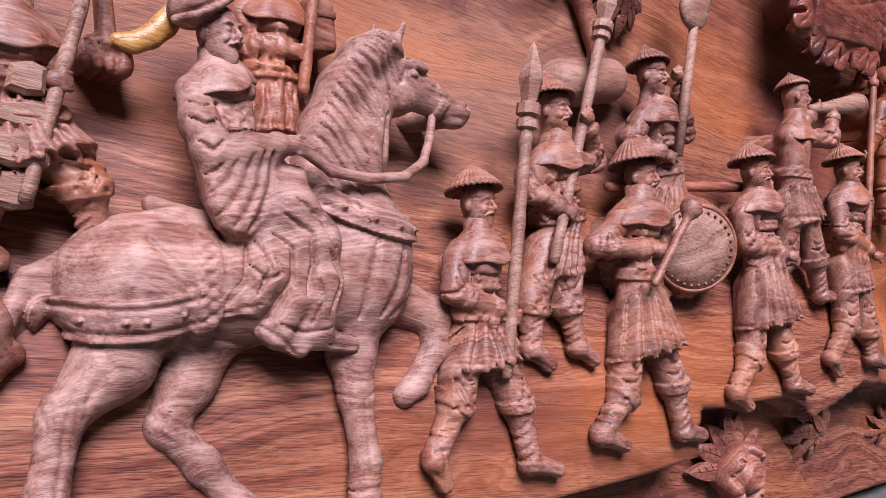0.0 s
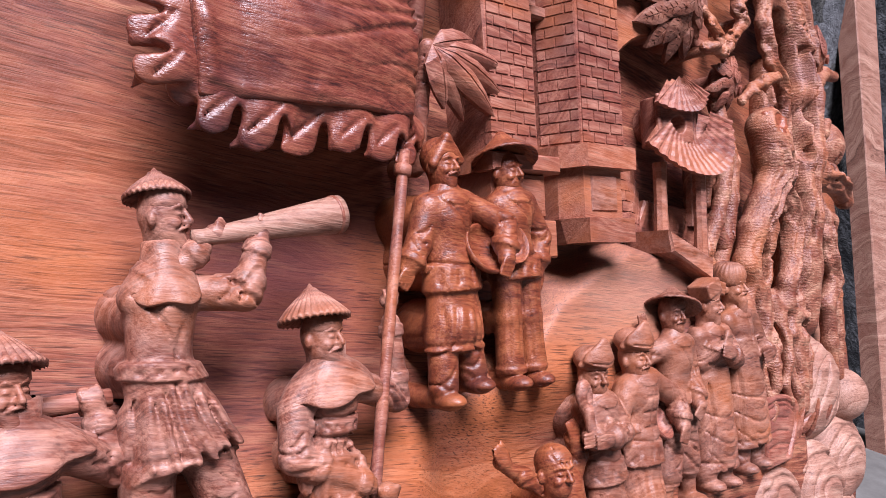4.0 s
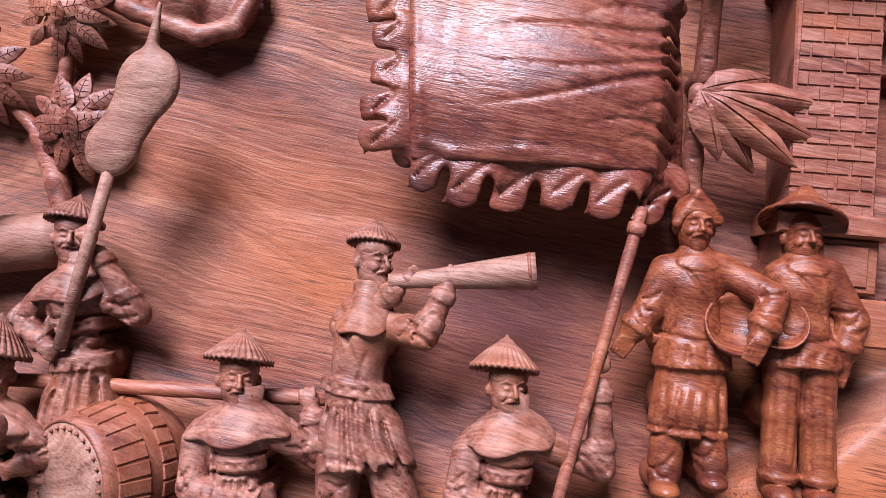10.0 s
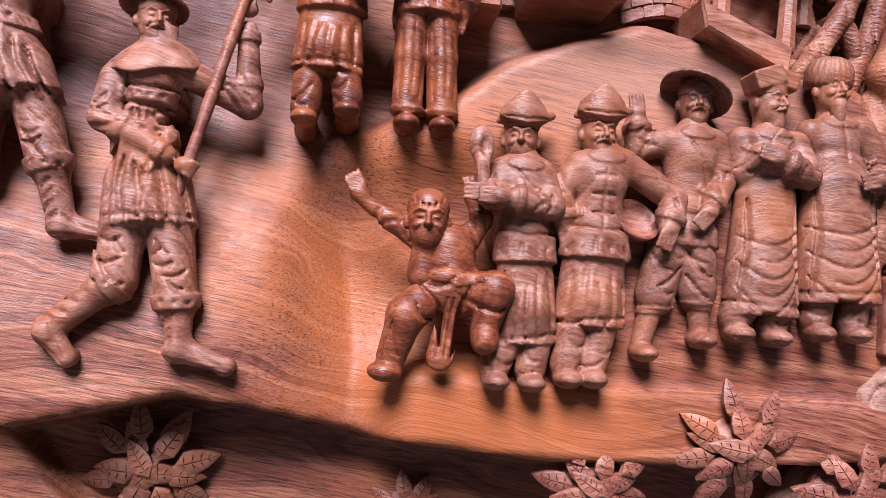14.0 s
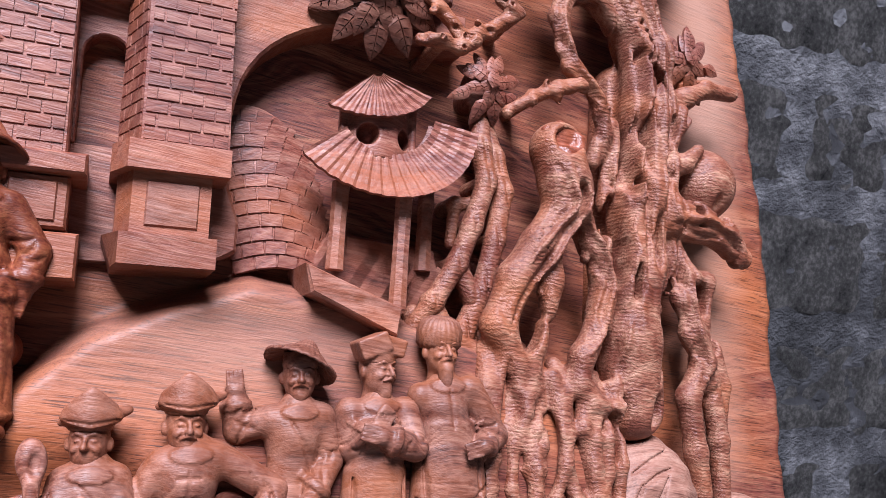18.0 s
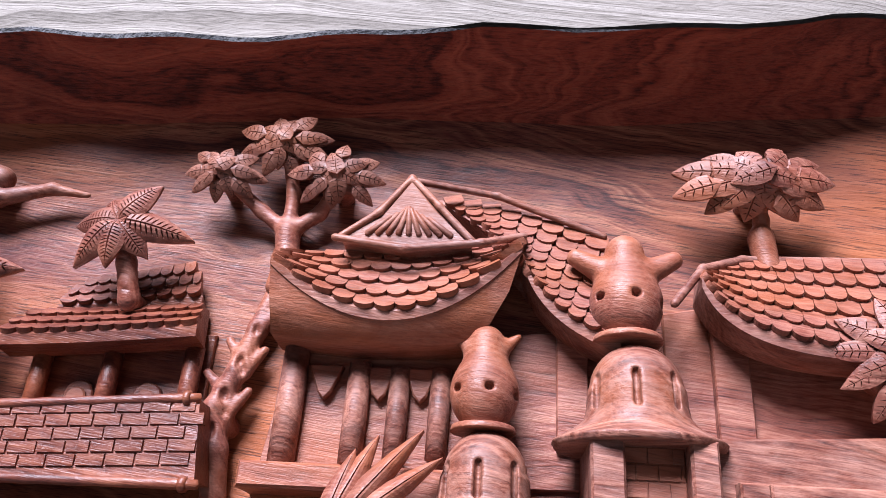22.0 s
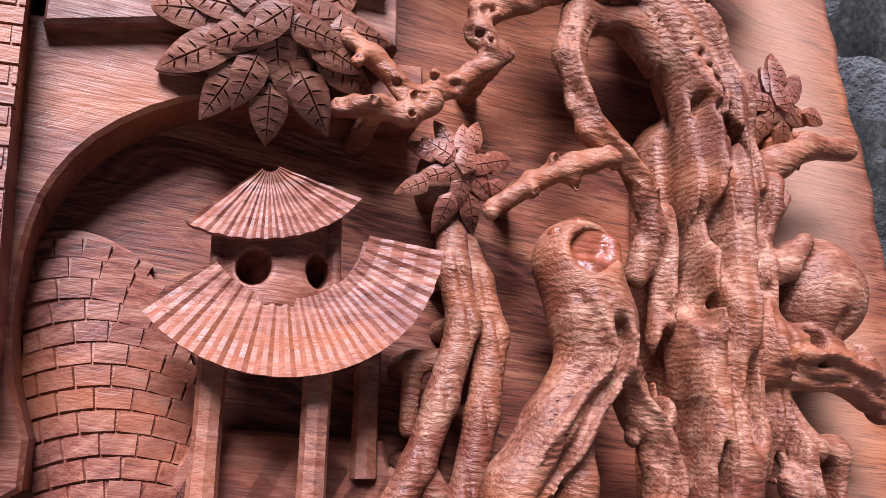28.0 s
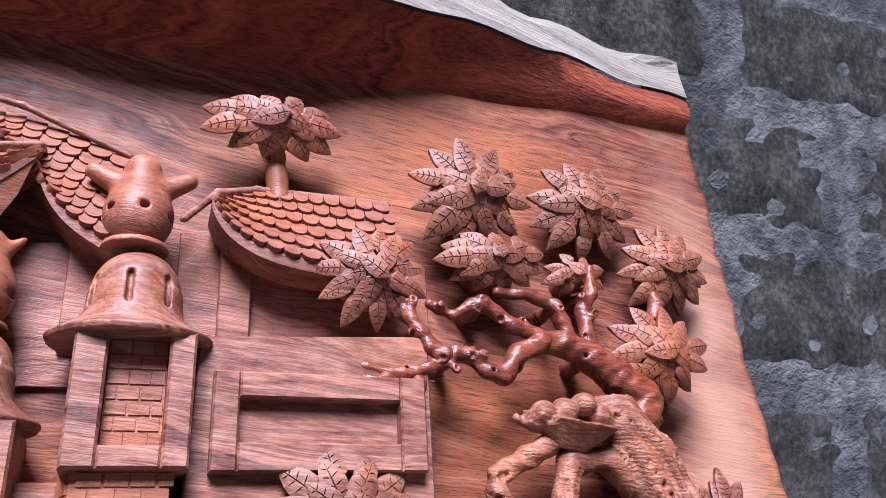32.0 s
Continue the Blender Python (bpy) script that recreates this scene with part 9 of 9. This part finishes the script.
cl.path([(1.270, 1.486, T + 0.014), (1.288, 1.462, T + 0.014), (1.300, 1.437, T + 0.014), (1.290, 1.405, T + 0.016), (1.275, 1.385, T + 0.018), (1.272, 1.365, T + 0.018), (1.282, 1.353, T + 0.020), (1.303, 1.350, T + 0.020)], 0.0130, 0.0058, k=0.005)
# knotted burls and roots on the right
cl.egg((1.404, 1.528, 0.024), (0.030, 0.030, 0.030), k=0.004)
cl.path([(1.350, 1.495, T + 0.010), (1.380, 1.492, T + 0.014), (1.408, 1.486, T + 0.014), (1.428, 1.468, T + 0.012)], 0.0175, 0.0100, k=0.006)
cl.path([(1.362, 1.470, T + 0.006), (1.372, 1.448, T + 0.012), (1.368, 1.430, T + 0.014), (1.376, 1.406, T + 0.014), (1.388, 1.384, T + 0.012), (1.374, 1.358, T + 0.010), (1.382, 1.318, T + 0.008), (1.390, 1.286, T + 0.004)], 0.0110, 0.0080, k=0.005)
cl.path([(1.372, 1.448, T + 0.010), (1.393, 1.446, T + 0.010), (1.388, 1.417, T + 0.008), (1.398, 1.370, T + 0.006), (1.408, 1.326, T + 0.004), (1.412, 1.28, T)], 0.0085, 0.0075, k=0.005)
cl.path([(1.356, 1.585, T + 0.008), (1.380, 1.594, T + 0.010), (1.402, 1.606, T + 0.008), (1.432, 1.607, T + 0.006)], 0.0095, 0.0060, k=0.005)
cl.path([(1.352, 1.530, T + 0.012), (1.372, 1.537, T + 0.016), (1.386, 1.550, T + 0.016)], 0.0090, 0.0050, k=0.005)
cl.path([(1.36, 1.56, T + 0.012), (1.372, 1.575, T + 0.016)], 0.010, 0.009, k=0.005)
# curtain of thin roots at the foot
rg = random.Random(77)
for i in range(15):
    x = 1.205 + 0.0068 * i + rg.uniform(-0.003, 0.003)
    z = 1.405 - rg.uniform(0, 0.05)
    pts = [(x, z, ground(x, z) + 0.006)]
    for k_ in range(5):
        x += rg.uniform(-0.008, 0.008)
        z = max(z - rg.uniform(0.016, 0.028), 1.262)
        pts.append((x, z, ground(x, z) + rg.uniform(-0.001, 0.007)))
    cl.path(pts, rg.uniform(0.0048, 0.0070), 0.0040, k=0.004)
cl.path([(1.222, 1.392, T + 0.010), (1.228, 1.366, T + 0.008), (1.219, 1.338, T + 0.006), (1.226, 1.305, T + 0.004), (1.240, 1.282, T)], 0.0085, 0.0065, k=0.003)
cl.path([(1.262, 1.330, T + 0.006), (1.252, 1.306, T + 0.008), (1.262, 1.290, T + 0.006), (1.280, 1.300, T + 0.006)], 0.0070, 0.0050, k=0.003)
cl.path([(1.403, 1.396, T + 0.004), (1.413, 1.367, T + 0.003), (1.411, 1.334, T), (1.418, 1.290, T - 0.004)], 0.0080, 0.0060, k=0.003)
# hollows and slots
for c, r, roll in (((1.325, 1.552, T + 0.040), (0.0055, 0.019, 0.022), 12), ((1.336, 1.470, T + 0.040), (0.0058, 0.024, 0.022), 2), ((1.306, 1.597, T + 0.026), (0.0065, 0.020, 0.020), 0), ((1.350, 1.522, T + 0.036), (0.0090, 0.0065, 0.018), -20),
                   ((1.360, 1.562, T + 0.028), (0.0040, 0.016, 0.018), 8), ((1.376, 1.576, T + 0.026), (0.0040, 0.010, 0.012), 20), ((1.302, 1.515, T + 0.026), (0.0045, 0.014, 0.016), 0), ((1.284, 1.628, T + 0.010), (0.0150, 0.026, 0.030), 10),
                   ((1.258, 1.536, T + 0.036), (0.0125, 0.0105, 0.018), -20), ((1.2560, 1.612, T + 0.029), (0.0042, 0.0035, 0.008), 0), ((1.252, 1.640, T + 0.030), (0.0042, 0.0030, 0.008), 0), ((1.268, 1.497, T + 0.038), (0.0032, 0.010, 0.010), 0), ((1.268, 1.446, T + 0.010), (0.0085, 0.030, 0.030), 0), ((1.292, 1.610, T + 0.012), (0.0110, 0.030, 0.030), 8), ((1.306, 1.470, T + 0.010), (0.0050, 0.034, 0.030), -4),
                   ((1.300, 1.385, T + 0.028), (0.010, 0.016, 0.018), 0), ((1.236, 1.405, T + 0.012), (0.008, 0.020, 0.020), 10), ((1.310, 1.345, T + 0.02), (0.005, 0.014, 0.016), 0), ((1.250, 1.330, T + 0.01), (0.006, 0.016, 0.016), 0), ((1.34, 1.345, T + 0.025), (0.006, 0.016, 0.016), 5), ((1.385, 1.432, T + 0.014), (0.006, 0.013, 0.016), 0)):
    cl.egg(c, r, roll, k=0.004, cut=True)
for i in range(9):
    t_ = i / 8
    cl.egg((1.318 + 0.018 * t_ + 0.006 * math.sin(3 * t_), 1.655 - 0.055 * t_, T + 0.026 + 0.004 * t_), (0.0014, 0.0014, 0.004), k=0.0008, cut=True)
for c in ((1.292, 1.478), (1.317, 1.520), (1.345, 1.590), (1.330, 1.610), (1.352, 1.455), (1.318, 1.440), (1.276, 1.440), (1.262, 1.415), (1.350, 1.400), (1.300, 1.330), (1.270, 1.310), (1.340, 1.310), (1.222, 1.350), (1.400, 1.400), (1.395, 1.340), (1.405, 1.505), (1.380, 1.500)):
    cl.egg((c[0], c[1], T + rg.uniform(0.018, 0.036)), (rg.uniform(0.0030, 0.0055), rg.uniform(0.010, 0.018), 0.018), rg.uniform(-15, 15), k=0.003, cut=True)
# long gouged furrows with the run of each limb
def furrows(pts, r, n, w=0.0030, t=0.0032):
    for i in range(n):
        o = (i + 0.5) / n * 2 - 1
        a = rg.uniform(0.0, 0.3)
        m_ = len(pts) - 1
        line = []
        for u in np.linspace(a, min(1.0, a + rg.uniform(0.45, 0.8)), 9):
            k_ = min(int(u * m_), m_ - 1)
            p, q_ = pts[k_], pts[k_ + 1]
            c, e = lerp(p, q_, u * m_ - k_), (q_[0] - p[0], q_[1] - p[1])
            l_ = math.hypot(*e) or 1.0
            side = o * r * 0.85 + 0.0016 * math.sin(14 * u + i)
            line.append((c[0] - e[1] / l_ * side, c[1] + e[0] / l_ * side))
        cl.groove(line, w * rg.uniform(0.7, 1.2), t * rg.uniform(0.6, 1.2), T - 0.004, ridge=(i % 3 == 2))


furrows([(1.308, 1.690), (1.328, 1.658), (1.340, 1.622), (1.338, 1.570), (1.332, 1.510), (1.328, 1.450), (1.326, 1.400)], 0.028, 9, 0.0038, 0.0032)
furrows([(1.256, 1.520), (1.262, 1.505), (1.264, 1.488), (1.242, 1.460), (1.224, 1.436), (1.212, 1.404)], 0.014, 6)
furrows([(1.264, 1.500), (1.270, 1.486), (1.288, 1.462), (1.300, 1.437), (1.290, 1.405), (1.275, 1.385)], 0.011, 5)
furrows([(1.266, 1.657), (1.257, 1.634), (1.261, 1.610), (1.267, 1.597), (1.281, 1.585), (1.295, 1.569), (1.299, 1.552)], 0.007, 4, 0.0022, 0.0020)
furrows([(1.350, 1.495), (1.380, 1.492), (1.408, 1.486), (1.428, 1.468)], 0.014, 5)
furrows([(1.362, 1.470), (1.372, 1.448), (1.368, 1.430), (1.376, 1.406), (1.388, 1.384), (1.374, 1.358)], 0.009, 4)
for i in range(34):
    x, z = rg.uniform(1.296, 1.365), rg.uniform(1.40, 1.66)
    pts = [(x, z)]
    for k_ in range(5):
        x += rg.uniform(-0.005, 0.005)
        z -= rg.uniform(0.008, 0.020)
        pts.append((x, z))
    cl.groove(pts, rg.uniform(0.0028, 0.0042), rg.uniform(0.0012, 0.0024), T - 0.01, ridge=(i % 3 == 0))
for i in range(22):
    x, z = rg.uniform(1.215, 1.43), rg.uniform(1.30, 1.52)
    cl.groove([(x, z), (x + rg.uniform(-0.006, 0.006), z - 0.014), (x + rg.uniform(-0.010, 0.010), z - 0.030)], 0.0030, 0.0022, T)
part("trunk", *cl.mesh(), ROOT, tree)
# upper branches, glossy
for pts, r0, r1 in (([(1.332, 1.690, T + 0.000), (1.337, 1.703, T + 0.002), (1.316, 1.718, T + 0.004), (1.297, 1.730, T + 0.006), (1.275, 1.738, T + 0.008), (1.256, 1.737, T + 0.010)], 0.0190, 0.0090),
                    ([(1.256, 1.742, T + 0.010), (1.237, 1.747, T + 0.010), (1.226, 1.757, T + 0.009), (1.216, 1.763, T + 0.009), (1.207, 1.761, T + 0.009), (1.194, 1.753, T + 0.008), (1.178, 1.760, T + 0.008)], 0.0066, 0.0034),
                    ([(1.256, 1.737, T + 0.012), (1.238, 1.728, T + 0.012), (1.227, 1.712, T + 0.011), (1.214, 1.716, T + 0.011), (1.204, 1.725, T + 0.010), (1.193, 1.726, T + 0.010), (1.181, 1.719, T + 0.010), (1.166, 1.712, T + 0.009), (1.149, 1.711, T + 0.009), (1.134, 1.715, T + 0.008), (1.121, 1.716, T + 0.008)], 0.0085, 0.0024),
                    ([(1.166, 1.712, T + 0.009), (1.168, 1.705, T + 0.009), (1.164, 1.698, T + 0.009)], 0.0034, 0.0018),
                    ([(1.149, 1.710, T + 0.009), (1.142, 1.705, T + 0.009), (1.121, 1.706, T + 0.009)], 0.0040, 0.0018),
                    ([(1.185, 1.725, T + 0.012), (1.177, 1.730, T + 0.010), (1.171, 1.740, T + 0.008), (1.165, 1.749, T + 0.006), (1.155, 1.765, T + 0.004)], 0.0062, 0.0046),
                    ([(1.279, 1.741, T + 0.008), (1.277, 1.755, T + 0.007), (1.273, 1.766, T + 0.006), (1.256, 1.773, T + 0.005), (1.230, 1.774, T + 0.004)], 0.0068, 0.0046),
                    ([(1.296, 1.738, T + 0.008), (1.296, 1.765, T + 0.005), (1.306, 1.780, T + 0.003), (1.309, 1.800, T + 0.000)], 0.0068, 0.0048),
                    ([(1.340, 1.715, T + 0.000), (1.359, 1.754, T + -0.001), (1.364, 1.769, T + -0.003), (1.366, 1.785, T + -0.004)], 0.0090, 0.0060),
                    ([(1.330, 1.665, T + 0.000), (1.345, 1.690, T + -0.002), (1.342, 1.720, T + -0.004)], 0.0100, 0.0070),
                    ([(1.252, 1.668, T + 0.016), (1.236, 1.660, T + 0.017), (1.214, 1.649, T + 0.017), (1.211, 1.637, T + 0.018), (1.221, 1.628, T + 0.018), (1.198, 1.609, T + 0.018), (1.179, 1.600, T + 0.019), (1.161, 1.618, T + 0.019), (1.150, 1.626, T + 0.020)], 0.0088, 0.0050),
                    ([(1.188, 1.600, T + 0.020), (1.177, 1.592, T + 0.020), (1.163, 1.594, T + 0.020), (1.147, 1.593, T + 0.020)], 0.0064, 0.0058),
                    ([(1.280, 1.586, T + 0.018), (1.257, 1.578, T + 0.017), (1.238, 1.570, T + 0.015), (1.216, 1.554, T + 0.014)], 0.0072, 0.0050)):
    cl = Clay(min(p[0] for p in pts) - 0.022, max(p[0] for p in pts) + 0.022, -0.012, 0.075, min(p[1] for p in pts) - 0.022, max(p[1] for p in pts) + 0.022, 0.0013)
    cl.path(pts, 0.82 * r0, 0.8 * r1, k=0.0035)
    for a, b in zip(pts[:-1], pts[1:]):
        for _ in range(2):
            if rg.random() < 0.5:
                c = lerp(a, b, rg.uniform(0.1, 0.9))
                e = moved(c, dx=rg.uniform(-0.008, 0.008), dz=rg.uniform(-0.009, 0.009), dd=rg.uniform(-0.002, 0.008))
                cl.rod(c, e, rg.uniform(0.0030, 0.0046), 0.0028, k=0.003)
                cl.egg(moved(e, dd=0.002), (0.0019, 0.0019, 0.003), k=0.0008, cut=True)
    for c in ((1.147, 1.593, T + 0.027), (1.179, 1.599, T + 0.027), (1.198, 1.608, T + 0.027), (1.213, 1.647, T + 0.026)):
        cl.egg(c, (0.0036, 0.0030, 0.006), k=0.0012, cut=True)
    q = pts[len(pts) // 2]
    cl.rod(q, (q[0], q[1], -0.010), 0.0045, 0.006, k=0.003)
    cl.worn(0.0003, 0.008, len(pts))
    if pts[0][1] > 1.68:
        part("branch", *cl.mesh(), CHERRY, tree, "glossy reddish upper branch")
    else:
        part("branch", *cl.mesh(), ROOT, tree, "pale pierced side branch")
cl = Clay(1.20, 1.34, 0.02, 0.085, 1.645, 1.71, 0.0010)
cl.cone((1.264, 1.664, 0.048), (1.267, 1.683, 0.050), 0.012, 0.034, k=0.004, sd=0.62)
cl.rod((1.240, 1.680, 0.050), (1.228, 1.683, 0.050), 0.0060, 0.0030, k=0.004)
cl.rod((1.294, 1.684, 0.050), (1.308, 1.690, 0.048), 0.0060, 0.0030, k=0.004)
for i in range(11):
    cl.egg((1.232 + 0.0068 * i, 1.685 + 0.003 * math.sin(2.3 * i), 0.070 - 0.0006 * (i - 5) ** 2), (0.0030, 0.0050, 0.006), roll=20 * math.sin(i), k=0.002, cut=True)
for i, (x, z, r) in enumerate(((1.245, 1.686, 0.0085), (1.262, 1.688, 0.0095), (1.275, 1.692, 0.0085), (1.287, 1.686, 0.0085), (1.256, 1.683, 0.008))):
    cl.egg((x, z, 0.054 - 0.003 * (i % 2)), (r, r * 0.9, r), k=0.0015)
for i in range(9):
    cl.rod((1.232 + 0.008 * i, 1.676, 0.072), (1.228 + 0.009 * i, 1.670, 0.076), 0.0012, k=0.002, cut=True)
part("nest", *cl.mesh(), ROOT, tree, "pale carved nest with round eggs")
cl = Clay(1.232, 1.286, 0.03, 0.085, 1.508, 1.562, 0.0011)
for i, (a, r) in enumerate(((0.1, 0.0135), (0.9, 0.0120), (1.7, 0.0135), (2.6, 0.0150), (3.4, 0.0140), (4.2, 0.0125), (5.0, 0.0120), (5.7, 0.0130))):
    b = a + 0.85
    cl.rod((1.257 + r * math.cos(a), 1.536 + 0.85 * r * math.sin(a), T + 0.021 + 0.004 * (a > 3)), (1.257 + 0.013 * math.cos(b), 1.536 + 0.011 * math.sin(b), T + 0.022 + 0.004 * (b > 3)), 0.0040, 0.0032, k=0.005)
cl.egg((1.257, 1.538, T + 0.020), (0.0125, 0.0105, 0.006), k=0.003)
cl.rod((1.256, 1.524, T + 0.028), (1.262, 1.512, T + 0.018), 0.0070, 0.0040, k=0.004)
part("knot", *cl.mesh(), CHERRY, tree, "glossy dark open knot")
# hanging aerial roots beside the hut
vine = thing("aerial_roots", (1.19, 1.40, 0.01), "reddish carved hanging roots beside the hut", "roots")
for pts, r0, r1 in (([(1.204, 1.560, 0.024), (1.203, 1.530, 0.030), (1.207, 1.505, 0.032), (1.196, 1.472, 0.032), (1.186, 1.445, 0.030), (1.170, 1.418, 0.028), (1.158, 1.40, 0.02)], 0.0075, 0.0070), ([(1.206, 1.555, 0.022), (1.216, 1.525, 0.026), (1.222, 1.500, 0.028), (1.216, 1.465, 0.028), (1.208, 1.430, 0.026), (1.195, 1.40, 0.024), (1.19, 1.37, 0.02)], 0.0070, 0.0080),
                    ([(1.200, 1.490, 0.026), (1.186, 1.488, 0.024), (1.184, 1.46, 0.022)], 0.005, 0.004), ([(1.186, 1.445, 0.026), (1.200, 1.425, 0.026), (1.206, 1.39, 0.02), (1.204, 1.33, 0.018)], 0.0075, 0.006), ([(1.170, 1.418, 0.022), (1.182, 1.396, 0.026), (1.206, 1.385, 0.026), (1.215, 1.37, 0.02)], 0.008, 0.006), ([(1.160, 1.41, 0.015), (1.166, 1.38, 0.015)], 0.007, 0.005)):
    cl = Clay(min(p[0] for p in pts) - 0.014, max(p[0] for p in pts) + 0.014, -0.010, 0.06, min(p[1] for p in pts) - 0.014, max(p[1] for p in pts) + 0.014, 0.0013)
    cl.path(pts, r0, r1, k=0.004)
    for i, p in enumerate(pts[1:-1]):
        cl.rod(p, (p[0], p[1], -0.008), 0.0055, 0.006, k=0.003)
        cl.rod(moved(p, dx=-0.002, dz=0.012, dd=0.007), moved(p, dx=0.002, dz=-0.012, dd=0.007), 0.0010, k=0.0015, cut=True)
    part("hanging_root", *cl.mesh(), ROOT, vine)

# rocks, basket and banks at the foot of the tree
cl = Clay(1.255, 1.40, -0.012, 0.085, 1.205, 1.345, 0.0012)
cl.egg((1.338, 1.276, 0.016), (0.052, 0.056, 0.044), roll=8, k=0.004)
cl.egg((1.318, 1.262, 0.014), (0.048, 0.045, 0.040), roll=-20, k=0.010)
for pts in ([(1.304, 1.315), (1.321, 1.324), (1.340, 1.328)], [(1.316, 1.305), (1.334, 1.314), (1.353, 1.320)], [(1.321, 1.297), (1.335, 1.304), (1.349, 1.308)],
            [(1.303, 1.314), (1.284, 1.288), (1.262, 1.262)], [(1.307, 1.303), (1.294, 1.282), (1.279, 1.261)], [(1.321, 1.298), (1.311, 1.280), (1.299, 1.263)], [(1.344, 1.304), (1.326, 1.278), (1.310, 1.254)],
            [(1.353, 1.286), (1.345, 1.262), (1.332, 1.240)], [(1.366, 1.284), (1.358, 1.258), (1.346, 1.236)]):
    cl.groove(pts, 0.0022, 0.0034)
cl.worn(0.0004, 0.02, 6)
v, f = cl.mesh()
carved("carved_rock", (1.335, 1.25, 0.03), v, f, PALE, "pale rounded carved rock with incised lines", "rock", "carved rocks")
cl = Clay(1.39, 1.47, -0.012, 0.07, 1.20, 1.30, 0.0015)
cl.egg((1.430, 1.256, 0.022), (0.032, 0.030, 0.030), k=0.005)
cl.rod((1.415, 1.262, 0.052), (1.440, 1.272, 0.050), 0.0013, k=0.002, cut=True)
v, f = cl.mesh()
carved("carved_rock", (1.43, 1.235, 0.02), v, f, PALE, "pale rounded carved rock at the board's edge", "rock", "carved rocks")
cl = Clay(1.30, 1.37, -0.012, 0.05, 1.33, 1.40, 0.0015)
cl.box((1.336, 1.368, 0.012), (0.022, 0.024, 0.020), roll=12, rd=0.008)
cl.rod((1.326, 1.384, 0.031), (1.346, 1.374, 0.031), 0.0014, k=0.002, cut=True)
v, f = cl.mesh()
carved("carved_rock", (1.336, 1.35, 0.012), v, f, DUSTY, "reddish flat-faced carved stone among the roots", "rock", "carved rocks")
cl = Clay(1.195, 1.285, -0.012, 0.07, 1.21, 1.295, 0.0012)
edge_ = [(1.206, 1.281), (1.228, 1.284), (1.248, 1.282), (1.264, 1.277), (1.269, 1.270), (1.267, 1.252), (1.258, 1.236), (1.250, 1.222), (1.206, 1.220)]
cl.sheet(edge_, 0.028, 0.029, 0.002, 0.003)
for o in (0.006, 0.010):
    cl.groove([(1.207, 1.281 - o), (1.228, 1.284 - o), (1.246, 1.282 - o), (1.260, 1.275 - o), (1.264 - 0.6 * o, 1.262 - o), (1.258 - 0.8 * o, 1.243 - 0.5 * o), (1.250 - o, 1.228)], 0.0016, 0.0026, taper=False)
for z in (1.262, 1.250, 1.238):
    cl.groove([(1.208, z), (1.226, z + 0.002), (1.246, z - 0.001)], 0.0014, 0.0018)
v, f = cl.mesh()
carved("carved_screen", (1.235, 1.222, 0.02), v, f, RED, "reddish carved low screen with a double incised border", "screen")
bank = thing("carved_bank", (1.30, 1.18, 0.03), "pale carved stony bank of mounds with incised arcs", "bank")
for i, (c, r, roll) in enumerate((((1.232, 1.188, 0.024), (0.054, 0.042, 0.036), 4), ((1.320, 1.178, 0.026), (0.052, 0.050, 0.038), -4), ((1.410, 1.190, 0.018), (0.050, 0.050, 0.032), 0), ((1.275, 1.140, 0.026), (0.062, 0.046, 0.034), 6), ((1.225, 1.11, 0.02), (0.07, 0.05, 0.03), 0), ((1.37, 1.12, 0.02), (0.07, 0.06, 0.03), 0))):
    cl = Clay(c[0] - r[0] - 0.008, c[0] + r[0] + 0.008, -0.012, 0.075, c[1] - r[1] - 0.008, c[1] + r[1] + 0.008, 0.0018)
    cl.egg(c, r, roll, k=0.005)
    for q in (0.84, 0.62, 0.40):
        cl.groove([(c[0] + q * r[0] * math.cos(e), c[1] - 0.12 * r[1] + q * r[1] * math.sin(e)) for e in np.linspace(0.25, 2.9, 13)], 0.0024, 0.0034)
    cl.worn(0.0009, 0.022, 8 + i)
    part("mound", *cl.mesh(), PALE, bank)
sprout = thing("carved_grass", (1.275, 1.24, 0.05), "reddish carved tufts of pointed leaves", "plant")
rg = random.Random(5)
for i in range(12):
    x = 1.262 + 0.006 * i
    lay_leaf(sprout, "long", (x, 1.232 + 0.004 * (i % 3), 0.046), (x + rg.uniform(-0.010, 0.022), 1.256 + rg.uniform(0, 0.014), 0.058 + rg.uniform(-0.006, 0.008)), 0.008, (0, 0.2), rg)
# pierced thorny stem climbing beside the hall
cl = Clay(0.74, 0.815, -0.014, 0.04, 1.67, 1.83, 0.0013)
cl.path([(0.768, 1.690, 0.008), (0.766, 1.715, 0.012), (0.762, 1.738, 0.014), (0.772, 1.762, 0.014), (0.779, 1.788, 0.012), (0.786, 1.815, 0.010)], 0.0075, 0.0055, k=0.003)
for x, z, e in ((0.764, 1.725, -0.012), (0.768, 1.745, -0.014), (0.774, 1.765, -0.010), (0.770, 1.735, 0.010), (0.776, 1.76, 0.010), (0.780, 1.785, 0.010)):
    cl.rod((x, z, 0.014), (x + e, z + 0.014, 0.014), 0.0042, 0.0026, k=0.003)
    cl.egg((x, z, 0.022), (0.0028, 0.0050, 0.006), k=0.0015, cut=True)
cl.rod((0.768, 1.73, 0.01), (0.768, 1.73, -0.012), 0.006, 0.008, k=0.003)
v, f = cl.mesh()
carved("thorny_stem", (0.768, 1.69, 0.0), v, f, RED, "amber pierced carved stem climbing beside the hall", "stem")
